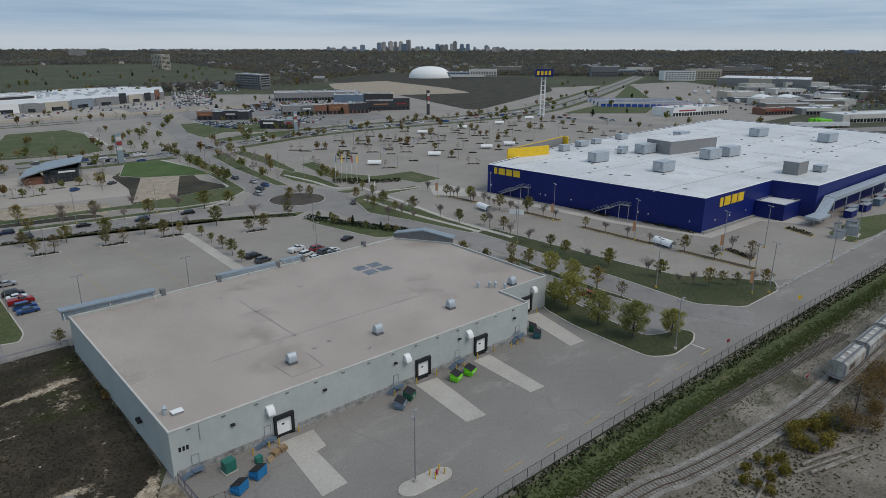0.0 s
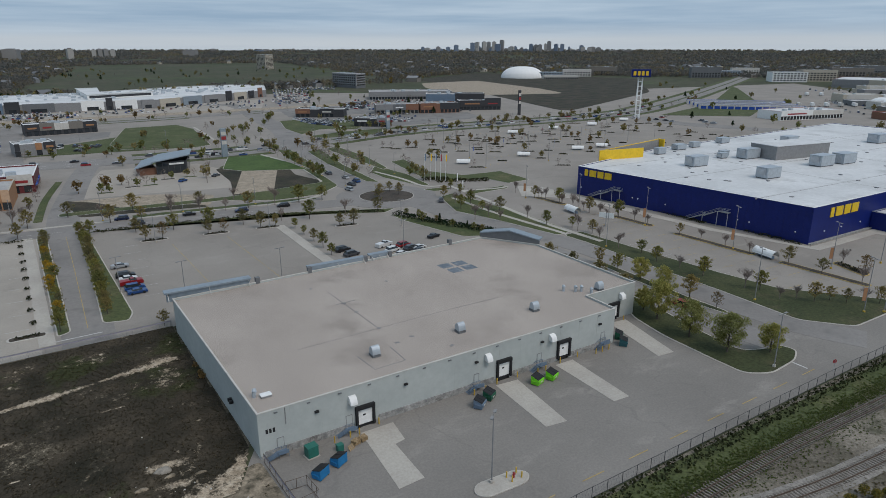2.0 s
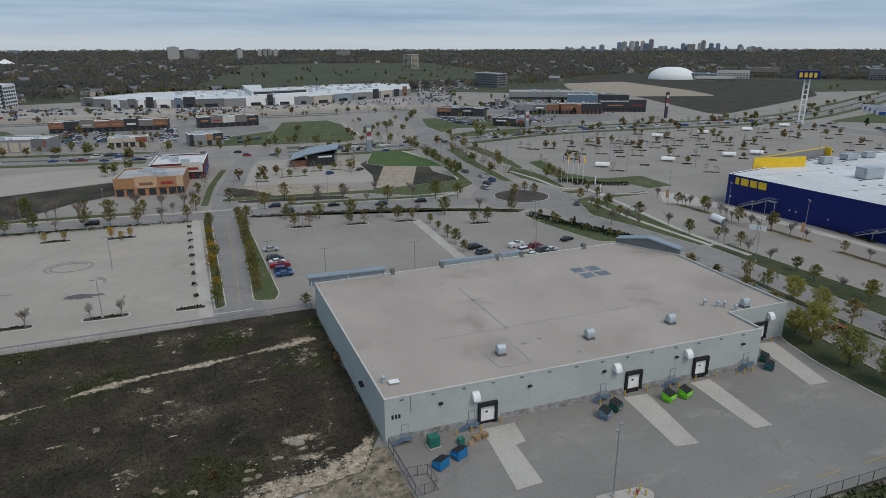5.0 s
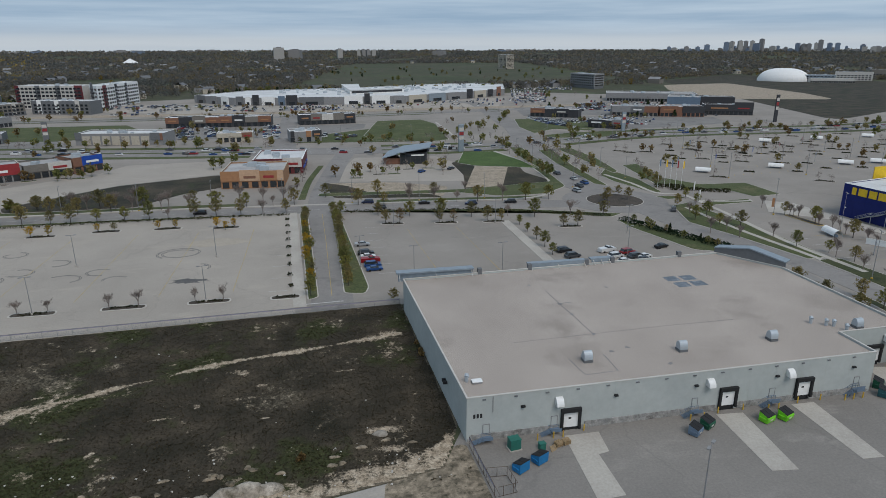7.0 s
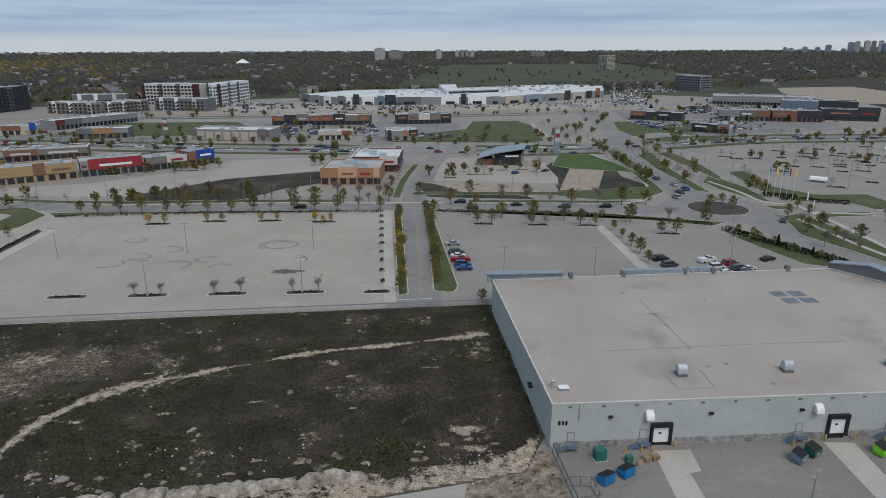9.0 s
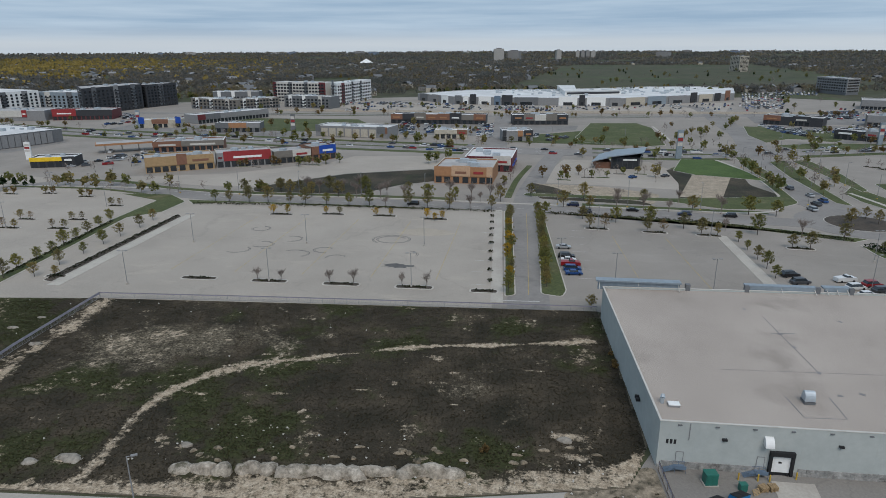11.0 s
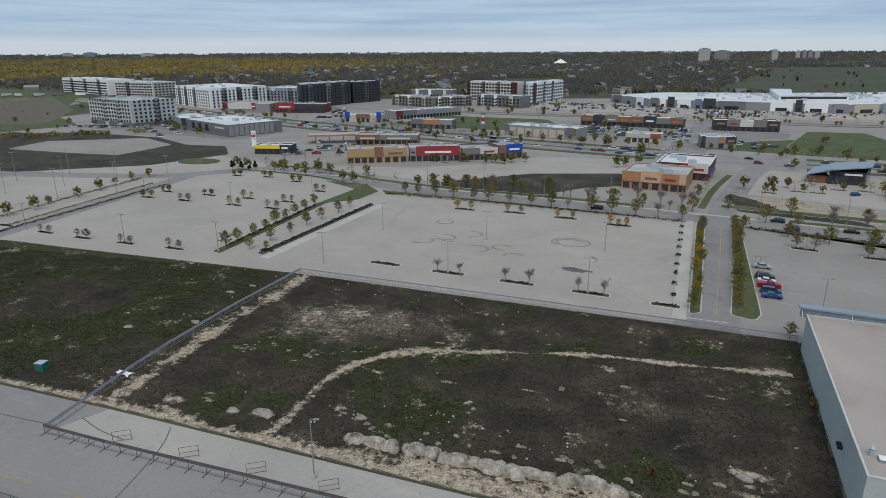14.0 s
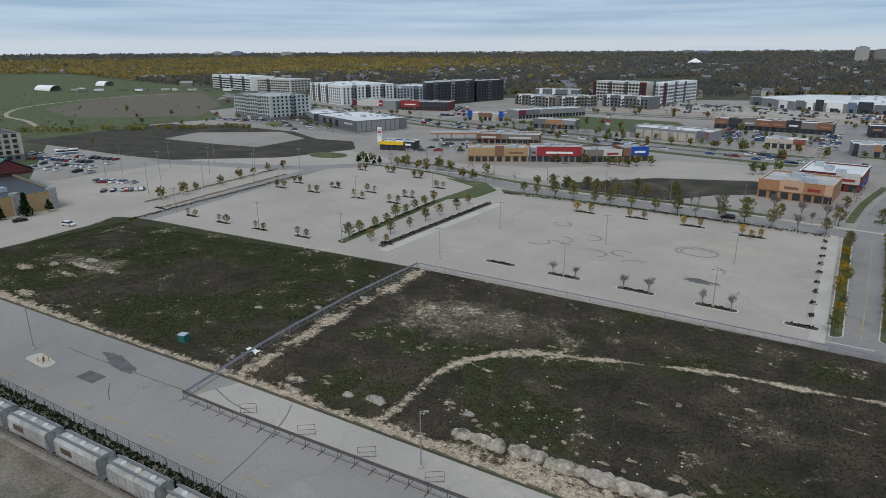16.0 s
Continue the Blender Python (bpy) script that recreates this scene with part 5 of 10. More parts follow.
# ---------- shops and far buildings ----------
def windows(base, a, b, floors, n, z0, pitch, w, h, material="glass", margin=2.0, name="window", th=0.05):
    """Rows of windows on the front from a to b, one part each."""
    total = (Vector(b) - Vector(a)).length
    step = (total - 2 * margin) / n
    if math.hypot(*a) > 430:
        w, h = min(w * 1.3, step * 0.8), h * 1.15
        spans = [(margin + step * (k + 0.5) - w / 2, margin + step * (k + 0.5) + w / 2, z0 + f * pitch, z0 + f * pitch + h, th) for f in range(floors) for k in range(n)]
        return tagged(part("window_band", front_boxes(a, b, spans), material, base), "", "", "", "stuff")
    for f in range(floors):
        for k in range(n):
            s = margin + step * (k + 0.5)
            part(name, front_boxes(a, b, [(s - w / 2, s + w / 2, z0 + f * pitch, z0 + f * pitch + h, th)]), material, base)


def roof_units(base, pts, n, z, seed, size=1.6):
    rr = random.Random(seed)
    xs, ys = [p[0] for p in pts], [p[1] for p in pts]
    cx, cy = sum(xs) / len(xs), sum(ys) / len(ys)
    for k in range(n):
        i = rr.randrange(len(pts))
        t, u = rr.uniform(0.15, 0.7), rr.random()
        q = ((pts[i][0] * (1 - u) + pts[i - 1][0] * u), (pts[i][1] * (1 - u) + pts[i - 1][1] * u))
        x, y, s = cx + (q[0] - cx) * t, cy + (q[1] - cy) * t, size * rr.uniform(0.6, 1.3)
        bm = bmesh.new()
        quad_box(bm, x - s, x + s, y - s * 0.7, y + s * 0.7, z, z + s * 0.9)
        quad_box(bm, x - s * 0.8, x + s * 0.8, y - s * 0.5, y + s * 0.5, z + s * 0.9, z + s)
        part("rooftop_unit", bm, "duct", base)


def shop(name, label, a, b, depth, h, wall, bays, roof="roof_white", seed=1, units=4, glass_h=3.2, cap="white", group="shops"):
    """A flat-roofed shop row; bays: (from, to, material, height over the roofline, sign material)."""
    base = line_block(name, label, "shop", a, b, depth, h, wall, roof, cap, 0.6, group)
    total = (Vector(b) - Vector(a)).length
    for s0, s1, mat_name, up, sign in bays:
        w0, w1 = s0 * total, s1 * total
        part("facade_bay", front_boxes(a, b, [(w0, w1, 3.4 if up >= 0 else 0, h + max(up, 0.13), 0.35)]), mat_name, base)
        if sign:
            c, ww = (w0 + w1) / 2, (w1 - w0)
            part("sign", front_boxes(a, b, [(c - ww * 0.3, c + ww * 0.3, h * 0.62, h * 0.62 + 1.1, 0.45)]), sign, base)
        n = max(1, int((w1 - w0) / 3.4))
        if glass_h < 1:
            continue
        spans = [(w0 + (w1 - w0) * (k + 0.5) / n - 1.4, w0 + (w1 - w0) * (k + 0.5) / n + 1.4, 0.3, glass_h, 0.08) for k in range(n)]
        if math.hypot(*a) > 430:
            tagged(part("window_band", front_boxes(a, b, spans), "glass", base), "", "", "", "stuff")
        else:
            for q in spans:
                part("shop_window", front_boxes(a, b, [q]), "glass", base)
    v = Vector(b) - Vector(a)
    nn = Vector((-v.y, v.x)).normalized() * depth
    roof_units(base, [a, b, (b[0] + nn.x, b[1] + nn.y), (a[0] + nn.x, a[1] + nn.y)], units, h - 0.6, seed)
    return base


# orange restaurant and the dark red one behind it
shop("restaurant", "orange and peach stucco restaurant with flat beige roof", (-43, 290), (-16, 288.6), 27, 7.4, "orange", ((0.0, 0.3, "orange", 0.4, None), (0.3, 0.62, "peach", 0.9, "brick"), (0.62, 0.9, "orange", 0.4, "red"), (0.9, 1.0, "peach", 0.6, None)), "roof_grey", 3, 6, 3.0, "beige")
rest = shop("restaurant", "dark red restaurant with white flat roof and awnings", (-32, 322), (-8, 320.6), 32, 7.2, "darkred", ((0.05, 0.3, "darkred", 0.4, "white"), (0.3, 0.6, "darkred", 0.4, "white"), (0.6, 0.98, "offwhite", 0.8, "red")), "roof_white", 4, 5, 3.0)
fronts(rest, "awning", (-8, 320.6), (-6.6, 352), [(2, 8, 2.6, 3.1, 0.9), (11, 17, 2.6, 3.1, 0.9), (20, 26, 2.6, 3.1, 0.9)], "blue")
# curved shop row by the north lot
shop("shop_row", "tan stucco shop with flat pale roof", (-190.7, 296), (-163, 314), 18, 7.4, "tan", ((0.0, 0.45, "tan", 0.6, None), (0.45, 0.6, "brick", 1.4, None), (0.6, 1.0, "tan", 0.5, "brick")), "roof_grey", 5, 4, 3.0, "beige")
shop("shop_row", "shop row with long red sign boards", (-162, 315), (-137, 329), 18, 7.6, "grey", ((0.0, 0.12, "grey", 0.2, "darkred"), (0.12, 0.97, "red", 0.9, "white")), "roof_grey", 6, 4, 3.2, "beige")
shop("shop_row", "taupe shop row with flat roof", (-136.5, 329.5), (-120, 342), 18, 6.6, "taupe", ((0.0, 0.5, "taupe", 0.3, None), (0.5, 1.0, "offwhite", 0.4, "red")), "roof_grey", 7, 3, 3.0, "dark")
shop("shop_row", "brick corner shop with blue sign board", (-119.5, 342.5), (-109, 353), 16, 7.6, "brick", ((0.0, 0.3, "brick", 0.2, None), (0.3, 1.0, "blue", 0.5, "white")), "roof_grey", 8, 3, 3.0, "dark")
shop("shop", "brown brick shop block with flat roof", (-224.7, 359.4), (-186.5, 374.2), 18, 6.4, "brick", ((0.0, 0.4, "brick", 0.4, "offwhite"), (0.4, 1.0, "taupe", 0.2, "offwhite")), "roof_grey", 9, 4)
# fuel station
shop("kiosk", "yellow and black fuel station shop", (-261, 304), (-240, 310.5), 12, 5.4, "dark", ((0.0, 0.72, "yellow", 0.1, None), (0.72, 1.0, "dark", 0.3, "white")), "roof_white", 10, 2)
can = thing("fuel_canopy", "long flat orange fuel canopy on posts", "canopy")
bm = bmesh.new()
prism(bm, turned(-243.6, 366.2, 38, 12, 34), 4.8, 5.9)
part("canopy", bm, "orange", can)
bm = bmesh.new()
prism(bm, turned(-243.6, 366.2, 37, 11, 34), 5.9, 6.0)
part("canopy_top", bm, "roof_grey", can)
for k in range(4):
    bm = bmesh.new()
    u = -14 + k * 9.3
    tube(bm, (-243.6 + u * 0.83, 366.2 + u * 0.56, 0), (-243.6 + u * 0.83, 366.2 + u * 0.56, 4.9), 0.3, 6)
    part("post", bm, "offwhite", can)
# dark-fronted recreation hall
rec = shop("recreation_hall", "low charcoal hall with wide white flat roof", (-400, 384), (-331, 359), 45, 8.6, "midgrey", ((0.0, 0.12, "dark", 0.3, None), (0.12, 0.7, "midgrey", 0.13, None), (0.7, 1.0, "midgrey", 0.13, "offwhite")), "roof_white", 11, 7, 0.35)
fronts(rec, "poster_panel", (-400, 384), (-331, 359), [(18, 23, 2.5, 7.2, 0.45), (29, 34, 2.5, 7.2, 0.45), (40, 45, 2.5, 7.2, 0.45)], "black")
fronts(rec, "wall_panel", (-331, 359), (-315, 400), [(1 + k * 4.1, 4.6 + k * 4.1, 0.4, 7.9, 0.25) for k in range(9)], "grey")
shop("recreation_hall_wing", "low white-roofed entrance wing", (-450, 418), (-402, 386), 24, 7.0, "offwhite", ((0.0, 0.5, "grey", 0.2, None), (0.5, 1.0, "bluegrey", 1.0, None)), "roof_white", 12, 2)
# hotel
def tower(name, label, pts, h, wall, base_mat, floors, sides, win, roof="roof_grey", cap="dark", pitch=3.1, z0=1.2, cat="apartment building", group="apartment buildings"):
    base = block(name, label, cat, pts, h, wall, roof, cap, 0.5, group=group)
    for i, n, accents in sides:
        a, b = pts[i], pts[(i + 1) % len(pts)]
        total = (Vector(b) - Vector(a)).length
        if base_mat:
            part("ground_storey", front_boxes(a, b, [(-0.1, total + 0.1, 0, 3.6, 0.12)]), base_mat, base)
        for s0, s1, m_name, top in accents:
            part("facade_bay", front_boxes(a, b, [(s0 * total, s1 * total, 0.1, h + top, 0.3)]), m_name, base)
            for f in range(floors):
                part("balcony", front_boxes(a, b, [((s0 + 0.15 * (s1 - s0)) * total, (s1 - 0.15 * (s1 - s0)) * total, z0 + f * pitch - 0.3, z0 + f * pitch + 0.7, 1.2)]), "dark" if m_name != "dark" else "steel", base)
        windows(base, a, b, floors, n, z0, pitch, win[0], win[1], "glass", 1.5, "window", 0.34)
    roof_units(base, pts, 5, h - 0.5, int(h * 10) + len(pts), 1.5)
    return base


tower("hotel", "six-storey grey hotel with rows of small windows", [(-509, 388), (-446, 377), (-436, 415), (-480, 425), (-500, 425)], 21, "grey_wall", "midgrey", 6, ((0, 15, ((0.36, 0.44, "offwhite", 0.5), (0.68, 0.76, "offwhite", 0.5))), (1, 9, ((0.5, 0.62, "bluegrey", 1.5),))), (1.3, 1.5), "roof_grey", "dark", 3.1, 3.9, "hotel", "hotels")
tower("apartment_block", "long white five-storey apartment block", [(-600, 572), (-512, 535), (-496, 608), (-585, 640)], 21, "white", None, 6, ((0, 16, ((0.1, 0.16, "grey", 0.2), (0.3, 0.36, "midgrey", 0.2), (0.55, 0.61, "grey", 0.2))), (1, 14, ((0.2, 0.28, "grey", 0.2), (0.45, 0.53, "midgrey", 0.2), (0.75, 0.83, "grey", 0.2)))), (1.6, 1.7), "roof_white", "white")
tower("apartment_block", "pale blue-grey five-storey apartment block", [(-505, 612), (-440, 606), (-430, 640), (-500, 650)], 19, "bluegrey", None, 5, ((0, 12, ((0.2, 0.3, "offwhite", 0.2), (0.6, 0.7, "midgrey", 0.2))),), (1.6, 1.7), "roof_white", "white")
tower("apartment_block", "tall black apartment block with pale balconies", [(-456, 612), (-419, 568), (-409, 650), (-440, 690)], 25, "dark", None, 7, ((0, 8, ((0.35, 0.5, "midgrey", 0.6),)), (1, 14, ((0.15, 0.22, "midgrey", 0.8), (0.5, 0.58, "grey", 0.8), (0.8, 0.88, "midgrey", 0.8)))), (1.8, 1.6), "roof_grey", "dark", 3.2)
tower("apartment_block", "tall black apartment block with pale balconies", [(-408, 655), (-398, 700), (-420, 720), (-436, 672)], 24, "dark", None, 7, ((0, 9, ((0.4, 0.55, "midgrey", 0.4),)), (3, 6, ())), (1.8, 1.6), "roof_grey", "dark", 3.2)
tower("apartment_block", "long far white apartment block with balcony bands", [(-954, 689), (-810, 651), (-800, 690), (-944, 728)], 21, "white", None, 5, ((0, 26, ((0.2, 0.26, "midgrey", 0.3), (0.5, 0.56, "midgrey", 0.3), (0.8, 0.86, "midgrey", 0.3))),), (3.4, 1.6), "roof_white", "white", 3.6)
tower("apartment_block", "long far white apartment block with balcony bands", [(-800, 655), (-727, 655), (-720, 690), (-796, 690)], 19, "offwhite", None, 5, ((0, 14, ((0.3, 0.4, "midgrey", 0.3),)), (1, 6, ())), (2.6, 1.6), "roof_white", "white", 3.5)
for a, b, h in (((-356, 652), (-294, 630), 11), ((-294, 632), (-266, 672), 11), ((-262, 676), (-206, 660), 12.5), ((-350, 690), (-300, 700), 15)):
    v = Vector(b) - Vector(a)
    n = Vector((-v.y, v.x)).normalized() * 18
    tower("townhouse_row", "three-storey grey and white townhouse row", [a, b, (b[0] + n.x, b[1] + n.y), (a[0] + n.x, a[1] + n.y)], h, "taupe" if h < 12 else "midgrey", "midgrey", 3, ((0, 12, ((0.1, 0.17, "white", 0.8), (0.4, 0.47, "white", 0.8), (0.75, 0.82, "offwhite", 0.8))),), (1.8, 1.6), "roof_white", "white", 3.2)
tower("apartment_block", "six-storey white and dark red apartment block", [(-300, 742), (-232, 728), (-226, 752), (-296, 768)], 23, "offwhite", None, 6, ((0, 16, ((0.0, 0.06, "darkred", 0.3), (0.3, 0.37, "midgrey", 0.3), (0.6, 0.67, "midgrey", 0.3), (0.88, 1.0, "darkred", 0.4))),), (2.2, 1.7), "roof_white", "white", 3.6)
tower("apartment_block", "six-storey white and dark red apartment block", [(-226, 730), (-210, 700), (-196, 800), (-212, 812)], 23.5, "white", None, 6, ((0, 5, ((0.2, 0.5, "midgrey", 3.0),)), (1, 18, ((0.12, 0.2, "darkred", 0.3), (0.4, 0.45, "dark", 0.3), (0.65, 0.7, "dark", 0.3)))), (2.2, 1.7), "roof_white", "white", 3.6)
shop("cinema", "low grey hall with red entrance", (-474, 512), (-424, 522), 36, 9, "grey", ((0.0, 0.1, "darkred", 0.2, None), (0.1, 0.62, "offwhite", 0.2, None), (0.62, 0.7, "red", 0.5, "white")), "roof_grey", 14, 4, 0.35)
shop("shop", "low dark red and black shop", (-420, 526), (-372, 540), 26, 8.5, "darkred", ((0.0, 0.4, "red", 1.2, "white"), (0.4, 1.0, "dark", 0.2, None)), "roof_grey", 15, 4)
shop("shop", "small shop with bright blue end walls", (-307, 478), (-277, 486), 14, 6.4, "beige", ((-0.02, 0.12, "blue", 2.2, None), (0.3, 0.7, "brick", 0.5, None), (0.88, 1.02, "blue", 2.2, None)), "roof_white", 16, 3)
shop("shop", "long grey shop block with white roof", (-274, 509), (-238, 572), 20, 7.4, "grey", ((0.0, 0.1, "darkred", 0.4, None), (0.1, 0.3, "midgrey", 0.5, None), (0.3, 1.0, "grey", 0.2, None)), "roof_white", 17, 6)
shop("shop", "low slate and orange shop", (-233, 457), (-200.7, 463.6), 16, 6.8, "midgrey", ((0.0, 0.3, "midgrey", 0.6, None), (0.3, 0.7, "orange", 0.4, None), (0.7, 1.0, "grey", 0.2, None)), "roof_white", 18, 3)
# shop rows south of the mall
shop("shop_row", "long dark shop row with small orange signs", (-114.5, 532), (-35, 530), 18, 7.6, "dark", tuple((k / 8, (k + 1) / 8, ("brick", "dark", "taupe", "brick", "brick", "dark", "taupe", "brick")[k], 0.3 + (k % 3) * 0.5, ("orange", None, "offwhite", "orange", "orange", "white", None, "orange")[k]) for k in range(8)), "roof_white", 19, 9)
shop("shop_row", "long dark shop row with small orange signs", (-13, 531), (32, 536), 18, 7.8, "dark", tuple((k / 5, (k + 1) / 5, ("dark", "taupe", "offwhite", "taupe", "dark")[k], 0.3 + (k % 2) * 0.6, ("orange", "red", None, None, "orange")[k]) for k in range(5)), "roof_white", 20, 6)
gs = shop("shop", "long grey panelled shop block with white roof", (-151.7, 447), (-97, 437), 20, 7.6, "grey", ((0.0, 0.07, "midgrey", 0.6, None), (0.86, 0.97, "midgrey", 0.5, None), (0.97, 1.0, "brick", 0.2, None)), "roof_white", 21, 6, 0.35)
fronts(gs, "wall_panel", (-151.7, 447), (-97, 437), [(4.6 + k * 6.2, 9.6 + k * 6.2, 0.4, 6.0, 0.18) for k in range(7)], "beige")
shop("shop", "small beige drive-through restaurant", (-64.5, 440), (-42, 440.5), 13, 6.0, "beige", ((0.0, 0.7, "beige", 0.2, None), (0.7, 1.0, "brick", 0.5, "red")), "roof_white", 22, 3)
shop("shop", "small dark restaurant with pale roof", (-17, 431), (3, 434), 18, 7.0, "grey", ((0.0, 0.12, "dark", 0.5, None), (0.5, 0.66, "orange", 0.3, None), (0.7, 1.0, "dark", 0.5, "orange")), "roof_white", 23, 5)
# mall
mall = block("mall", "wide white-roofed outlet mall with grey walls", "mall", [(-134, 783), (-85, 734), (-30, 722), (100, 720), (180, 770), (242, 815), (272, 925), (240, 960), (167, 948), (41, 880), (-80, 858)], 8.2, "grey", "roof_white", "white", 0.5)
MF = ((-134, 783), (-85, 734)), ((-85, 734), (-30, 722)), ((-30, 722), (100, 720)), ((100, 720), (180, 770)), ((180, 770), (242, 815))
for (a, b), bays in zip(MF, (((6, 20, "midgrey", 10.5), (30, 40, "grey", 10.5), (48, 60, "white", 11)),
                             ((2, 10, "midgrey", 11.5), (12, 18, "white", 11), (20, 27, "dark", 13.5), (30, 44, "white", 11), (48, 55, "navy", 12)),
                             ((0, 12, "dark", 13.0), (14, 40, "midgrey", 10.3), (62, 82, "white", 11.4), (84, 90, "dark", 14), (92, 112, "white", 11.2), (116, 128, "grey", 10.5)),
                             ((4, 30, "beige", 10.4), (34, 60, "bluegrey", 10.8), (64, 90, "grey", 10.4)),
                             ((2, 12, "dark", 13.5), (16, 38, "beige", 10.4), (42, 52, "dark", 11), (60, 68, "brick", 14)))):
    for s0, s1, m_name, h in bays:
        part("facade_bay", front_boxes(a, b, [(s0, s1, 0.1, h * 0.83, 0.8)]), m_name, mall)
        part("shop_window", front_boxes(a, b, [(s0 + (s1 - s0) * 0.25, s0 + (s1 - s0) * 0.75, 0.3, 3.6, 0.9)]), "glass", mall)
roof_units(mall, [(-134, 783), (-30, 722), (100, 720), (242, 815), (272, 925), (167, 948), (41, 880), (-80, 858)], 110, 7.7, 31, 1.9)
UP = [(41, 764), (107, 790), (103, 801), (54, 781), (59, 893), (37, 890)]
bm = bmesh.new()
prism(bm, UP, 7.6, 12.2)
part("upper_storey", bm, "white", mall)
part("clerestory", front_boxes(UP[0], UP[1], [(2, 69, 8.8, 11.2, 0.1)]), "dark", mall)
bm = bmesh.new()
prism(bm, inset(UP, -0.8), 12.2, 12.7)
part("upper_roof", bm, "roof_white", mall)
# restaurants by the highway
shop("shop_row", "dark restaurant with orange sign", (189.6, 556), (226, 534), 20, 7.0, "dark", ((0.0, 0.3, "brick", 0.5, "orange"), (0.5, 0.8, "dark", 0.7, "offwhite")), "roof_grey", 24, 4)
shop("restaurant", "low black drive-through restaurant", (206, 467), (226.5, 451), 16, 6.2, "dark", ((0.0, 0.5, "dark", 0.3, "white"), (0.7, 1.0, "grey", 0.6, "red")), "roof_grey", 25, 5)
shop("shop_row", "grey and brick shop row", (263, 545), (300, 530), 22, 8.4, "taupe", ((0.0, 0.4, "grey", 0.4, None), (0.4, 0.7, "midgrey", 0.3, "white"), (0.7, 1.0, "brick", 0.5, None)), "roof_grey", 26, 5)
shop("shop_row", "brick shop row with dark end", (302, 530), (338, 518), 22, 8.8, "brick", ((0.0, 0.4, "brick", 0.4, "orange"), (0.5, 1.0, "dark", 0.5, None)), "roof_grey", 27, 5)
shop("hall", "long black flat-roofed hall", (352, 606), (405, 572), 34, 11, "dark", ((0.0, 0.5, "navy", 0.3, None), (0.5, 1.0, "dark", 1.2, None)), "roof_grey", 28, 6)
shop("restaurant", "dark restaurant with magenta sign", (350, 536), (388, 520), 18, 9, "dark", ((0.0, 0.6, "dark", 0.4, "orange"), (0.6, 1.0, "dark", 2.5, "red")), "roof_grey", 29, 3)
shop("hall", "grey low halls behind the shops", (330, 700), (420, 660), 40, 9, "grey", ((0.0, 1.0, "grey", 0.3, None),), "roof_grey", 30, 6)
tower("hotel", "pale six-storey far hotel", [(393, 966), (405.6, 905), (428, 921), (416, 982)], 21, "grey", "midgrey", 5, ((0, 12, ()), (1, 7, ())), (2, 1.6), "roof_grey", "white", 3.4, 4, "hotel", "hotels")
tower("tower_block", "far beige concrete tower block", [(528, 1845), (538.8, 1799), (569.9, 1829), (559, 1875)], 39, "beige", None, 11, ((0, 6, ()), (1, 7, ())), (2.5, 1.6), "roof_grey", "white", 3.3, 2, "tower block", "far towers")
# white air-supported dome
dome = thing("sports_dome", "large white air-supported sports dome", "dome")
verts, faces = [], []
for i in range(13):
    for j in range(32):
        a, e = j * math.tau / 32, i * math.pi / 24
        x, y = 43 * math.cos(a) * math.cos(e) ** 0.75, 30 * math.sin(a) * math.cos(e) ** 0.75
        verts.append((832 + x * 0.77 + y * 0.63, 1045 - x * 0.63 + y * 0.77, 22.5 * math.sin(e)))
for i in range(12):
    for j in range(32):
        k = (j + 1) % 32
        faces.append((i * 32 + j, i * 32 + k, (i + 1) * 32 + k, (i + 1) * 32 + j))
raw("membrane", verts, faces, "white", dome)
shop("club_house", "low white club house beside the dome", (838, 985), (895, 950), 22, 7, "offwhite", ((0.0, 1.0, "offwhite", 0.2, None),), "roof_white", 33, 5)
# highway side: storage, dealers, yards
for k in range(4):
    u, w = k * 13.0, k * 15.0
    st = line_block("storage_row", "long low blue and white self-storage row", "storage building", (566 + u, 424 + w), (632 + u, 352 + w), 9, 4.2, "offwhite", "roof_white", "blue", 0.3, "storage rows")
    fronts(st, "roller_door", (566 + u, 424 + w), (632 + u, 352 + w), [(2 + q * 6.4, 7.2 + q * 6.4, 0.1, 2.9, 0.08) for q in range(15)], "blue")
shop("car_dealer", "white car dealer with red roof band", (531, 316), (598, 300), 26, 7.4, "white", ((0.0, 0.5, "white", 0.8, "red"), (0.5, 1.0, "offwhite", 0.2, None)), "roof_white", 34, 5, 3.4, "red")
shop("shop", "small brown restaurant with red roof edge", (610, 270), (640, 258), 16, 6, "brick", ((0.0, 1.0, "brick", 0.5, "red"),), "roof_grey", 35, 3, 3.0, "red")
shop("warehouse_hall", "large grey hall with red edge", (1044, 548), (1092, 420), 120, 12, "grey", ((0.0, 0.35, "grey", 0.3, None), (0.35, 0.6, "beige", 0.3, None), (0.6, 1.0, "grey", 0.2, None)), "roof_white", 36, 8, 0.4, "red")
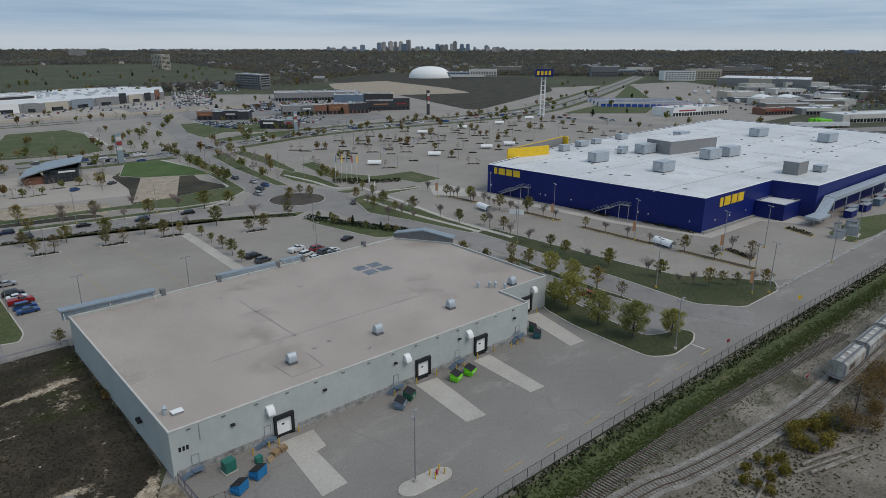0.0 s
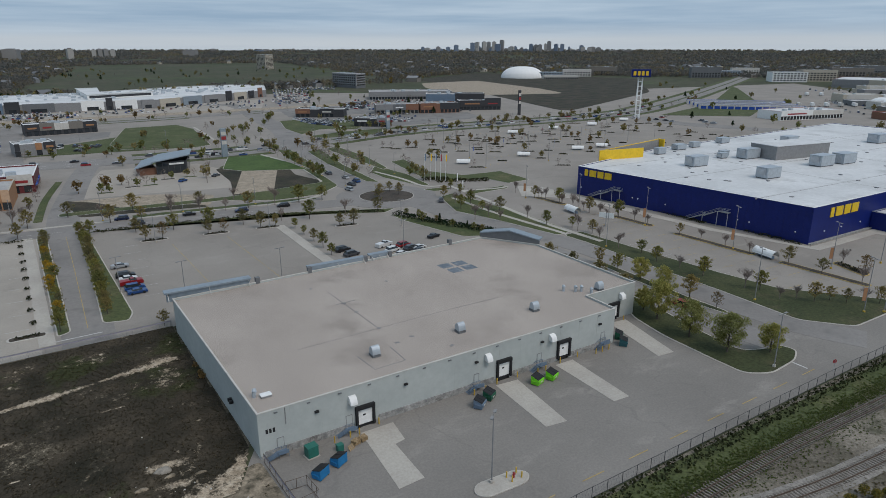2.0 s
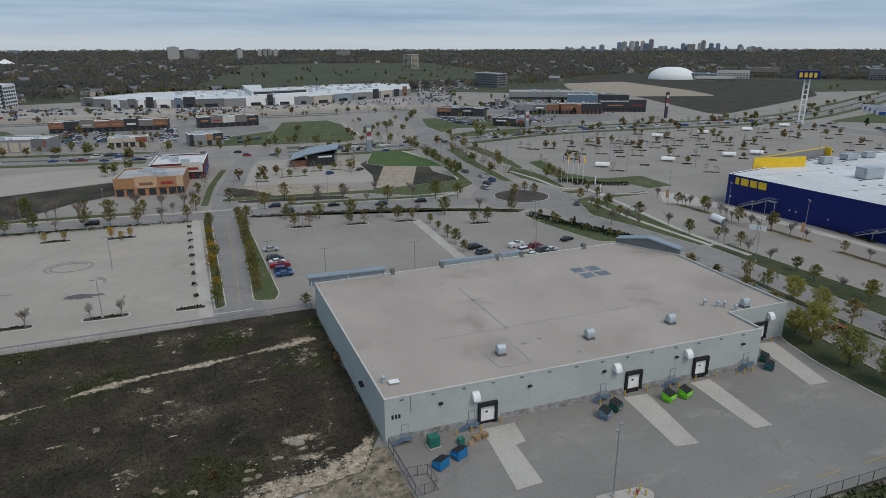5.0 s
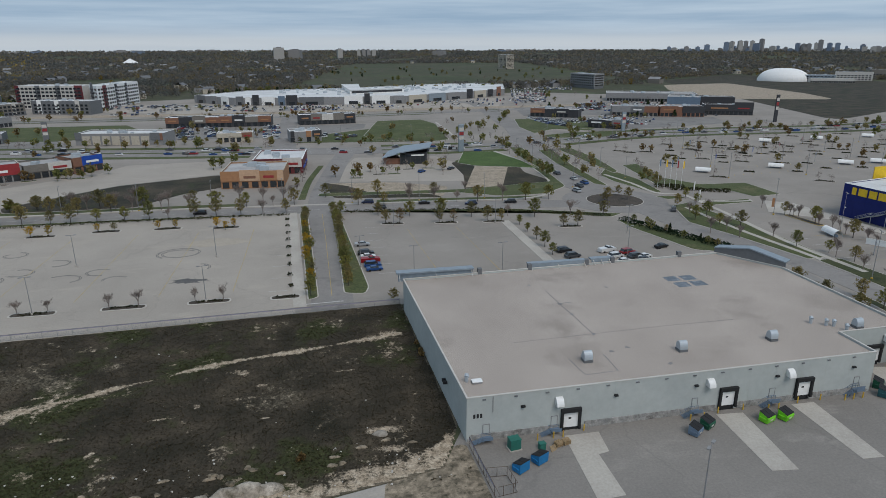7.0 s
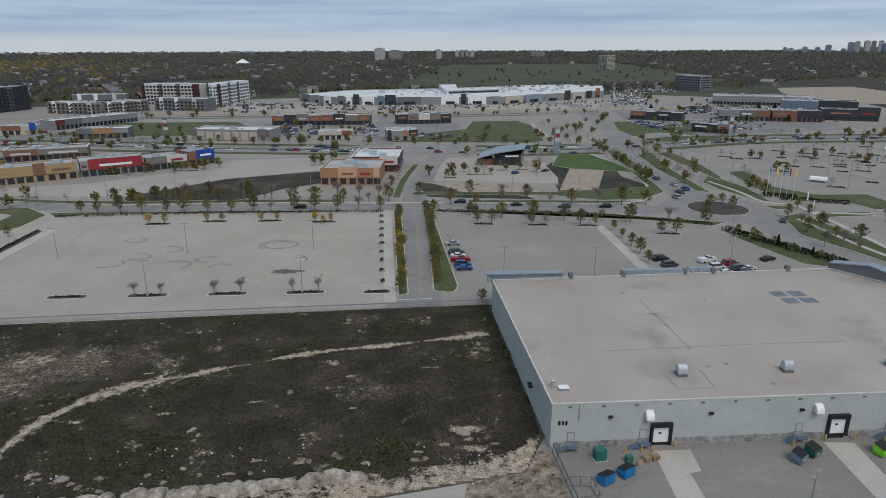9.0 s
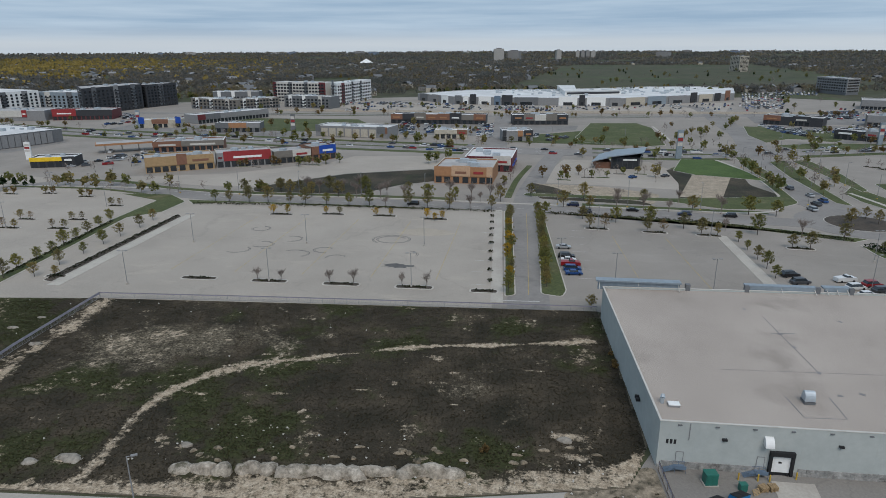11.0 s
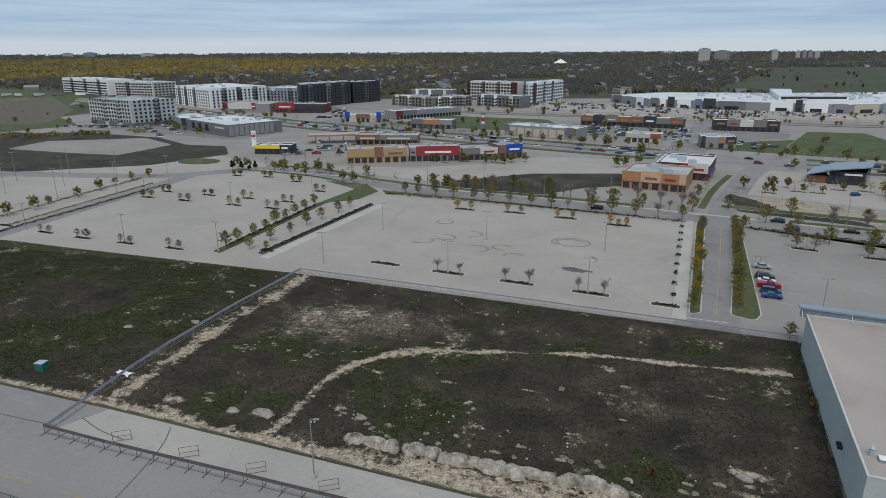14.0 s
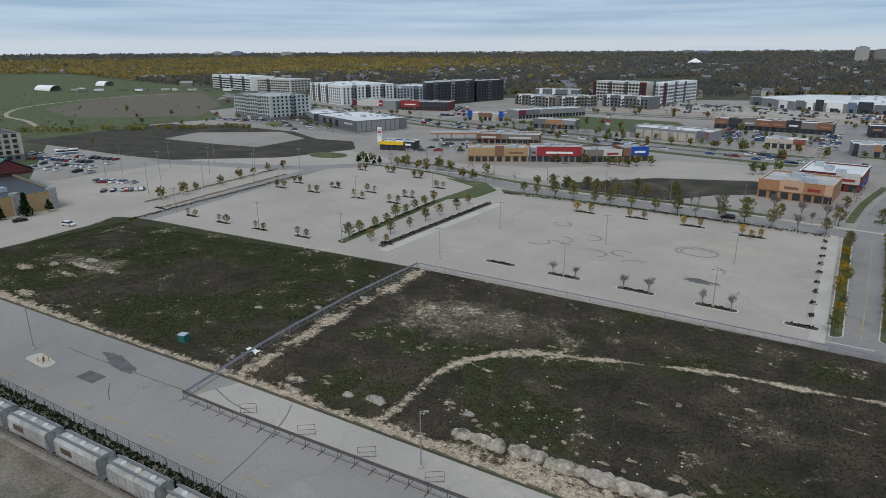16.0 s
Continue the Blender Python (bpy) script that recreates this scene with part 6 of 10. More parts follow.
for x, y in ((728, 318), (752, 300)):
    t = thing("tent_hall", "white arched fabric hall", "tent", "tent halls")
    bm = bmesh.new()
    for k in range(12):
        a0, a1 = k * math.pi / 12, (k + 1) * math.pi / 12
        q = [(13 * math.cos(a0), 9 * math.sin(a0)), (13 * math.cos(a1), 9 * math.sin(a1))]
        v = [bm.verts.new((x + q[i][0] * 0.64 + d * 0.77, y - q[i][0] * 0.77 + d * 0.64, q[i][1])) for i, d in ((0, 0), (1, 0), (1, 40), (0, 40))]
        bm.faces.new(v[::-1])
    c = bm.verts.new((x, y, 0))
    part("fabric_roof", bm, "white", t)
    bm = bmesh.new()
    pts = [(x + 13 * math.cos(a) * 0.64, y - 13 * math.cos(a) * 0.77, 9 * math.sin(a)) for a in np.linspace(0, math.pi, 13)]
    bm.faces.new([bm.verts.new(p) for p in pts])
    part("end_wall", bm, "offwhite", t)
for k in range(8):
    shop("industrial_shed", "low grey industrial shed", (640 + k * 62, 250 + (k % 3) * 46 + k * 22), (676 + k * 62, 226 + (k % 3) * 46 + k * 22), 24, 6 + k % 3 * 1.5, ("grey", "offwhite", "beige")[k % 3], ((0.1, 0.9, "offwhite", 0.2, None),), ("roof_white", "roof_grey")[k % 2], 40 + k, 3)
shop("industrial_shed", "long white shed with flat roof", (596, 200), (662, 168), 24, 7, "offwhite", ((0.1, 0.9, "offwhite", 0.2, None),), "roof_white", 50, 4)
for k in range(3):
    tower("office_block", "pale four-storey office block", [(1115 + k * 62, 690 - k * 18), (1160 + k * 62, 652 - k * 18), (1182 + k * 62, 676 - k * 18), (1138 + k * 62, 716 - k * 18)], 17 + k * 3, ("white", "beige", "taupe")[k], None, 4, ((0, 10, ()), (1, 5, ())), (2.6, 1.8), "roof_grey", "dark", 3.8, 2, "office block", "office blocks")
for k in range(9):
    tower("apartment_block", "far pale apartment block", turned(870 + k * 95, 1010 - k * 50 + (k % 3) * 70, 58, 18, -38), 12 + (k % 4) * 3, ("bluegrey", "offwhite", "taupe", "midgrey")[k % 4], None, 3, ((0, 10, ()),), (2.4, 1.6), "roof_white", "white", 3.4)


def semi_trailer(x, y, turn, colour, label):
    t = thing("semi_trailer", label, "trailer", "parked trailers", (x, y, 0), turn)
    bpart("box", [(-6.5, 6.5, -1.3, 1.3, 1.1, 4.1)], colour, t)
    bpart("chassis", [(-6.2, 6.2, -0.5, 0.5, 0.85, 1.1)], "black", t)
    for sx in (-5.4, -4.2, 5.0):
        for sy in (-1.2, 0.9):
            bm = bmesh.new()
            tube(bm, (sx, sy, 0.52), (sx, sy + 0.3, 0.52), 0.52, 8)
            part("wheel", bm, "black", t)


for k in range(9):
    semi_trailer(536 + k * 3.6, 210 - k * 2.4, -52, "white", "white box trailer parked in a row")
for k in range(3):
    semi_trailer(574 + k * 3.2, 205 + k * 5, -20, "lime", "bright green box trailer in a yard")
for k in range(14):
    semi_trailer(840 + k * 9, 470 - k * 14, 40, "white", "white box trailer parked in a row")
for k in range(9):
    semi_trailer(650 + k * 12, 400 - k * 8, 40, ("white", "white", "offwhite")[k % 3], "white box trailer parked in a row")
# lodge and west end
LW = [(-270.5, 60), (-268, 115.5), (-320, 121), (-326, 64)]
lodge = block("lodge", "tan lodge with stone piers and dark flat roof", "hall", LW, 7.6, "tan", "dark", "green_roof", 0.7)
for y in (64, 76, 89, 101, 114):
    bpart("stone_pier", [(-270.8, -267.6, y - 1.3, y + 1.3, 0, 8.6)], "stone_base", lodge)
roof_units(lodge, LW, 9, 6.9, 61, 1.6)
bm = bmesh.new()
a = [(-366, 108), (-318, 108), (-318, 130), (-366, 130)]
lo = [bm.verts.new((x, y, 8.6)) for x, y in a]
r0, r1 = bm.verts.new((-366, 119, 14.6)), bm.verts.new((-318, 119, 14.6))
bm.faces.new((lo[0], lo[1], r1, r0)), bm.faces.new((lo[2], lo[3], r0, r1)), bm.faces.new(lo[::-1])
part("gable_roof", bm, "green_roof", lodge)
bm = bmesh.new()
v = [bm.verts.new(p) for p in ((-318.6, 109, 7.0), (-318.6, 129, 7.0), (-318.6, 129, 8.7), (-318.6, 119, 14.1), (-318.6, 109, 8.7))]
bm.faces.new(v)
part("gable_wall", bm, "darkred", lodge)
row(("conifer",), (-265.8, 68), (-264.6, 110), 6, 7.0, "spruces at the lodge", 0.6)
tower("apartment_block", "beige four-storey apartment block with gabled bays", [(-445, 130), (-412, 136), (-406, 162), (-440, 165)], 16, "beige", "midgrey", 5, ((0, 6, ()), (1, 6, ((0.3, 0.5, "offwhite", 1.0),))), (1.8, 1.6), "dark", "dark")
bus = thing("city_bus", "white and blue city bus in a car park", "bus", "", (-410, 187, 0.05), 66)
bpart("body", [(-6.1, 6.1, -1.28, 1.28, 0.35, 3.1)], "white", bus)
bpart("skirt", [(-6.11, 6.11, -1.3, 1.3, 0.35, 1.1)], "navy", bus)
bpart("glazing", [(-5.8, 5.9, -1.3, 1.3, 1.5, 2.5)], "glass", bus)
bpart("roof_unit", [(-3, 1, -0.8, 0.8, 3.1, 3.5)], "grey", bus)
for sx in (-3.6, 3.9):
    for sy in (-1.28, 1.0):
        bm = bmesh.new()
        tube(bm, (sx, sy, 0.5), (sx, sy + 0.28, 0.5), 0.5, 10)
        part("wheel", bm, "black", bus)
for x, y, w in ((-1118, 500, 26), (-1174, 622, 15)):
    t = thing("quonset_hall", "white rounded storage hall in the fields", "barn", "barns")
    bm = bmesh.new()
    for k in range(10):
        a0, a1 = k * math.pi / 10, (k + 1) * math.pi / 10
        v = [bm.verts.new((x + s, y + 10 * math.cos(q), 8 * math.sin(q))) for q, s in ((a0, -w), (a1, -w), (a1, w), (a0, w))]
        bm.faces.new(v)
    part("shell", bm, "white", t)
RH = random.Random(8)
for k in range(26):
    x, y = -1060 + k * 16 + RH.uniform(-8, 8), 505 + k * 9 + RH.uniform(-14, 22)
    semi_trailer(x, y, RH.uniform(0, 90), RH.choice(("white", "offwhite", "midgrey", "taupe")), "old trailer stored beside a field")
for k in range(44):
    x, y = -560 - RH.random() * 480, 250 + RH.random() * 230
    if y < 230 + (-560 - x) * 0.10 or (x + 560) * -0.55 + 330 < y - 60:
        continue
    b = thing("hay_bale", "round straw hay bale on mown grass", "hay bale", "hay bales", (x, y, 0.1), RH.uniform(0, 180))
    bm = bmesh.new()
    tube(bm, (-0.75, 0, 0.85), (0.75, 0, 0.85), 0.9, 10)
    part("straw_roll", bm, "log", b)
slab("field_path", strip(curve([(-560, 240), (-640, 262), (-713, 275), (-800, 330), (-850, 420), (-868, 499), (-850, 560)]), 2.2), 0, 0.2, "sand", "pale winding gravel path")

# pylon sign of the store
py = thing("pylon_sign", "tall white twin-column pylon with blue sign box", "sign", "pylon signs", (441, 392, 0), -40)
for s in (-1.7, 1.7):
    bpart("column", [(s - 0.55, s + 0.55, -0.5, 0.5, 0, 35)], "white", py)
for k in range(8):
    bpart("cross_bar", [(-1.2, 1.2, -0.3, 0.3, 3 + k * 4, 3.6 + k * 4)], "white", py)
bpart("sign_box", [(-7.8, 7.8, -3.0, 3.0, 35, 41.5)], "blue_wall", py)
for s in (-5.4, -1.9, 1.4, 4.8):
    bpart("sign_mark", [(s - 1.1, s + 1.1, -3.15, -3.0, 36.4, 40)], "yellow", py)
for x, y, h, m1 in ((-169.9, 451, 15, "midgrey"), (84, 372, 16, "bluegrey"), (222, 440, 14, "bluegrey"), (-309, 480, 14, "bluegrey"), (-283, 330, 10, "white"), (372, 470, 22, "dark")):
    p = thing("pylon_sign", "tall slab sign at the roadside", "sign", "pylon signs", (x, y, 0), 10)
    bpart("slab", [(-1.6, 1.6, -0.5, 0.5, 0, h)], m1, p)
    for k in range(3):
        bpart("sign_panel", [(-1.4, 1.4, -0.56, -0.5, h * 0.45 + k * h * 0.16, h * 0.45 + k * h * 0.16 + h * 0.12)], "offwhite" if k % 2 == 0 else "red", p)

# glass-fronted showroom with butterfly roof
cafe = thing("showroom", "dark glass showroom with folded blue-grey metal roof", "shop", "shops")
CF = [(42.4, 335.0), (56.8, 335.3), (61.2, 352), (46, 354)]
bm = bmesh.new()
ring(bm, CF, 0.3, 0, 6.0)
part("wall", bm, "dark", cafe)
for i in range(4):
    a, b = CF[i], CF[(i + 1) % 4]
    total = (Vector(b) - Vector(a)).length
    fronts(cafe, "glass_bay", a, b, [(0.5 + k * (total - 1) / 5, 0.3 + (k + 1) * (total - 1) / 5, 0.3, 5.6, 0.05) for k in range(5)], "glass")
part("sign", front_boxes(CF[0], CF[1], [(6, 13, 4.4, 5.2, 0.2)]), "white", cafe)
for name, pts in (("roof", [(40.2, 333.4, 6.1), (58.0, 333.2, 8.6), (63.0, 353.5, 8.4), (46.5, 357, 6.3)]), ("low_roof", [(32.6, 334, 3.6), (41.0, 333.6, 5.8), (47, 356, 6.2), (38.4, 354, 4.2)])):
    bm = bmesh.new()
    lo, hi = [bm.verts.new((x, y, z)) for x, y, z in pts], [bm.verts.new((x, y, z + 0.5)) for x, y, z in pts]
    bm.faces.new(hi), bm.faces.new(lo[::-1])
    for i in range(4):
        bm.faces.new((lo[i], lo[(i + 1) % 4], hi[(i + 1) % 4], hi[i]))
    part(name, bm, "bluegrey", cafe)
bpart("low_wall", [(35, 42.6, 336.5, 350, 0, 3.4)], "brick", cafe)

# ---------- warehouse details ----------
SA, SB = (19.7, 84.7), (94.8, 85.6)


def wall_at(x):
    return 84.7 + (x - 19.7) * 0.012


def dock(x, y, dz=-0.35):
    """A dock door: black shelter, white sectional door, leveller and bumpers."""
    d = thing("dock_door", "white loading door in a black rubber shelter", "loading door", "dock doors", (x, y, dz))
    bpart("shelter_head", [(-1.7, 1.7, -0.55, 0.0, 4.1, 4.75)], "black", d)
    for s in (-1, 1):
        bpart("shelter_side", [(min(s * 1.7, s * 1.32), max(s * 1.7, s * 1.32), -0.5, 0.0, 0.9, 4.1)], "black", d)
        bpart("bumper", [(min(s * 1.2, s * 0.9), max(s * 1.2, s * 0.9), -0.3, 0.0, 0.55, 1.15)], "black", d)
    for k in range(5):
        bpart("door_section", [(-1.3, 1.3, -0.1, 0.0, 1.25 + k * 0.57, 1.25 + k * 0.57 + 0.555)], "white", d)
    bpart("door_window", [(-0.35, 0.1, -0.13, -0.1, 2.75, 3.05)], "black", d)
    bpart("leveller", [(-1.3, 1.3, -0.16, 0.0, 0.42, 1.22)], "black", d)
    return d


def man_door(x, y, z=1.25):
    d = thing("wall_door", "grey steel personnel door in the wall", "door", "personnel doors", (x, y, 0))
    bpart("leaf", [(-0.48, 0.48, -0.06, 0.0, z, z + 2.1)], "grey_wall", d)
    for s in (-0.56, 0.48):
        bpart("jamb", [(s, s + 0.08, -0.09, 0.0, z, z + 2.18)], "grey", d)
    bpart("head", [(-0.48, 0.48, -0.09, 0.0, z + 2.1, z + 2.18)], "grey", d)
    bpart("handle", [(0.3, 0.4, -0.12, -0.06, z + 1.0, z + 1.08)], "steel", d)


def stair(x, y, run=-1, zs=1.0):
    """A steel landing with steps that run along the wall, and railings."""
    t = thing("steel_stair", "slate-blue steel stair and landing with railings", "stair", "steel stairs", (x, y, 0.05))
    t.scale = (1, 1, zs)
    bpart("landing", [(-0.8, 0.8, -1.35, -0.1, 1.1, 1.22)], "navy", t)
    for k in range(6):
        a = run * (0.8 + k * 0.28)
        bpart("tread", [(min(a, a + run * 0.28), max(a, a + run * 0.28), -1.35, -0.1, 1.1 - (k + 1) * 0.17, 1.13 - (k + 1) * 0.17)], "navy", t)
    for yy in (-1.33, -0.12):
        for z in (0.5, 0.95):
            bm = bmesh.new()
            tube(bm, (-run * 0.8, yy, 1.2 + z), (run * 0.8, yy, 1.2 + z), 0.035, 4)
            tube(bm, (run * 0.8, yy, 1.2 + z), (run * 2.5, yy, 0.15 + z), 0.035, 4)
            part("rail", bm, "navy", t)
        for a in (-0.8, 0.0, 0.8, 1.65, 2.5):
            zb = 1.2 if a <= 0.8 else 1.2 - (a - 0.8) / 1.7 * 1.05
            bm = bmesh.new()
            tube(bm, (run * a, yy, 0 if a in (-0.8, 0.8) else zb), (run * a, yy, zb + 0.97), 0.03, 4)
            part("post", bm, "navy", t)
    bm = bmesh.new()
    prism(bm, [(-0.8, -1.36), (0.8, -1.36), (0.8, -1.33), (-0.8, -1.33)], 1.2, 2.1)
    part("mesh_panel", bm, "navy", t)


def dumpster(x, y, turn, body, lids="black", group="dumpsters"):
    t = thing("dumpster", {"skyblue": "blue", "lime": "lime green", "teal": "dark teal", "darkgreen": "dark green", "navy": "slate blue"}[body] + " steel waste container with black lids", "dumpster", group, (x, y, 0.05), turn)
    bm = bmesh.new()
    prof = [(-0.75, 0.15), (0.8, 0.15), (0.95, 0.9), (0.8, 1.25), (-0.75, 1.75)]
    a = [bm.verts.new((p, -1.05, z)) for p, z in prof]
    b = [bm.verts.new((p, 1.05, z)) for p, z in prof]
    bm.faces.new(a), bm.faces.new(b[::-1])
    for i in range(5):
        j = (i + 1) % 5
        bm.faces.new((a[j], a[i], b[i], b[j]))
    part("bin", bm, body, t)
    for s in (-1.03, 0.03):
        bm = bmesh.new()
        v = [bm.verts.new(p) for p in ((-0.8, s, 1.80), (0.86, s, 1.27), (0.86, s + 1.0, 1.27), (-0.8, s + 1.0, 1.80), (-0.8, s, 1.86), (0.86, s, 1.33), (0.86, s + 1.0, 1.33), (-0.8, s + 1.0, 1.86))]
        for f in ((0, 3, 2, 1), (4, 5, 6, 7), (0, 1, 5, 4), (1, 2, 6, 5), (2, 3, 7, 6), (3, 0, 4, 7)):
            bm.faces.new([v[i] for i in f])
        part("lid", bm, lids, t)
    for s in (-1.2, 1.05):
        bpart("fork_pocket", [(-0.5, 0.6, s, s + 0.15, 0.75, 0.95)], body, t)
    for p in (-0.6, 0.65):
        for s in (-0.9, 0.75):
            bpart("foot", [(p - 0.1, p + 0.1, s, s + 0.15, 0.0, 0.15)], "black", t)
    bpart("label_panel", [(0.86, 0.93, -0.35, 0.35, 0.5, 0.85)], "offwhite", t)


BOLLARD = []


def bollard(x, y, h=1.15, colour="mustard"):
    m = pose(x, y, 0.04)
    if BOLLARD:
        return copy_thing(BOLLARD[0], m)
    ob = thing("bollard", "worn yellow steel bollard in the yard", "bollard", "yellow bollards")
    bm = bmesh.new()
    tube(bm, (0, 0, 0), (0, 0, h), 0.11, 8)
    tube(bm, (0, 0, h), (0, 0, h + 0.06), 0.11, 8, 0.05)
    part("post", bm, colour, ob)
    BOLLARD.append(ob)
    ob.matrix_basis = m


for x, dz in ((37.1, -0.75), (65.7, -0.4), (80.6, -0.3)):
    dock(x, wall_at(x), dz)
dock(103.3, 94.05)
for x, z in ((22.9, 0.7), (34.3, 0.7), (59.5, 0.8), (74.4, 0.9), (91.6, 1.1)):
    man_door(x, wall_at(x), z)
    stair(x, wall_at(x) - 0.02, -1, z / 1.22)
for x in (30.9, 33.6, 35.2, 39.2, 57.8, 60.3, 63.6, 68.4, 72.6, 74.6, 79.2, 83.8, 88.0, 89.8, 91.7, 105.4):
    bollard(x, wall_at(x) - (1.9 if x not in (39.2, 63.6, 68.4, 79.2, 83.8) else 0.9) if x < 100 else 92.5)
hood_pos = ((34.9, 5.6), (61.9, 5.7), (77.3, 5.8))
for x, z in hood_pos + ((105.6, 5.6),):
    y = wall_at(x) if x < 100 else 94.05
    t = thing("vent_hood", "white curved metal exhaust hood on the wall", "vent", "wall vents", (x, y, 0))
    bm = bmesh.new()
    n = 7
    pr = [(-1.1 * math.cos(k * math.pi / 2 / n), 1.3 * math.sin(k * math.pi / 2 / n)) for k in range(n + 1)] + [(0, 0)]
    a, b = [bm.verts.new((-0.6, yy, z - 0.6 + zz)) for yy, zz in pr], [bm.verts.new((0.6, yy, z - 0.6 + zz)) for yy, zz in pr]
    bm.faces.new(a), bm.faces.new(b[::-1])
    for i in range(n):
        bm.faces.new((a[i + 1], a[i], b[i], b[i + 1]))
    part("cowl", bm, "white", t)
for x in (28.9, 44.8, 59.4, 74.9, 90.4):
    t = thing("wall_light", "small black wall light on grey cladding", "wall light", "wall lights", (x, wall_at(x), 0))
    bpart("housing", [(-0.32, 0.32, -0.4, 0.0, 5.25, 5.55)], "black", t)
    bpart("bracket", [(-0.1, 0.1, -0.12, 0.0, 5.1, 5.25)], "black", t)
t = thing("wall_light", "black twin wall light on grey cladding", "wall light", "wall lights", (19.0, 97.5, -1.3))
for s in (-0.7, 0.2):
    bpart("housing", [(-0.6, 0.05, s, s + 0.5, 5.0, 5.5)], "black", t)
for k in range(14):
    x = 22.5 + k * 5.2
    t = thing("scupper", "small dark roof drain outlet under the eave", "drain", "roof drains", (x, wall_at(x), 0))
    bpart("spout", [(-0.28, 0.28, -0.18, 0.0, 7.25, 7.4)], "midgrey", t)
# number on the wall as plain bars
t = thing("wall_number", "dark painted mark low on the grey wall", "sign", "", (21.5, wall_at(21.5), 0))
for s in (-0.55, 0.0, 0.55):
    bpart("bar", [(s - 0.18, s + 0.18, -0.02, 0.0, 4.1, 4.85)], "black", t)
part("drain_pipe", front_boxes(SA, SB, [(4.2, 4.3, 4.9, 7.7, 0.1)]), "grey", warehouse)
for k in range(15):
    part("panel_joint", front_boxes(SA, SB, [(5 * (k + 1) - 0.02, 5 * (k + 1) + 0.02, 1.3, 7.7, 0.012)]), "grey_wall", warehouse)
# stone plinth, block by block
bm = bmesh.new()
quad_box(bm, 0, 1.16, -0.14, 0.0, 0.0, 0.57)
block_mesh = part("plinth_block", bm, "stone_base", warehouse)
block_mesh.matrix_basis = pose(19.8, wall_at(19.8), 0.02)
rr = random.Random(4)
for r in range(2):
    for k in range(62):
        x = 19.8 + k * 1.2 + (0.6 if r else 0)
        if (r == 0 and k == 0) or any(abs(x + 0.58 - q) < 1.9 for q in (37.1, 65.7, 80.6)) or x > 93.4:
            continue
        o = new("plinth_block", block_mesh.data)
        o.parent = warehouse
        o.matrix_basis = pose(x, wall_at(x) + rr.uniform(-0.02, 0.03), 0.02 + r * 0.6)

# rooftop
def cowl_vent(x, y, s=1.0):
    t = thing("roof_vent", "galvanised gooseneck roof vent on the gravel", "vent", "roof vents", (x, y, 7.44))
    bpart("curb", [(-0.8 * s, 0.8 * s, -0.8 * s, 0.8 * s, 0.0, 0.4)], "midgrey", t)
    bm = bmesh.new()
    n = 10
    pr = [(-0.75 * s * math.cos(k * math.pi / n), 0.5 + 1.5 * s * math.sin(k * math.pi / n) ** 0.8) for k in range(n + 1)]
    a, b = [bm.verts.new((-0.75 * s, yy, zz)) for yy, zz in pr], [bm.verts.new((0.75 * s, yy, zz)) for yy, zz in pr]
    bm.faces.new(a), bm.faces.new(b[::-1])
    for i in range(n):
        bm.faces.new((a[i + 1], a[i], b[i], b[i + 1]))
    part("cowl", bm, "duct", t)


for x, y in ((43.2, 93.3), (61.5, 93.7), (80.3, 94.3), (100.3, 95.9)):
    cowl_vent(x, y)
for x, y in ((92.9, 99.4), (95.0, 97.8), (96.2, 97.2), (97.0, 94.9), (21.0, 90.4)):
    t = thing("roof_pipe", "short galvanised roof exhaust pipe with cap", "vent", "roof pipes", (x, y, 7.44))
    bm = bmesh.new()
    tube(bm, (0, 0, 0), (0, 0, 1.0), 0.3, 8)
    part("pipe", bm, "duct", t)
    bm = bmesh.new()
    tube(bm, (0, -0.1, 0.95), (0.1, 0.3, 1.35), 0.42, 8, 0.3)
    part("cap", bm, "duct", t)
t = thing("roof_hatch", "white square roof hatch on the gravel", "hatch", "", (22.6, 89.8, 7.44))
bpart("curb", [(-0.8, 0.8, -0.55, 0.55, 0, 0.35)], "grey", t)
bpart("lid", [(-0.86, 0.86, -0.6, 0.6, 0.35, 0.45)], "white", t)
for x, y in ((79.5, 128.0), (83.6, 127.9), (79.9, 124.0), (84.0, 124.1)):
    slab("roof_patch", turned(x, y, 3.3, 3.0, 1), 7.3, 7.47, "patch_blue", "faded blue-grey membrane patch on a gravel roof")
for k, (line, half) in enumerate((([(47.7, 126.7), (48.0, 119.0), (48.4, 113.2), (48.8, 103.4)], 0.09), ([(46.4, 118.8), (51.0, 119.1)], 0.12), ([(40.4, 94.7), (41.0, 88.7), (47.0, 89.0), (47.1, 95.0)], 0.10), ([(32.3, 102.7), (48.8, 103.4), (63.5, 104.0), (79.0, 104.1)], 0.05))):
    slab("roof_seam", strip(line, half), 7.3, 7.460 + k * 0.002, "seam", "grey tar seam on a gravel roof")
for k, (x, y) in enumerate(((48.1, 118.6), (48.5, 113.0), (48.9, 103.3), (45.2, 130.5), (62.0, 126.0), (52.6, 96.8), (49.0, 95.9), (57.0, 89.6))):
    slab("roof_seam", turned(x, y, 0.9, 0.6, 30 * k), 7.3, 7.468, "seam", "small dark tar spot on a gravel roof")


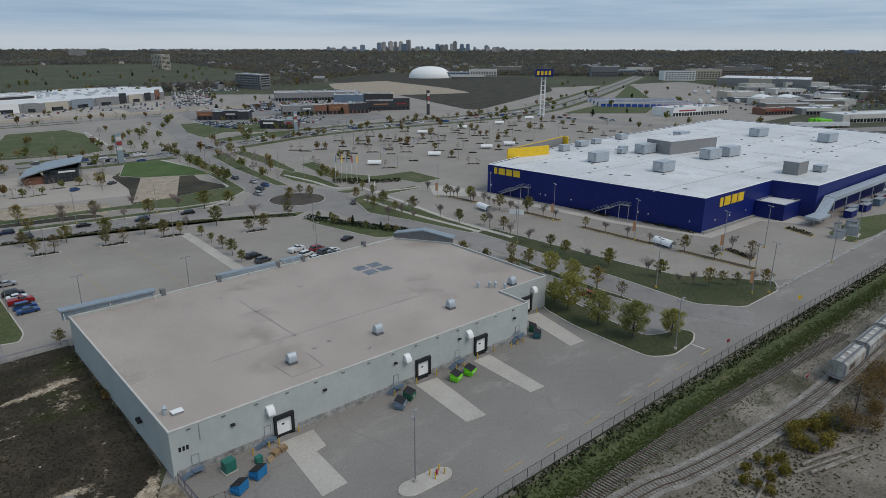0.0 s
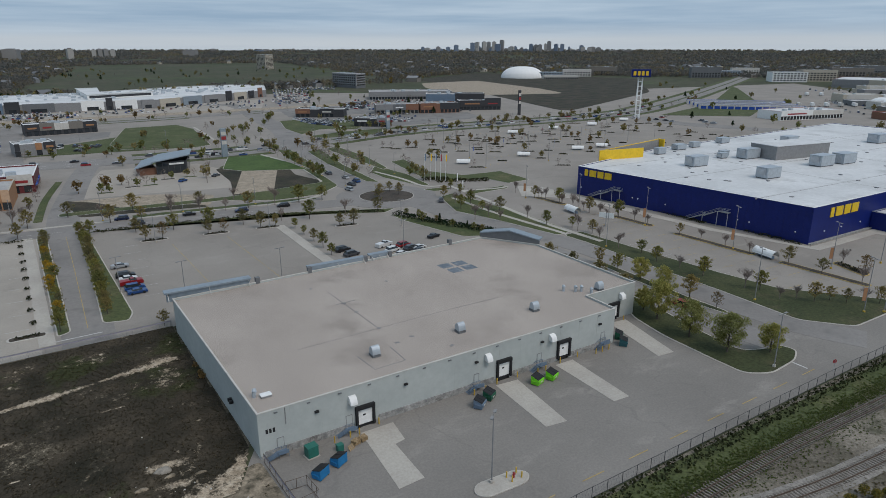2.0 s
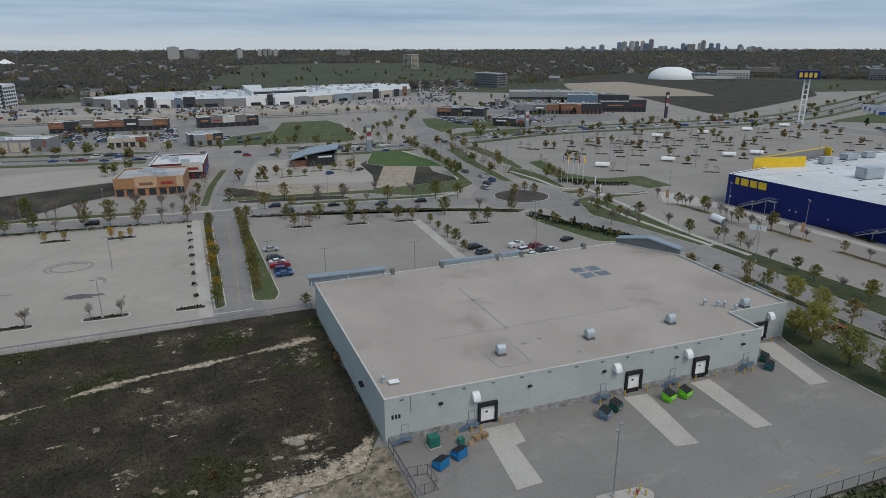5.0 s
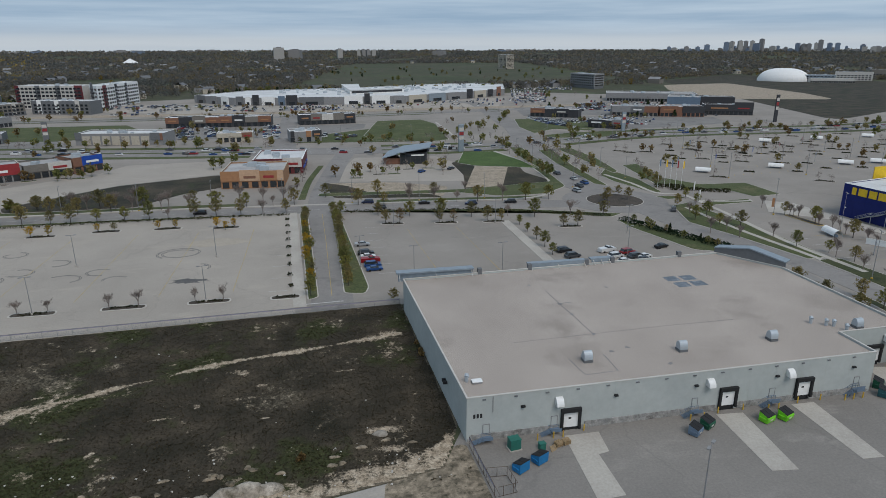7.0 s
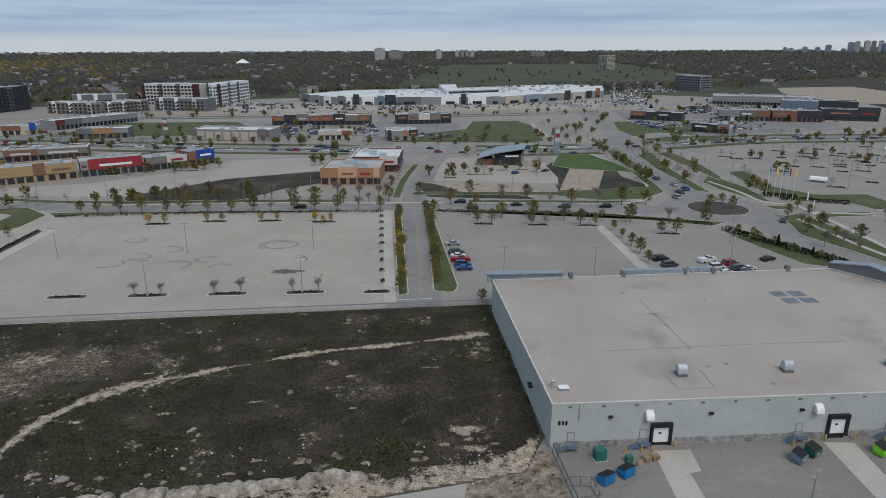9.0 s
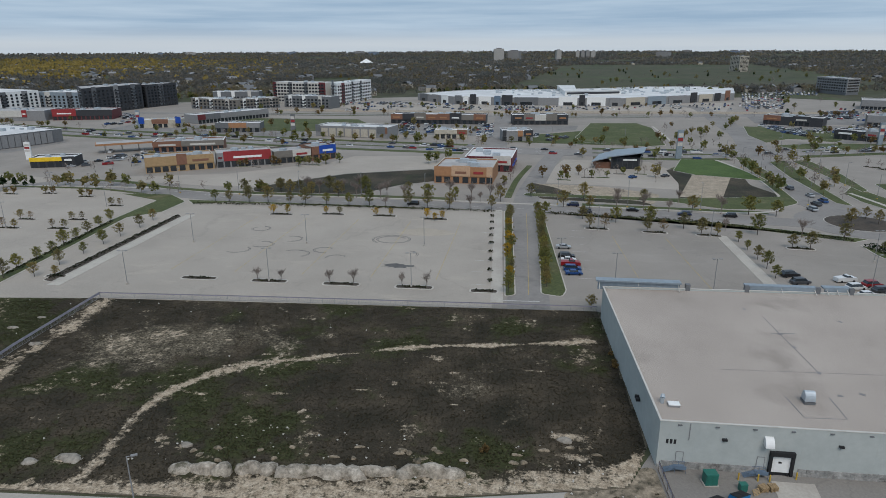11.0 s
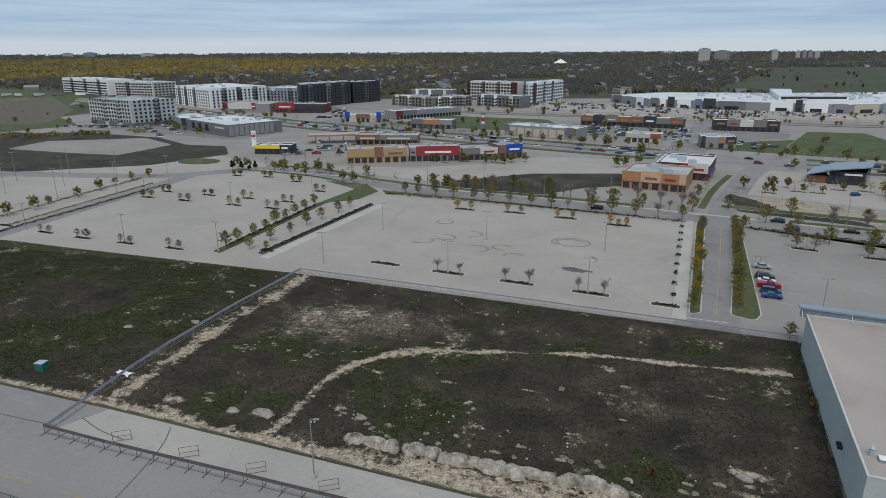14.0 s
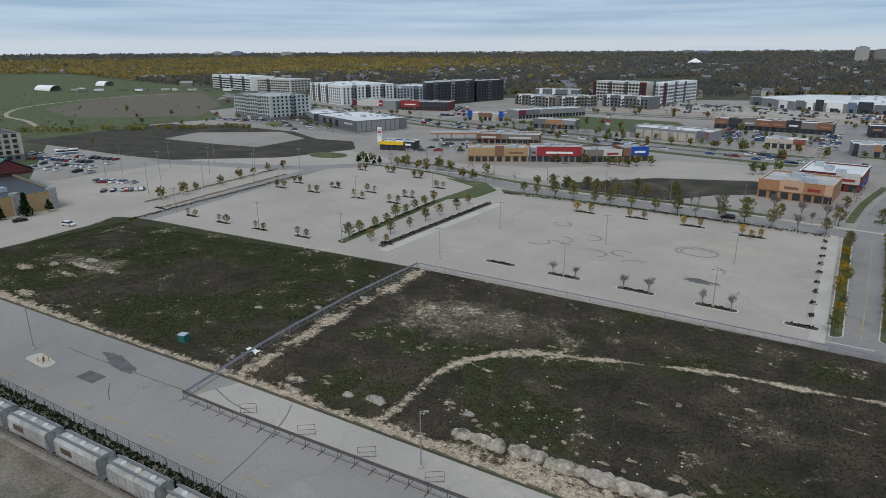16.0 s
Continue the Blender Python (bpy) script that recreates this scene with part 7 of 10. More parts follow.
def false_front(x0, x1, y, h, out):
    t = thing("false_front", "blue-grey metal false front behind the parapet", "parapet", "false fronts", (0, y, 0))
    bpart("fascia", [(x0, x1, 0.1, 0.5, 7.0, h)], "bluegrey", t)
    bpart("canopy_top", [(x0 - 0.4, x1 + 0.2, 0.5 - out, 1.6, h, h + 0.35)], "bluegrey", t)
    for k in range(3):
        x = x0 + 0.3 + (x1 - x0 - 0.6) * k / 2
        bm = bmesh.new()
        tube(bm, (x, 0.2 - 1.6, 7.5), (x, 0.2, h - 0.1), 0.08, 4)
        part("brace", bm, "offwhite", t)


false_front(16.2, 34.2, 140.0, 9.0, 1.0)
false_front(49.0, 63.5, 141.2, 8.5, 0.4)
false_front(65.6, 70.5, 141.8, 8.5, 0.4)
for x in (36, 48.8, 63.9, 71.0, 90.0):
    t = thing("parapet_pier", "dark block pier on the north parapet", "pier", "parapet piers", (x, 139.6 + (x - 17) * 0.042, 0))
    bpart("pier", [(-0.5, 0.5, -0.4, 0.6, 7.0, 8.9)], "midgrey", t)
gab = thing("entrance_gable", "blue-grey metal gable over the warehouse entrance", "gable")
e0, e1 = Vector((101.0, 143.6)), Vector((110.6, 128.8))
mid, out = (e0 + e1) / 2, Vector((0.84, 0.54))
bm = bmesh.new()
for p, q in ((e0, mid), (e1, mid)):
    zp, zq = 9.0, 10.6
    o0, o1 = out * -0.6, out * 2.4
    v = [bm.verts.new(c) for c in ((p.x + o0.x, p.y + o0.y, zp), (p.x + o1.x, p.y + o1.y, zp), (q.x + o1.x, q.y + o1.y, zq), (q.x + o0.x, q.y + o0.y, zq))]
    w = [bm.verts.new((c.co.x, c.co.y, c.co.z + 0.3)) for c in v]
    for f in ((0, 1, 2, 3), (3, 2, 1, 0)):
        bm.faces.new([(v if f[0] == 0 else w)[i] for i in f])
    for i in range(4):
        bm.faces.new((v[i], v[(i + 1) % 4], w[(i + 1) % 4], w[i]))
bmesh.ops.recalc_face_normals(bm, faces=bm.faces)
part("gable_roof", bm, "bluegrey", gab)
bm = bmesh.new()
sides = [[bm.verts.new((c.x + out.x * d, c.y + out.y * d, z)) for c, z in ((e0, 7.2), (e1, 7.2), (e1, 9.0), (mid, 10.6), (e0, 9.0))] for d in (-0.4, -0.1)]
bm.faces.new(sides[0]), bm.faces.new(sides[1][::-1])
for i in range(5):
    j = (i + 1) % 5
    bm.faces.new((sides[0][j], sides[0][i], sides[1][i], sides[1][j]))
bmesh.ops.recalc_face_normals(bm, faces=bm.faces)
part("gable_wall", bm, "midgrey", gab)

# yard
for pts in ([(35.5, 83.2), (41.4, 83.2), (40.8, 78.0), (38.9, 77.6), (38.7, 68.1), (34.4, 67.8)], [(63.1, 84.0), (67.9, 83.6), (66.3, 68.3), (62.2, 68.8)],
            [(77.8, 84.2), (82.2, 84.2), (81.2, 68.4), (77.6, 68.6)], [(101.4, 93.0), (106.2, 92.6), (102.2, 75.8), (98.0, 76.2)]):
    slab("dock_pad", pts, 0.0, 0.075, "concrete", "pale concrete pad before a loading dock")
island("yard_island", [(42.6, 61.2), (44.0, 59.6), (51.0, 59.4), (52.4, 61.0), (51.0, 62.6), (44.0, 62.9)], "concrete", 1.2, "white-edged concrete traffic island", 0.2)
island("west_yard_island", [(-138.2, 50.6), (-130.4, 50.2), (-130.2, 47.6), (-138.4, 47.4)], "concrete", 1.2, "white-edged concrete traffic island", 0.2)
for x0, y0 in ((49.6, 61.2), (-133.4, 49.0)):
    hy = thing("hydrant", "small red fire hydrant on an island", "hydrant", "hydrants", (x0, y0, 0.18))
    bm = bmesh.new()
    tube(bm, (0, 0, 0), (0, 0, 0.75), 0.16, 8)
    tube(bm, (0, 0, 0.75), (0, 0, 0.95), 0.2, 8, 0.06)
    tube(bm, (-0.3, 0, 0.5), (0.3, 0, 0.5), 0.08, 6)
    part("barrel", bm, "red", hy)
    for dx, dy in ((-0.9, 0.5), (0.9, 0.6), (-0.8, -0.7), (1.0, -0.6)):
        bollard(x0 + dx, y0 + dy)
for x, y, a, c in ((26.0, 76.2, 120, "skyblue"), (29.4, 77.6, 118, "skyblue"), (56.4, 79.6, -55, "navy"), (59.4, 81.0, -60, "darkgreen"), (70.1, 80.6, -70, "lime"), (73.6, 80.6, -68, "lime"), (97.4, 86.4, -50, "darkgreen"), (95.8, 83.6, -50, "teal")):
    dumpster(x, y, a, c)
t = thing("transformer_box", "green metal transformer cabinet on a pad", "transformer", "", (26.6, 81.6, 0.05), 8)
t.scale = (0.74, 0.74, 0.86)
bpart("pad", [(-1.4, 1.4, -1.2, 1.2, 0, 0.15)], "concrete", t)
bpart("cabinet", [(-1.15, 1.15, -0.95, 0.95, 0.15, 2.1)], "green_box", t)
bpart("roof", [(-1.2, 1.2, -1.0, 1.0, 2.1, 2.2)], "green_box", t)
for s in (-0.5, 0.5):
    bpart("door", [(s - 0.48, s + 0.48, -0.99, -0.95, 0.3, 2.0)], "green_box", t)
t = thing("small_cabinet", "small green metal cabinet on the yard", "cabinet", "", (30.8, 80.6, 0.05), 10)
bpart("body", [(-0.5, 0.5, -0.4, 0.4, 0, 1.1)], "green_box", t)
bpart("lid", [(-0.54, 0.54, -0.44, 0.44, 1.1, 1.16)], "green_box", t)
t = thing("utility_box", "teal metal utility box among the weeds", "cabinet", "", (-118.5, 70.6, 0.1), 15)
bpart("body", [(-0.9, 0.9, -0.8, 0.8, 0, 1.6)], "green_box", t)
bpart("lid", [(-0.95, 0.95, -0.85, 0.85, 1.6, 1.7)], "duct", t)


def pallet(x, y, z, turn, tilt=0):
    t = thing("pallet", "worn wooden shipping pallet stacked in the yard", "pallet", "pallets", (x, y, z), turn)
    if tilt:
        t.matrix_world = pose(x, y, z, tilt, 0, turn)
    for k in range(6):
        bpart("top_board", [(-0.6, 0.6, -0.5 + k * 0.18, -0.39 + k * 0.18, 0.1, 0.125)], "wood", t)
    for s in (-0.55, -0.04, 0.47):
        bpart("stringer", [(s, s + 0.08, -0.5, 0.51, 0.0, 0.1)], "wood", t)


for k in range(6):
    pallet(33.6 + (k % 2) * 0.05, 80.9, 0.05 + k * 0.13, 14 + k * 3)
    pallet(35.0, 81.2, 0.05 + k * 0.13, 20 - k * 2)
pallet(32.4, 80.0, 0.3, 30, 55)

# ---------- fences ----------
def chain_fence(name, line, label, h=2.0, gap=3.0, post="dark", mesh="grey", top=True, panel=0.0, panel_mat="navy"):
    f = thing(name, label, "fence", "fences")
    n = int(length(line) / gap)
    bm = bmesh.new()
    tube(bm, (0, 0, 0), (0, 0, h), 0.045, 4)
    first = part("post", bm, post, f)
    p, a = lerp_path(line, 0)
    first.matrix_basis = pose(p.x, p.y, 0.05)
    for k in range(1, n + 1):
        p, a = lerp_path(line, min(k * gap, length(line) - 0.01))
        if k < 300:
            o = new("post", first.data)
            o.parent = f
            o.matrix_basis = pose(p.x, p.y, 0.05)
    for z in ((h, 0.15) if top else (h,)):
        for a, b in zip(line, line[1:]):
            bm = bmesh.new()
            tube(bm, (a[0], a[1], z), (b[0], b[1], z), 0.035, 4)
            part("rail", bm, post, f)
    # woven wire as thin crossing strands
    verts, faces = [], []
    s, total = 0.0, length(line)
    while s < total - 0.3:
        p, a = lerp_path(line, s)
        q, a = lerp_path(line, min(s + 0.5, total - 0.01))
        for u, v in (((p.x, p.y, 0.2), (q.x, q.y, h - 0.05)), ((q.x, q.y, 0.2), (p.x, p.y, h - 0.05))):
            k = len(verts)
            verts += [u, (u[0] + 0.03, u[1] + 0.01, u[2]), (v[0] + 0.03, v[1] + 0.01, v[2]), v]
            faces.append((k, k + 1, k + 2, k + 3))
        s += 0.5
    tagged(raw("wire_mesh", verts, faces, mesh, f), "", "", "", "stuff")
    if panel:
        for k in range(n):
            p, a = lerp_path(line, k * gap)
            q, b = lerp_path(line, min((k + 1) * gap, total - 0.01))
            bm = bmesh.new()
            prism(bm, [(p.x, p.y), (q.x, q.y), (q.x + 0.02, q.y + 0.03), (p.x + 0.02, p.y + 0.03)], h - panel, h)
            part("screen", bm, panel_mat, f)
    return f


M["screen"] = plain("purple_grey_debris_screen", (0.30, 0.28, 0.33), 0.85)
M["darkscreen"] = plain("dark_debris_screen", (0.10, 0.09, 0.09), 0.85)
chain_fence("rail_fence", [(-330, 25.6), (-130, 39.8), (-69, 43.8), (53, 52.0), (123, 52.8), (208, 52.3), (300, 52.2)], "black chain-link fence along the railway", 2.0, 3.0, "dark", "dark")
chain_fence("field_fence", [(-106.2, 137.5), (-60, 140.0), (17, 143.2)], "low lilac-grey screened fence along the car park", 1.5, 3.0, "grey", "grey", True, 0.28, "screen")
chain_fence("field_fence", [(-106.2, 137.3), (-105.2, 108.6), (-103.2, 87.8), (-101.6, 77), (-99.2, 65.5), (-97.4, 56.6)], "lilac-grey screened fence across the field", 1.6, 3.0, "grey", "grey", True, 0.55, "screen")
chain_fence("yard_fence", [(19.9, 83.6), (20.3, 77.0), (20.8, 69.6)], "lilac-grey screened fence at the warehouse corner", 1.7, 2.4, "rust", "grey", True, 0.5, "screen")
chain_fence("yard_fence", [(20.6, 75.6), (23.6, 75.4), (24.0, 71.6), (21.0, 71.2)], "small pen of wire fence panels on the yard", 1.7, 1.5, "rust", "grey", True)
slab("sandy_corner", rounded([(5, 69.8), (12, 68.8), (20.4, 69.4), (20.0, 77), (19.5, 84.2), (17.6, 84.2), (15, 79.2), (6, 77.2)], 1.0), -0.2, 0.062, "sand_mix", "trodden sandy ground at the warehouse corner")
barrier = chain_fence("barrier_fence", [(-97.5, 56.4), (-83.7, 57.3), (-58.7, 59.6), (-25, 62.5), (-5, 65.5)], "dark screened temporary fence on feet", 1.8, 3.2, "rust", "grey", True, 0.6, "darkscreen")
for k in range(28):
    p, a = lerp_path([(-97.5, 56.4), (-83.7, 57.3), (-58.7, 59.6), (-25, 62.5), (-5, 65.5)], k * 3.2)
    o = bpart("foot", [(-0.06, 0.06, -1.0, 1.0, 0, 0.08)], "rust", barrier)
    o.matrix_basis = pose(p.x, p.y, 0.04, 0, 0, a)
for x in (-85, -72, -60, -48, -35):
    t = thing("fence_brace", "leaning spare fence panel behind the barrier", "fence panel", "fence panels", (x, 59.0 + (x + 85) * 0.085, 0.04), 20)
    bm = bmesh.new()
    for a, b in (((0, 0, 0), (0, 0, 1.9)), ((2.6, 0.9, 0), (2.6, 0.9, 1.9)), ((0, 0, 1.9), (2.6, 0.9, 1.9)), ((0, 0, 0.2), (2.6, 0.9, 0.2)), ((0, 0, 1.0), (2.6, 0.9, 1.0))):
        tube(bm, a, b, 0.035, 4)
    part("frame", bm, "rust", t)

# ---------- railway ----------
def track(name, line, label, ballast=True, every=0.62, tie_mat="tie"):
    line = curve(line, 8)
    t = thing(name, label, "railway track", "railway tracks")
    if ballast:
        slab("ballast_bed", strip(line, 2.1), 0.0, 0.12, "ballast_pale", "pale stone ballast under the rails")
    for s in (-0.7175, 0.7175):
        verts, faces = [], []
        k, total = 0, length(line)
        d = 0.0
        while d < total:
            p, a = lerp_path(line, min(d, total - 0.01))
            c, q = math.cos(radians(a)), math.sin(radians(a))
            for o, z in ((s - 0.05, 0.2), (s - 0.05, 0.36), (s + 0.05, 0.36), (s + 0.05, 0.2)):
                verts.append((p.x - q * o, p.y + c * o, z))
            if k:
                b = 4 * k
                for i in range(3):
                    faces.append((b - 4 + i, b - 4 + i + 1, b + i + 1, b + i))
            k += 1
            d += 2.0
        raw("rail", verts, faces, "rust", t)
    bm = bmesh.new()
    quad_box(bm, -0.12, 0.12, -1.3, 1.3, 0.06, 0.21)
    first = part("tie", bm, tie_mat, t)
    n = int(length(line) / every)
    rr = random.Random(len(line))
    near = []
    for k in range(n):
        p, a = lerp_path(line, k * every)
        near.append((p, a + rr.uniform(-3, 3)))
    near.sort(key=lambda v: abs(v[0].x - 95) if line[-1][0] > 100 else abs(v[0].x + 95))
    first.matrix_basis = pose(near[0][0].x, near[0][0].y, 0, 0, 0, near[0][1])
    for p, a in near[1:300]:
        o = new("tie", first.data)
        o.parent = t
        o.matrix_basis = pose(p.x, p.y, rr.uniform(-0.02, 0.01), 0, 0, a)
    verts, faces = [], []
    for p, a in near[300:]:
        c, q = math.cos(radians(a)), math.sin(radians(a))
        k = len(verts)
        for u, v in ((-0.12, -1.3), (0.12, -1.3), (0.12, 1.3), (-0.12, 1.3)):
            verts.append((p.x + u * c - v * q, p.y + u * q + v * c, 0.21))
        faces.append((k, k + 1, k + 2, k + 3))
    if faces:
        tagged(raw("far_ties", verts, faces, tie_mat, t), "", "", "", "stuff")


M["ballast_pale"] = surface("pale_ballast", (0.17, 0.155, 0.135), (0.27, 0.25, 0.222), 0.25, 3.0, 0.95, 0.05, grain=0.3)
track("railway_track", [(-260, 23.0), (-170, 29.4), (-111.3, 34.6), (-83.5, 37.0), (-40, 40.4), (20, 42.6), (66.4, 40.2), (77.4, 38.2), (90.6, 36.3), (107.7, 35.0), (119.2, 34.8), (150, 35.6), (220, 38), (330, 40)], "railway track on pale ballast with worn ties")
track("old_railway_track", [(40, 42.0), (64.5, 43.8), (71.8, 44.2), (87.7, 44.4), (104.5, 44.2), (126.6, 43.0), (150, 41.6)], "disused rusty track sunk in weeds", False)


def hopper(x, y, turn, ribs=False, lead=False):
    t = thing("hopper_car", "dirty grey covered hopper rail car with round hatches", "rail car", "rail cars", (x, y, 0.36), turn)
    bm = bmesh.new()
    L = 5.2
    sec = [(-1.45, 1.3), (-1.55, 2.0), (-1.5, 3.6), (-1.2, 4.0), (0, 4.12), (1.2, 4.0), (1.5, 3.6), (1.55, 2.0), (1.45, 1.3), (0.8, 0.95), (-0.8, 0.95)]
    a, b = [bm.verts.new((-L, yy, z)) for yy, z in sec], [bm.verts.new((L, yy, z)) for yy, z in sec]
    bm.faces.new(a), bm.faces.new(b[::-1])
    for i in range(len(sec)):
        j = (i + 1) % len(sec)
        bm.faces.new((a[j], a[i], b[i], b[j]))
    part("body", bm, "hopper", t)
    bpart("roof_walk", [(-5.7, 5.7, -0.95, -0.55, 4.1, 4.2)], "midgrey", t)
    bpart("roof_walk", [(-5.7, 5.7, 0.55, 0.95, 4.1, 4.2)], "midgrey", t)
    for s in (-3.2, 0.0, 3.2):
        bm = bmesh.new()
        tube(bm, (s, 0, 4.05), (s, 0, 4.3), 0.5, 12, 0.42)
        part("hatch", bm, "offwhite", t)
    if ribs:
        for k in range(11):
            for s in (-1.58, 1.5):
                bpart("rib", [(-4.9 + k * 0.98 - 0.05, -4.9 + k * 0.98 + 0.05, s, s + 0.08, 1.3, 3.6)], "hopper", t)
    bpart("sill", [(-6.0, 6.0, -0.35, 0.35, 0.75, 1.0)], "midgrey", t)
    for s in (-2.4, 2.4):
        bm = bmesh.new()
        v = [bm.verts.new(p) for p in ((s - 1.9, -1.1, 1.0), (s + 1.9, -1.1, 1.0), (s + 1.9, 1.1, 1.0), (s - 1.9, 1.1, 1.0), (s - 0.6, -0.4, 0.3), (s + 0.6, -0.4, 0.3), (s + 0.6, 0.4, 0.3), (s - 0.6, 0.4, 0.3))]
        for f in ((4, 7, 6, 5), (0, 4, 5, 1), (1, 5, 6, 2), (2, 6, 7, 3), (3, 7, 4, 0)):
            bm.faces.new([v[i] for i in f])
        part("chute", bm, "midgrey", t)
    for s in (-1, 1):
        for yy in (-1.3, 0.0, 1.3):
            bm = bmesh.new()
            tube(bm, (s * 5.9, yy, 0.95), (s * 5.15, yy, 3.6), 0.05, 4)
            part("end_brace", bm, "midgrey", t)
        bpart("end_platform", [(min(s * 5.2, s * 6.1), max(s * 5.2, s * 6.1), -1.4, 1.4, 0.95, 1.03)], "midgrey", t)
        for w in (-0.85, 0.85):
            for yy in (-0.85, 0.72):
                bm = bmesh.new()
                tube(bm, (s * 4.6 + w, yy, 0.44), (s * 4.6 + w, yy + 0.13, 0.44), 0.44, 12)
                part("wheel", bm, "rust", t)
        bpart("truck_frame", [(s * 4.6 - 1.1, s * 4.6 + 1.1, -1.05, -0.9, 0.35, 0.65), (s * 4.6 - 1.1, s * 4.6 + 1.1, 0.9, 1.05, 0.35, 0.65)], "midgrey", t)
    bpart("stain_panel", [(-3.6, -0.8, -1.575, -1.55, 2.2, 3.2)], "rust" if not ribs else "hopper", t)


TR = curve([(-260, 23.0), (-170, 29.4), (-111.3, 34.6), (-83.5, 37.0), (-40, 40.4)], 8)
s0 = length([q for q in TR if q[0] < -63.4]) + 0.5
for k in range(11):
    p, a = lerp_path(TR, s0 - k * 12.8)
    hopper(p.x, p.y, a, k in (1, 4, 8))
hopper(129.6, 34.9, 1.0), hopper(142.2, 35.2, 1.4, True), hopper(154.9, 35.7, 1.8)
t = thing("derail_sign", "small red and white rail stop marker", "sign", "", (121.5, 38.5, 0.1), 10)
bpart("plate", [(-0.7, 0.7, -0.1, 0.1, 0.5, 1.0)], "red", t)
bpart("leg", [(-0.1, 0.1, -0.1, 0.1, 0, 0.5)], "offwhite", t)
t = thing("stop_sign", "small red stop sign on a post", "sign", "", (121.5, 54.2, 0.05), 160)
bm = bmesh.new()
tube(bm, (0, -0.03, 2.2), (0, 0.03, 2.2), 0.42, 8)
part("plate", bm, "red", t)
bm = bmesh.new()
tube(bm, (0, 0.06, 0), (0, 0.06, 2.4), 0.04, 5)
part("post", bm, "steel", t)
t = thing("warning_sign", "yellow chequered warning sign on a post", "sign", "", (159.5, 55.5, 0.05), 150)
bpart("plate", [(-0.5, 0.5, -0.03, 0.03, 1.2, 2.2)], "yellow", t)
bpart("post", [(-0.04, 0.04, 0.03, 0.1, 0, 2.2)], "steel", t)
dashes([(118.5, 57.4), (118.5, 62)], 0, 9, 4.4, 0.4, "line")
for x, y, a in ((95, 26.4, -18), (97, 25.0, -16), (99.5, 24.0, -17), (101, 25.6, -20), (98, 26.8, -14), (83, 29.2, 10)):
    t = thing("log", "long weathered timber lying on the ground", "log", "timber pile", (x, y, 0.05), a)
    bm = bmesh.new()
    tube(bm, (-5, 0, 0.25), (5, 0.2, 0.25), 0.26, 7, 0.2)
    part("trunk", bm, "log", t)
p = thing("utility_pole", "leaning dark wooden pole by the track", "pole", "", (112, 27.5, 0))
bm = bmesh.new()
tube(bm, (0, 0, 0), (0.3, 0, 7.5), 0.16, 6, 0.11)
part("pole", bm, "bark", p)

# thickets by the railway and the weedy verge under the fence
def thicket(cx, cy, rx, ry, h, n, material, label, name="thicket", size=0.5, seed=1):
    rng = np.random.default_rng(seed)
    cs, rs = [], []
    for k in range(max(6, int(rx * ry))):
        a, r = rng.random() * math.tau, math.sqrt(rng.random())
        cs.append((cx + rx * r * math.cos(a), cy + ry * r * math.sin(a), h * rng.uniform(0.25, 0.7)))
        rs.append(h * rng.uniform(0.3, 0.55))
    v, f = leaf_cloud(cs, rs, n, size, rng, 1.0)
    v = [(x, y, max(0.03, z)) for x, y, z in v]
    return tagged(raw(name, v, f, material), label, "", "", "stuff" if name == "thicket" else "") if name == "thicket" else tagged(raw(name, v, f, material), label, "shrub", "shrubs")


thicket(103, 30.0, 7.0, 3.2, 2.6, 6500, "leaf_goldbrush", "yellow and green autumn willow thicket", size=0.24, seed=2)
thicket(86.5, 30.5, 6.0, 2.8, 1.8, 4500, "leaf_goldbrush", "yellow and green autumn willow thicket", size=0.22, seed=3)
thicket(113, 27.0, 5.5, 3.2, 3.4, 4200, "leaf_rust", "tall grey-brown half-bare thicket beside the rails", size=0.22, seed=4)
thicket(108, 28.0, 1.6, 1.4, 2.6, 1100, "leaf_silver", "round silvery grey-green shrub beside the track", "shrub", 0.24, seed=5)
thicket(130, 27.0, 9.5, 4.4, 4.0, 6500, "leaf_rust", "tall grey-brown half-bare thicket beside the rails", size=0.26, seed=6)
hedge([(-330, 24.0), (-130, 38.6), (-69, 42.6), (-20, 46)], 2.6, 0.9, 5, "verge_weed", "ragged green weeds under a fence", "verge_weeds", 0.5)
hedge([(30, 49.0), (53, 50.4), (123, 51.0), (208, 50.8), (290, 50.6)], 2.6, 0.7, 6, "verge_weed", "ragged dark green weeds under a fence", "verge_weeds", 0.38)
slab("verge_grass", strip(curve([(20, 46.6), (60, 48.6), (100, 48.8), (150, 48.4), (230, 47.5), (300, 47)]), 2.6), 0, 0.06, "grass", "rough green verge beside the rails")

# ---------- blue store details ----------
def face_point(a, b, s, out):
    v = (Vector(b) - Vector(a)).normalized()
    n = Vector((v.y, -v.x))
    return Vector(a) + v * s + n * out


W0, W1 = BS[-1], BS[0]            # west front, from north to south
for (a, b, s0, z0) in ((W0, W1, 3.6, 8.6), (BS[0], BS[1], 10.0, 7.6)):
    sg = thing("store_sign", "row of four plain yellow sign blocks on blue cladding", "sign", "store signs")
    for k, w in enumerate((1.6, 3.3, 2.9, 3.3)):
        s = s0 + (0, 2.5, 6.6, 10.2)[k] * (1.0 if a is W0 else 1.25)
        part("sign_block", front_boxes(a, b, [(s, s + w * (1.0 if a is W0 else 1.25), z0, z0 + 2.6 * (1.0 if a is W0 else 1.2), 0.22)]), "yellow", sg)


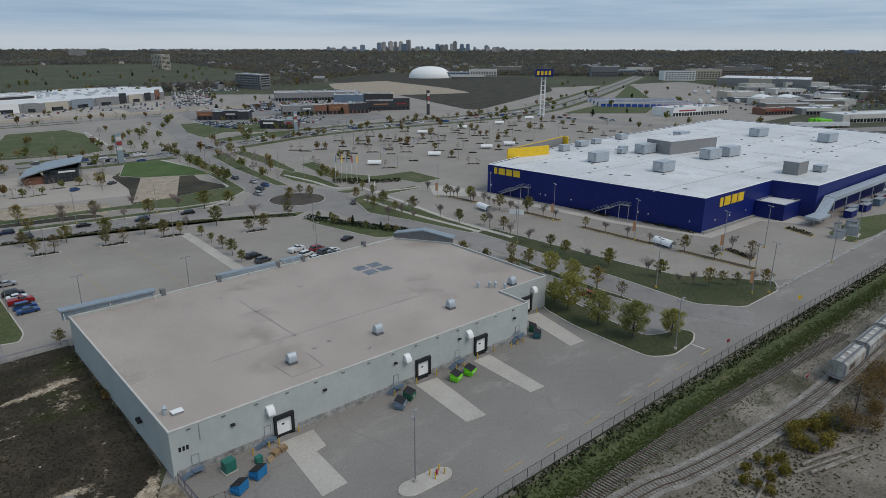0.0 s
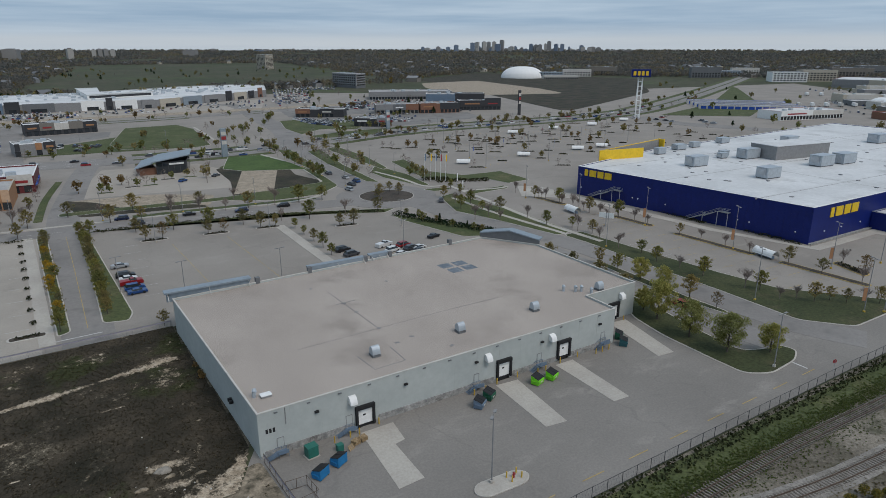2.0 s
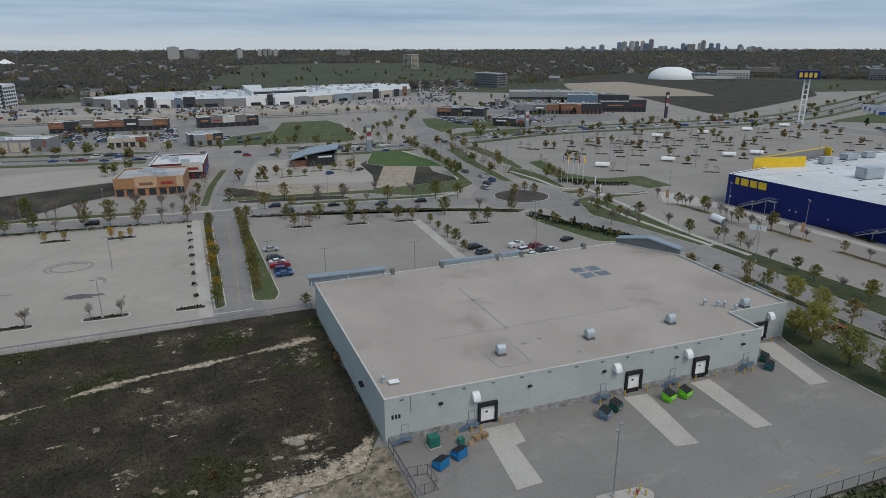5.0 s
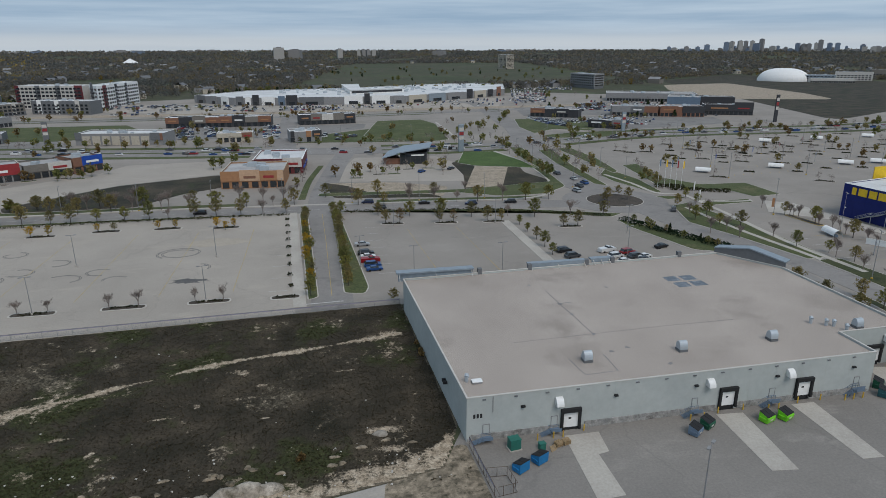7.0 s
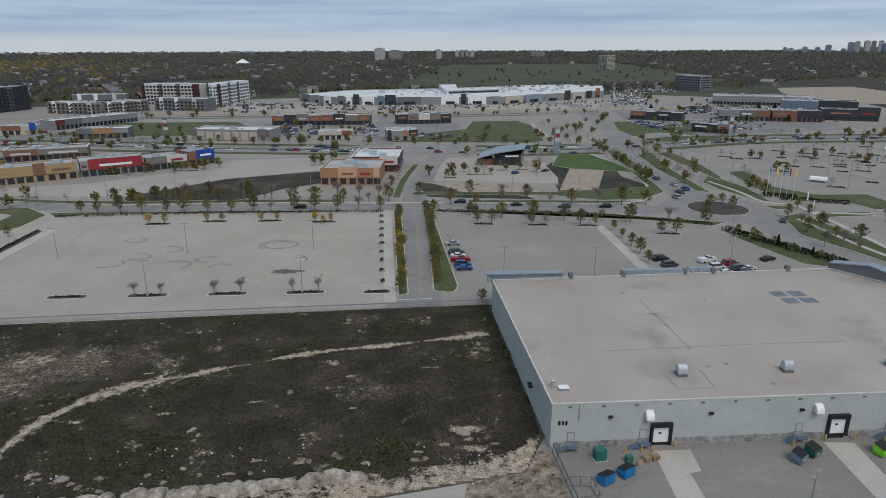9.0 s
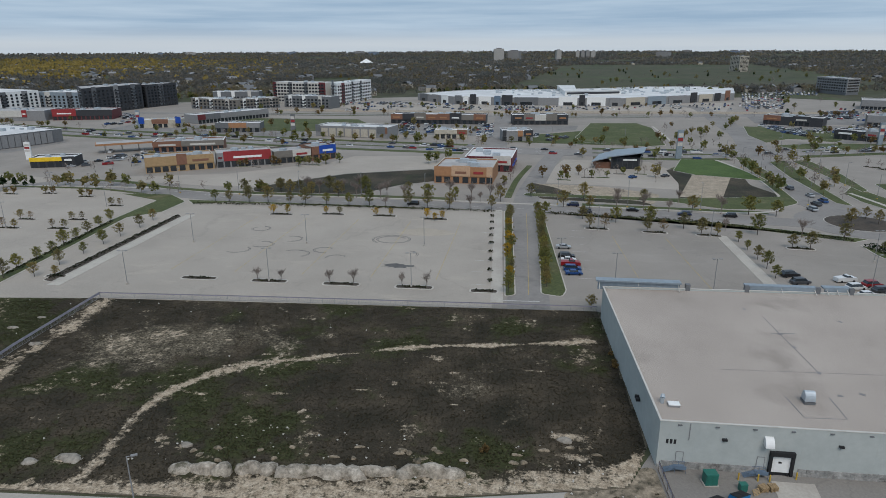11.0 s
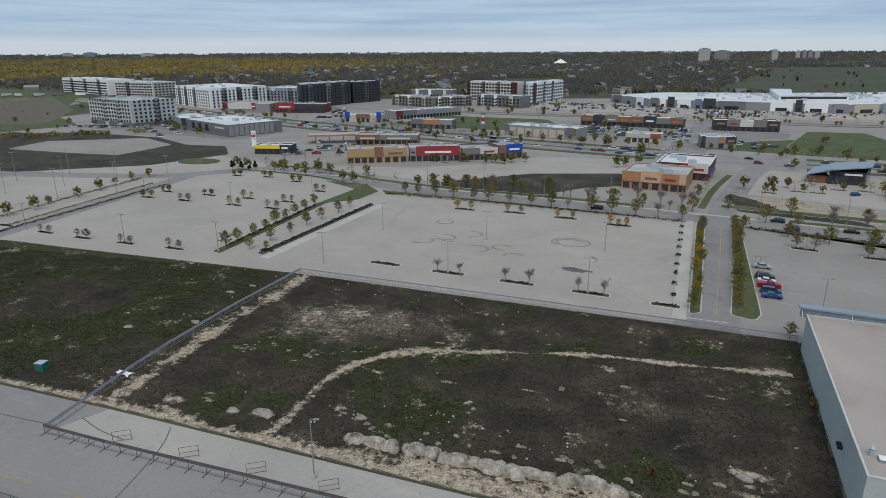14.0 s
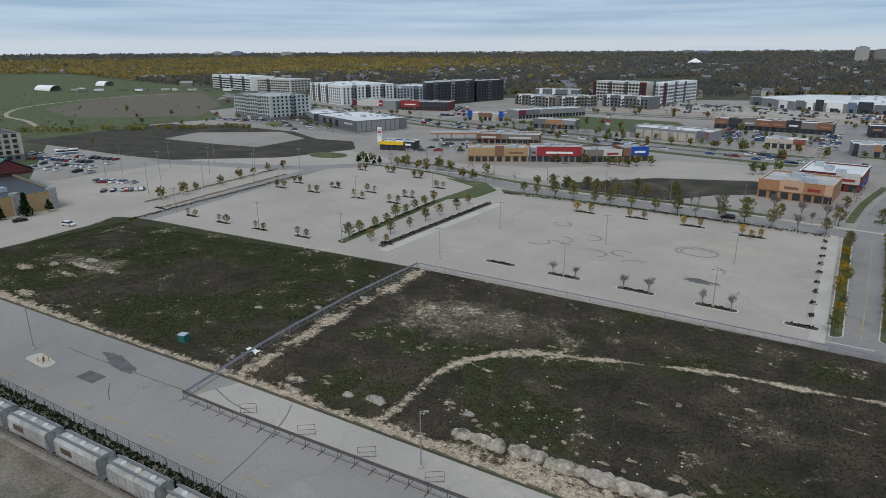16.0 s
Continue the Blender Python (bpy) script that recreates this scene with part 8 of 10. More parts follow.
def fire_stair(s, flip):
    """A steel escape stair with landing along the west front."""
    t = thing("escape_stair", "grey steel escape stair on the blue front", "stair", "escape stairs")
    d = -1 if flip else 1
    p = lambda u, o: face_point(W0, W1, s + d * u, o)
    for o in (0.3, 1.8):
        for (u0, zz0), (u1, zz1) in (((0, 0.2), (5.5, 2.9)), ((5.5, 2.9), (7.0, 2.9)), ((7.0, 2.9), (11.5, 5.3)), ((11.5, 5.3), (15.5, 5.3))):
            a, b = p(u0, o), p(u1, o)
            bm = bmesh.new()
            for lift, r in ((0.0, 0.12), (0.6, 0.04), (1.1, 0.05)):
                tube(bm, (a.x, a.y, zz0 + lift), (b.x, b.y, zz1 + lift), r, 4)
            part("stringer_and_rail", bm, "steel", t)
    for k in range(30):
        f = k / 29
        u, zz = (f * 11.5, 0.2 + f * 5.1)
        a, b = p(u, 0.3), p(u + 0.35, 1.8)
        c, e = p(u, 1.8), p(u + 0.35, 0.3)
        bm = bmesh.new()
        prism(bm, [tuple(a), tuple(c), tuple(b), tuple(e)], zz, zz + 0.05)
        part("tread", bm, "steel", t)
    bm = bmesh.new()
    prism(bm, [tuple(p(11.5, 0.05)), tuple(p(15.5, 0.05)), tuple(p(15.5, 1.8)), tuple(p(11.5, 1.8))], 5.2, 5.35)
    part("landing", bm, "steel", t)
    for u in (6.2, 11.6, 15.3):
        q = p(u, 1.7)
        bm = bmesh.new()
        tube(bm, (q.x, q.y, 0), (q.x, q.y, 5.2 if u > 7 else 2.8), 0.12, 5)
        part("post", bm, "steel", t)


fire_stair(7.5, False)
fire_stair(52.0, False)
for s in (2.0, 12.0, 27.5, 30.0, 42, 58, 70, 74, 89):
    part("wall_lamp", front_boxes(W0, W1, [(s, s + 0.35, 3.2, 3.6, 0.25)]), "white", store)
for s in (8, 18, 30, 44, 46):
    part("wall_lamp", front_boxes(BS[0], BS[1], [(s, s + 0.35, 3.2, 3.6, 0.25)]), "white", store)
for s in range(46):
    part("cladding_joint", front_boxes(W0, W1, [(s * 2.05 + 0.9, s * 2.05 + 0.96, 0.3, 11.9, 0.03)]), "blue_wall", store)
bpart("plinth", [(199.0, 248.0, 102.2, 103.2, 0, 0.5)], "stone_base", store)
# yellow entrance wall with its grey back
yw = thing("entrance_wall", "bright yellow entrance box with open top above the blue store", "wall", "", (0, 0, 0))
bm = bmesh.new()
prism(bm, [(206, 202.6), (229.6, 198.6), (229.8, 199.2), (206.4, 203.2)], 0.2, 16.0)
part("yellow_panel", bm, "yellow", yw)
bm = bmesh.new()
prism(bm, [(206.4, 203.3), (207.0, 203.2), (259.6, 215.4), (259.4, 216.0)], 0.2, 15.6)
part("grey_panel", bm, "grey", yw)
bm = bmesh.new()
prism(bm, [(206.4, 203.3), (207.0, 203.2), (259.6, 215.4), (259.4, 216.0)], 15.6, 15.9)
part("yellow_edge", bm, "yellow", yw)
bm = bmesh.new()
prism(bm, [(259.7, 212.4), (260.3, 212.4), (260.3, 216.2), (259.7, 216.2)], 11.8, 16.0)
part("yellow_panel", bm, "yellow", yw)


def rooftop_unit(x, y, w, d, h, turn=0.0, label="large pale rooftop air handler on a white roof"):
    t = thing("rooftop_unit", label, "air handler", "rooftop units", (x, y, 11.75), turn)
    bpart("skid", [(-w / 2 + 0.2, w / 2 - 0.2, -d / 2 + 0.2, d / 2 - 0.2, 0, 0.4)], "midgrey", t)
    bpart("cabinet", [(-w / 2, w / 2, -d / 2, d / 2, 0.4, h)], "duct", t)
    for k in range(3):
        bpart("access_panel", [(-w / 2 + (k + 0.1) * w / 3, -w / 2 + (k + 0.9) * w / 3, -d / 2 - 0.05, -d / 2, 0.7, h - 0.4)], "duct", t)
    bpart("intake_hood", [(-w / 2 - 0.6, -w / 2, -d / 3, d / 3, h * 0.4, h - 0.3)], "steel", t)
    bpart("top_rim", [(-w / 2 - 0.1, w / 2 + 0.1, -d / 2 - 0.1, d / 2 + 0.1, h, h + 0.12)], "duct", t)


for x, y, w, d, h in ((231.4, 171.5, 8.5, 5, 4.2), (233.2, 140.3, 8, 5, 4.2), (277, 144, 9, 5.5, 4.6), (291.5, 142.5, 9, 5.5, 4.4), (268, 172, 9, 5.5, 4.4), (371, 166, 10, 6, 4.6), (377, 132, 10, 6, 4.6), (282, 99.5, 5, 3.5, 2.6), (330, 190, 8, 5, 3.5), (262, 205, 6, 4, 2.6), (243, 200.5, 5, 3, 3), (275, 206, 5, 3, 2.6), (263, 181, 4, 3, 2.6), (258, 178, 4, 3, 2.4), (300, 208, 6, 4, 2.8)):
    rooftop_unit(x, y, w, d, h, -4)
t = thing("roof_penthouse", "big grey metal penthouse on the white roof", "penthouse", "", (290, 166, 11.75), -8)
bpart("wall", [(-17, 17, -7, 7, 0, 6.0)], "grey", t)
bpart("roof", [(-17.2, 17.2, -7.2, 7.2, 6.0, 6.2)], "roof_white", t)
t = thing("roof_tower", "tall grey metal box on the white roof", "penthouse", "", (270.5, 104.5, 11.75), 0)
bpart("wall", [(-4.5, 4.5, -3, 3, 0, 5.0)], "grey", t)
bpart("roof", [(-4.6, 4.6, -3.1, 3.1, 5.0, 5.15)], "roof_white", t)
rr = random.Random(9)
for k in range(60):
    x, y = rr.uniform(205, 420), rr.uniform(108, 205)
    t = thing("roof_drain", "small flat roof drain or hatch", "hatch", "roof drains", (x, y, 11.75))
    bpart("cover", [(-0.6, 0.6, -0.5, 0.5, 0, 0.25)], "grey" if k % 3 else "midgrey", t)
for y in (121, 158, 190):
    slab("roof_seam", strip([(196, y), (430, y - 4)], 0.22), 11.6, 11.765 + y * 1e-5, "roof_grey", "grey seam across a white roof membrane")
for x in (250, 310, 370):
    slab("roof_seam", strip([(x, 106), (x + 2, 206)], 0.18), 11.6, 11.768 + x * 1e-5, "roof_grey", "grey seam across a white roof membrane")
# annex, loading ramp and yard by the south front
block("store_annex", "low blue annex with white roof", "annex", [(236, 92.5), (249.5, 92.5), (249.5, 103.0), (236, 103.0)], 6.0, "blue_wall", "roof_white", "steel", 0.3)
cv = thing("covered_ramp", "long grey covered trolley ramp on posts", "ramp")
bm = bmesh.new()
for a, b, za, zb in (((243, 84), (256, 86), 1.2, 6.0), ((256, 86), (330, 85.0), 6.2, 7.4)):
    v = [bm.verts.new(p) for p in ((a[0], a[1] - 2.6, za), (b[0], b[1] - 2.6, zb), (b[0], b[1] + 1.2, zb), (a[0], a[1] + 1.2, za), (a[0], a[1] - 2.6, za + 1.4), (b[0], b[1] - 2.6, zb + 1.4), (b[0], b[1] + 1.2, zb + 1.4), (a[0], a[1] + 1.2, za + 1.4))]
    for f in ((0, 3, 2, 1), (4, 5, 6, 7), (0, 1, 5, 4), (1, 2, 6, 5), (2, 3, 7, 6), (3, 0, 4, 7)):
        bm.faces.new([v[i] for i in f])
part("ramp_deck", bm, "duct", cv)
bpart("low_platform", [(236, 246, 80.6, 85.5, 2.6, 3.4)], "duct", cv)
for x in (240, 256, 268, 282, 296, 310):
    bm = bmesh.new()
    tube(bm, (x, 83.5, 0), (x, 83.5, 6.3 if x > 250 else 2.6), 0.2, 6)
    part("post", bm, "steel", cv)
for k, c in enumerate(("blue_wall", "navy", "blue_wall", "midgrey", "navy", "darkred")):
    t = thing("yard_container", "blue and grey waste compactor container in the service yard", "container", "yard containers", (262 + k * 7.5, 79.5 + (k % 2) * 2.0, 0.05), 2)
    bpart("box", [(-3.2, 3.2, -1.3, 1.3, 0.2, 2.7)], c, t)
    bpart("lid", [(-3.3, 3.3, -1.35, 1.35, 2.7, 2.85)], "steel", t)
for x, y, w, h in ((229, 71.5, 2.0, 2.6), (236.5, 70, 2.2, 3.0), (244.5, 73, 2.4, 3.0), (240.5, 76, 1.4, 2.2)):
    t = thing("service_shed", "grey metal equipment box on a concrete pad", "equipment box", "service boxes", (x, y, 0.05), 10)
    bpart("pad", [(-w - 0.6, w + 0.6, -w, w, 0, 0.15)], "concrete", t)
    bpart("body", [(-w, w, -w * 0.7, w * 0.7, 0.15, h)], "steel" if h > 2.3 else "offwhite", t)
    bpart("roof", [(-w - 0.1, w + 0.1, -w * 0.75, w * 0.75, h, h + 0.15)], "midgrey", t)
    bpart("door", [(-0.5, 0.5, -w * 0.7 - 0.05, -w * 0.7, 0.2, 2.0)], "midgrey", t)
for k in range(4):
    semi_trailer(306 + k * 6, 76 + k * 0.4, 88, "white", "white box trailer at a loading bay")
turf("service_grass", [(232, 76), (262, 77), (300, 66), (240, 65), (226, 67)], "grass", 0.12, "mown verge by the service yard")
slab("stone_edge", strip([(165, 63.4), (200, 63.6), (250, 63.8), (320, 63.8)], 0.5), 0, 0.3, "stone_base", "low pale kerb along the service road")
# carts and banners
def cart_shelter(x, y, turn):
    t = thing("cart_shelter", "white rounded trolley shelter in the car park", "shelter", "cart shelters", (x, y, 0.05), turn)
    bm = bmesh.new()
    n = 8
    for k in range(n):
        a0, a1 = k * math.pi / n, (k + 1) * math.pi / n
        v = [bm.verts.new((s, 1.5 * math.cos(q), 0.9 + 1.7 * math.sin(q))) for q, s in ((a0, -3.6), (a1, -3.6), (a1, 3.6), (a0, 3.6))]
        bm.faces.new(v)
    part("fabric_roof", bm, "white", t)
    for s in (-3.5, 0, 3.5):
        for yy in (-1.5, 1.5):
            bm = bmesh.new()
            tube(bm, (s, yy, 0), (s, yy, 1.0), 0.06, 4)
            part("leg", bm, "steel", t)
    for k in range(6):
        bpart("trolley", [(-2.8 + k * 0.9, -2.2 + k * 0.9, -0.5, 0.5, 0.2, 1.0)], "navy", t)


for x, y in ((164, 173), (176, 103), (186.5, 281.8), (229.7, 284.7), (272.4, 286.2), (285.4, 367.2), (327.4, 371.4), (369.5, 373.8), (292.2, 286.1), (416.6, 384.7)):
    cart_shelter(x, y, -38 if y > 220 else 80)
for k, (x, y) in enumerate(((146, 253), (148, 251), (150, 250), (151.5, 248), (153, 246))):
    t = thing("flag_pole", "slim white flagpole in a planted bed", "flagpole", "flagpoles", (x, y, 0.15))
    bm = bmesh.new()
    tube(bm, (0, 0, 0), (0, 0, 13), 0.09, 5, 0.05)
    part("pole", bm, "white", t)
    bpart("flag", [(0.05, 0.7, -0.02, 0.02, 9.5, 12.6)], ("navy", "yellow", "navy", "red", "yellow")[k], t)
for x, y, c in ((154, 238, "white"), (147, 223, "white"), (182, 298, "navy"), (205, 300, "blue"), (240, 318, "blue"), (262, 296, "navy"), (268, 332, "red"), (330, 372, "red"), (300, 352, "red"), (222, 352, "navy")):
    t = thing("banner_sign", "upright banner sign on a post", "sign", "car park banners", (x, y, 0.1), 40)
    bpart("post", [(-0.08, 0.08, -0.08, 0.08, 0, 5.2)], "steel", t)
    bpart("panel", [(0.1, 1.5, -0.06, 0.06, 1.8 if c == "white" else 3.0, 5.2)], c, t)
t = thing("sign_board", "white double sign board in the car park", "sign", "", (160, 152, 0.1), -60)
bpart("panel", [(-2.6, -0.2, -0.08, 0.08, 3.2, 5.0), (0.2, 2.6, -0.08, 0.08, 3.2, 5.0)], "white", t)
bpart("post", [(-0.12, 0.12, -0.1, 0.1, 0, 5.0)], "steel", t)

# ---------- fallow field ----------
def ragged(cx, cy, rx, ry, seed, n=26, rough=0.35, turn=0.0):
    rr = random.Random(seed)
    out = []
    for k in range(n):
        a = k * math.tau / n
        f = 1 + rr.uniform(-rough, rough)
        x, y = rx * f * math.cos(a), ry * f * math.sin(a)
        out.append((cx + x * math.cos(turn) - y * math.sin(turn), cy + x * math.sin(turn) + y * math.cos(turn)))
    return out


PATHLINE = curve([(-64.4, 70.6), (-63.9, 75.2), (-64.5, 79.9), (-65.0, 84.2), (-65.3, 89.9), (-64.7, 93.6), (-63.8, 97.0), (-61.8, 99.8), (-59.4, 103.4), (-55.1, 107.1), (-51.6, 108.9), (-44.5, 111.1), (-39.3, 113.6), (-33.7, 115.3), (-27.1, 117.9), (-18.0, 120.5), (-8.8, 121.8), (-0.8, 123.4), (8.3, 125.2), (14.5, 126.4)], 5)
rr = random.Random(21)


FIELD = [(-236, 119.7), (-228, 124), (-210, 126.4), (-190, 128), (-106, 137), (17, 143.5), (19.5, 90), (17.6, 84), (15, 79), (-28, 70.5), (-94, 66.3), (-178, 59.5), (-214, 57), (-227, 74), (-227.5, 86), (-230.3, 100), (-231, 108)]
CELL = 0.5
FX, FY = np.arange(-236, 20.01, CELL), np.arange(57, 144.01, CELL)
GX, GY = np.meshgrid(FX, FY, indexing="ij")


def near_line(line):
    """Distance of every ground cell to a line, and how far along it lies."""
    best, along, s = np.full(GX.shape, 1e9), np.zeros(GX.shape), 0.0
    for (x0, y0), (x1, y1) in zip(line, line[1:]):
        dx, dy = x1 - x0, y1 - y0
        L = math.hypot(dx, dy)
        t = np.clip(((GX - x0) * dx + (GY - y0) * dy) / (L * L), 0, 1)
        d = np.hypot(GX - x0 - t * dx, GY - y0 - t * dy)
        along = np.where(d < best, s + t * L, along)
        best = np.minimum(best, d)
        s += L
    return best, along / s


def blotch(scale, seed):
    """Smooth noise over the ground cells, about -1 to 1."""
    return np.array([[noise.fractal(Vector((x * scale, y * scale, seed)), 0.6, 2.1, 4) for y in FY] for x in FX])


def spot(x, y, rx, ry, turn=0.0):
    c, q = math.cos(turn), math.sin(turn)
    u, v = (GX - x) * c + (GY - y) * q, (GY - y) * c - (GX - x) * q
    return np.clip(1.35 - np.hypot(u / rx, v / ry), 0, 1)


n_wide, n_mid = blotch(0.035, 3.0), blotch(0.13, 8.0)
d_path, s_path = near_line(PATHLINE)
wide = 0.95 + 0.4 * np.sin(s_path * 41) + np.where(s_path < 0.42, 0.6, 0.0)
weak = 0.34 * np.exp(-((s_path - 0.56) / 0.045) ** 2) + 0.14 * np.exp(-((s_path - 0.86) / 0.03) ** 2) + np.where(s_path < 0.20, 0.16, 0.0)
sand = np.clip(1.1 - 0.62 * d_path / wide, 0, 1) * 0.71 - weak * (d_path < 4)
d_verge, s_verge = near_line([(-214, 57), (-178, 59.5), (-94, 66.3), (-28, 70.5), (15, 79), (18, 86)])
reach = np.interp(s_verge, [0, 0.15, 0.35, 0.52, 0.6, 0.72, 0.82, 0.93, 1.0], [2.6, 3.0, 1.5, 2.2, 2.2, 4.6, 5.6, 5.0, 2.4])
sand = np.maximum(sand, np.clip(0.84 - 0.5 * d_verge / reach + 0.3 * n_mid, 0, 0.66))
FENCE = [(-104.8, 136), (-103.6, 108.6), (-101.4, 87.8), (-99.8, 77), (-97.6, 65.5)]
d_fence, s_fence = near_line(FENCE)
sand = np.maximum(sand, np.clip(0.62 - 0.15 * np.abs(d_fence - 2.2) + 0.34 * n_mid, 0, 0.66) * (GX > np.interp(GY, [65, 136], [-98.5, -105.5])))
sand = np.maximum(sand, np.clip(0.42 - 0.12 * d_fence + 0.35 * n_mid, 0, 0.6))
for x, y, rx, ry in ((12.2, 126.6, 3.4, 2.2), (7.4, 90.6, 4.4, 1.5), (8.0, 85.2, 4.0, 1.4), (14, 82, 3.5, 3.0), (3, 80, 7, 2.0), (-17.1, 114.3, 1.5, 1.0), (-13.2, 109.3, 1.4, 0.8), (-18.2, 115.4, 3.0, 0.8), (-37.7, 92.7, 1.0, 1.4), (-52.9, 80.9, 1.0, 1.2), (-69.4, 75.3, 2.2, 1.8), (-86.5, 72.6, 3.2, 2.0), (-85, 69.6, 5.0, 1.4),
                      (-97, 71, 2.6, 5.0), (-188, 84, 9, 2.2), (-176, 86, 5, 1.6), (-184, 78, 6, 1.5), (-178, 64.6, 6, 2.4), (-201, 74, 5, 3), (-160, 66, 3, 1), (-63, 118, 1.6, 0.8), (-44, 98, 3, 0.6), (-29, 101, 2.4, 0.5), (-24, 104, 0.9, 0.9), (-58, 96, 2.0, 0.8), (-52, 112.5, 1.6, 0.6), (-12, 98, 1.0, 0.4), (2, 112, 3.0, 0.4)):
    sand = np.maximum(sand, spot(x, y, rx, ry) * (0.62 if x > 11 else 0.56))
sand = np.maximum(sand, np.clip(n_mid * 0.52 + n_wide * 0.25 - 0.04, 0, 0.36))
dry = np.clip(spot(-79, 114, 17, 13, 0.3) * 0.75 + spot(-55, 118, 14, 8) * 0.45 + spot(-4, 106, 10, 12, 0.2) * 0.30 + spot(-188, 86, 18, 9) * 0.6 + n_mid * 0.45, 0, 0.9)
sand = np.maximum(sand, np.clip(spot(-80, 115, 14, 11, 0.3) * 0.32 + n_mid * 0.42, 0, 0.52))
green = np.clip(0.24 + n_wide * 0.75 + n_mid * 0.25 - dry * 0.5 + 0.42 * (GX < -106) + spot(-26, 96, 12, 5) * 0.35 + spot(-48, 88, 14, 7) * 0.3, 0, 0.8)
height = 0.115 + 0.05 * n_mid + 0.03 * n_wide - 0.05 * np.clip(sand, 0, 1)
height = np.maximum(height, 0.104)
grid_id, verts, faces = -np.ones(GX.shape, int), [], []
keep = [[inside(x, y, FIELD) for y in FY] for x in FX]
for i in range(len(FX)):
    for j in range(len(FY)):
        if keep[i][j]:
            grid_id[i, j] = len(verts)
            verts.append((FX[i], FY[j], height[i, j]))
for i in range(len(FX) - 1):
    for j in range(len(FY) - 1):
        q = (grid_id[i, j], grid_id[i + 1, j], grid_id[i + 1, j + 1], grid_id[i, j + 1])
        if min(q) >= 0:
            faces.append(q)
soil = tagged(raw("field_soil", verts, faces, "field_soil"), "dark weeds, dry stalks and bare sand of a fallow field", "", "", "structure")
for label, grid in (("sand", sand), ("dry", dry), ("green", green)):
    at = soil.data.attributes.new(label, "FLOAT", "POINT")
    at.data.foreach_set("value", grid[grid_id >= 0].astype(np.float32))
for p in soil.data.polygons:
    p.use_smooth = True


def ground_mask(grid, x, y):
    return grid[min(max(int((x - FX[0]) / CELL), 0), len(FX) - 1), min(max(int((y - FY[0]) / CELL), 0), len(FY) - 1)]


def mound(x, y, rx, ry, h, seed, material="sand", label="rounded heap of pale sandy soil"):
    rng = random.Random(seed)
    verts, faces, n, m = [], [], 14, 5
    ph = [rng.uniform(0, 6) for k in range(4)]
    for i in range(m):
        f = i / (m - 1)
        for k in range(n):
            a = k * math.tau / n
            w = 1 + 0.14 * rng.uniform(-1, 1) + 0.16 * math.sin(2 * a + ph[0]) + 0.12 * math.sin(3 * a + ph[1])
            r = 1 - f ** 1.6
            verts.append((x + rx * r * w * math.cos(a), y + ry * r * w * math.sin(a), 0.05 + h * math.sin(f * math.pi / 2) ** 0.8 * (1 + 0.12 * math.sin(5 * a + ph[2]) * (1 - f))))
    for i in range(m - 1):
        for k in range(n):
            j = (k + 1) % n
            faces.append((i * n + k, i * n + j, (i + 1) * n + j, (i + 1) * n + k))
    ob = raw("dirt_mound", verts, faces, material)
    for p in ob.data.polygons:
        p.use_smooth = True
    return tagged(ob, label, "dirt mound", "dirt mounds")


for k in range(19):
    t = k / 18
    mound(-50 + 39 * t + rr.uniform(-0.6, 0.6), 75.0 + 3.8 * t + rr.uniform(-0.4, 0.4), rr.uniform(1.3, 2.4), rr.uniform(0.9, 1.6), rr.uniform(0.7, 1.7), k, "sand_heap", "rounded heap of pale grey soil")
for k in range(24):
    t = rr.random()
    mound(-52 + 66 * t, 77 + 7.5 * t + rr.uniform(0, 4), rr.uniform(0.4, 0.9), rr.uniform(0.35, 0.6), rr.uniform(0.25, 0.5), 40 + k, "sand_mix")
for x, y, s in ((-68.5, 75.5, 2.0), (-52.5, 81, 1.2), (-103, 111, 1.4), (-111.7, 124, 1.0), (-114, 118, 1.2), (6.6, 89.5, 1.4), (-108, 100, 1.3), (-120, 92, 1.2), (-74, 74, 1.4), (-190, 88, 2.2), (-196, 80, 2.0), (-183, 84, 1.6)):
    mound(x, y, s, s * 0.6, s * 0.35, int(abs(x * 3)), "sand_grey")
t = thing("plastic_sheet", "crumpled white plastic sheet caught on a fence", "plastic sheet", "", (-102.2, 75.6, 0.12))
verts, faces = [], []
for i in range(6):
    for j in range(4):
        verts.append((-1.8 + i * 0.7, -0.7 + j * 0.45, 0.35 + 0.35 * math.sin(i * 2.1 + j) * math.cos(j * 1.7)))
for i in range(5):
    for j in range(3):
        faces.append((i * 4 + j, (i + 1) * 4 + j, (i + 1) * 4 + j + 1, i * 4 + j + 1))
raw("sheet", verts, faces, "white", t)


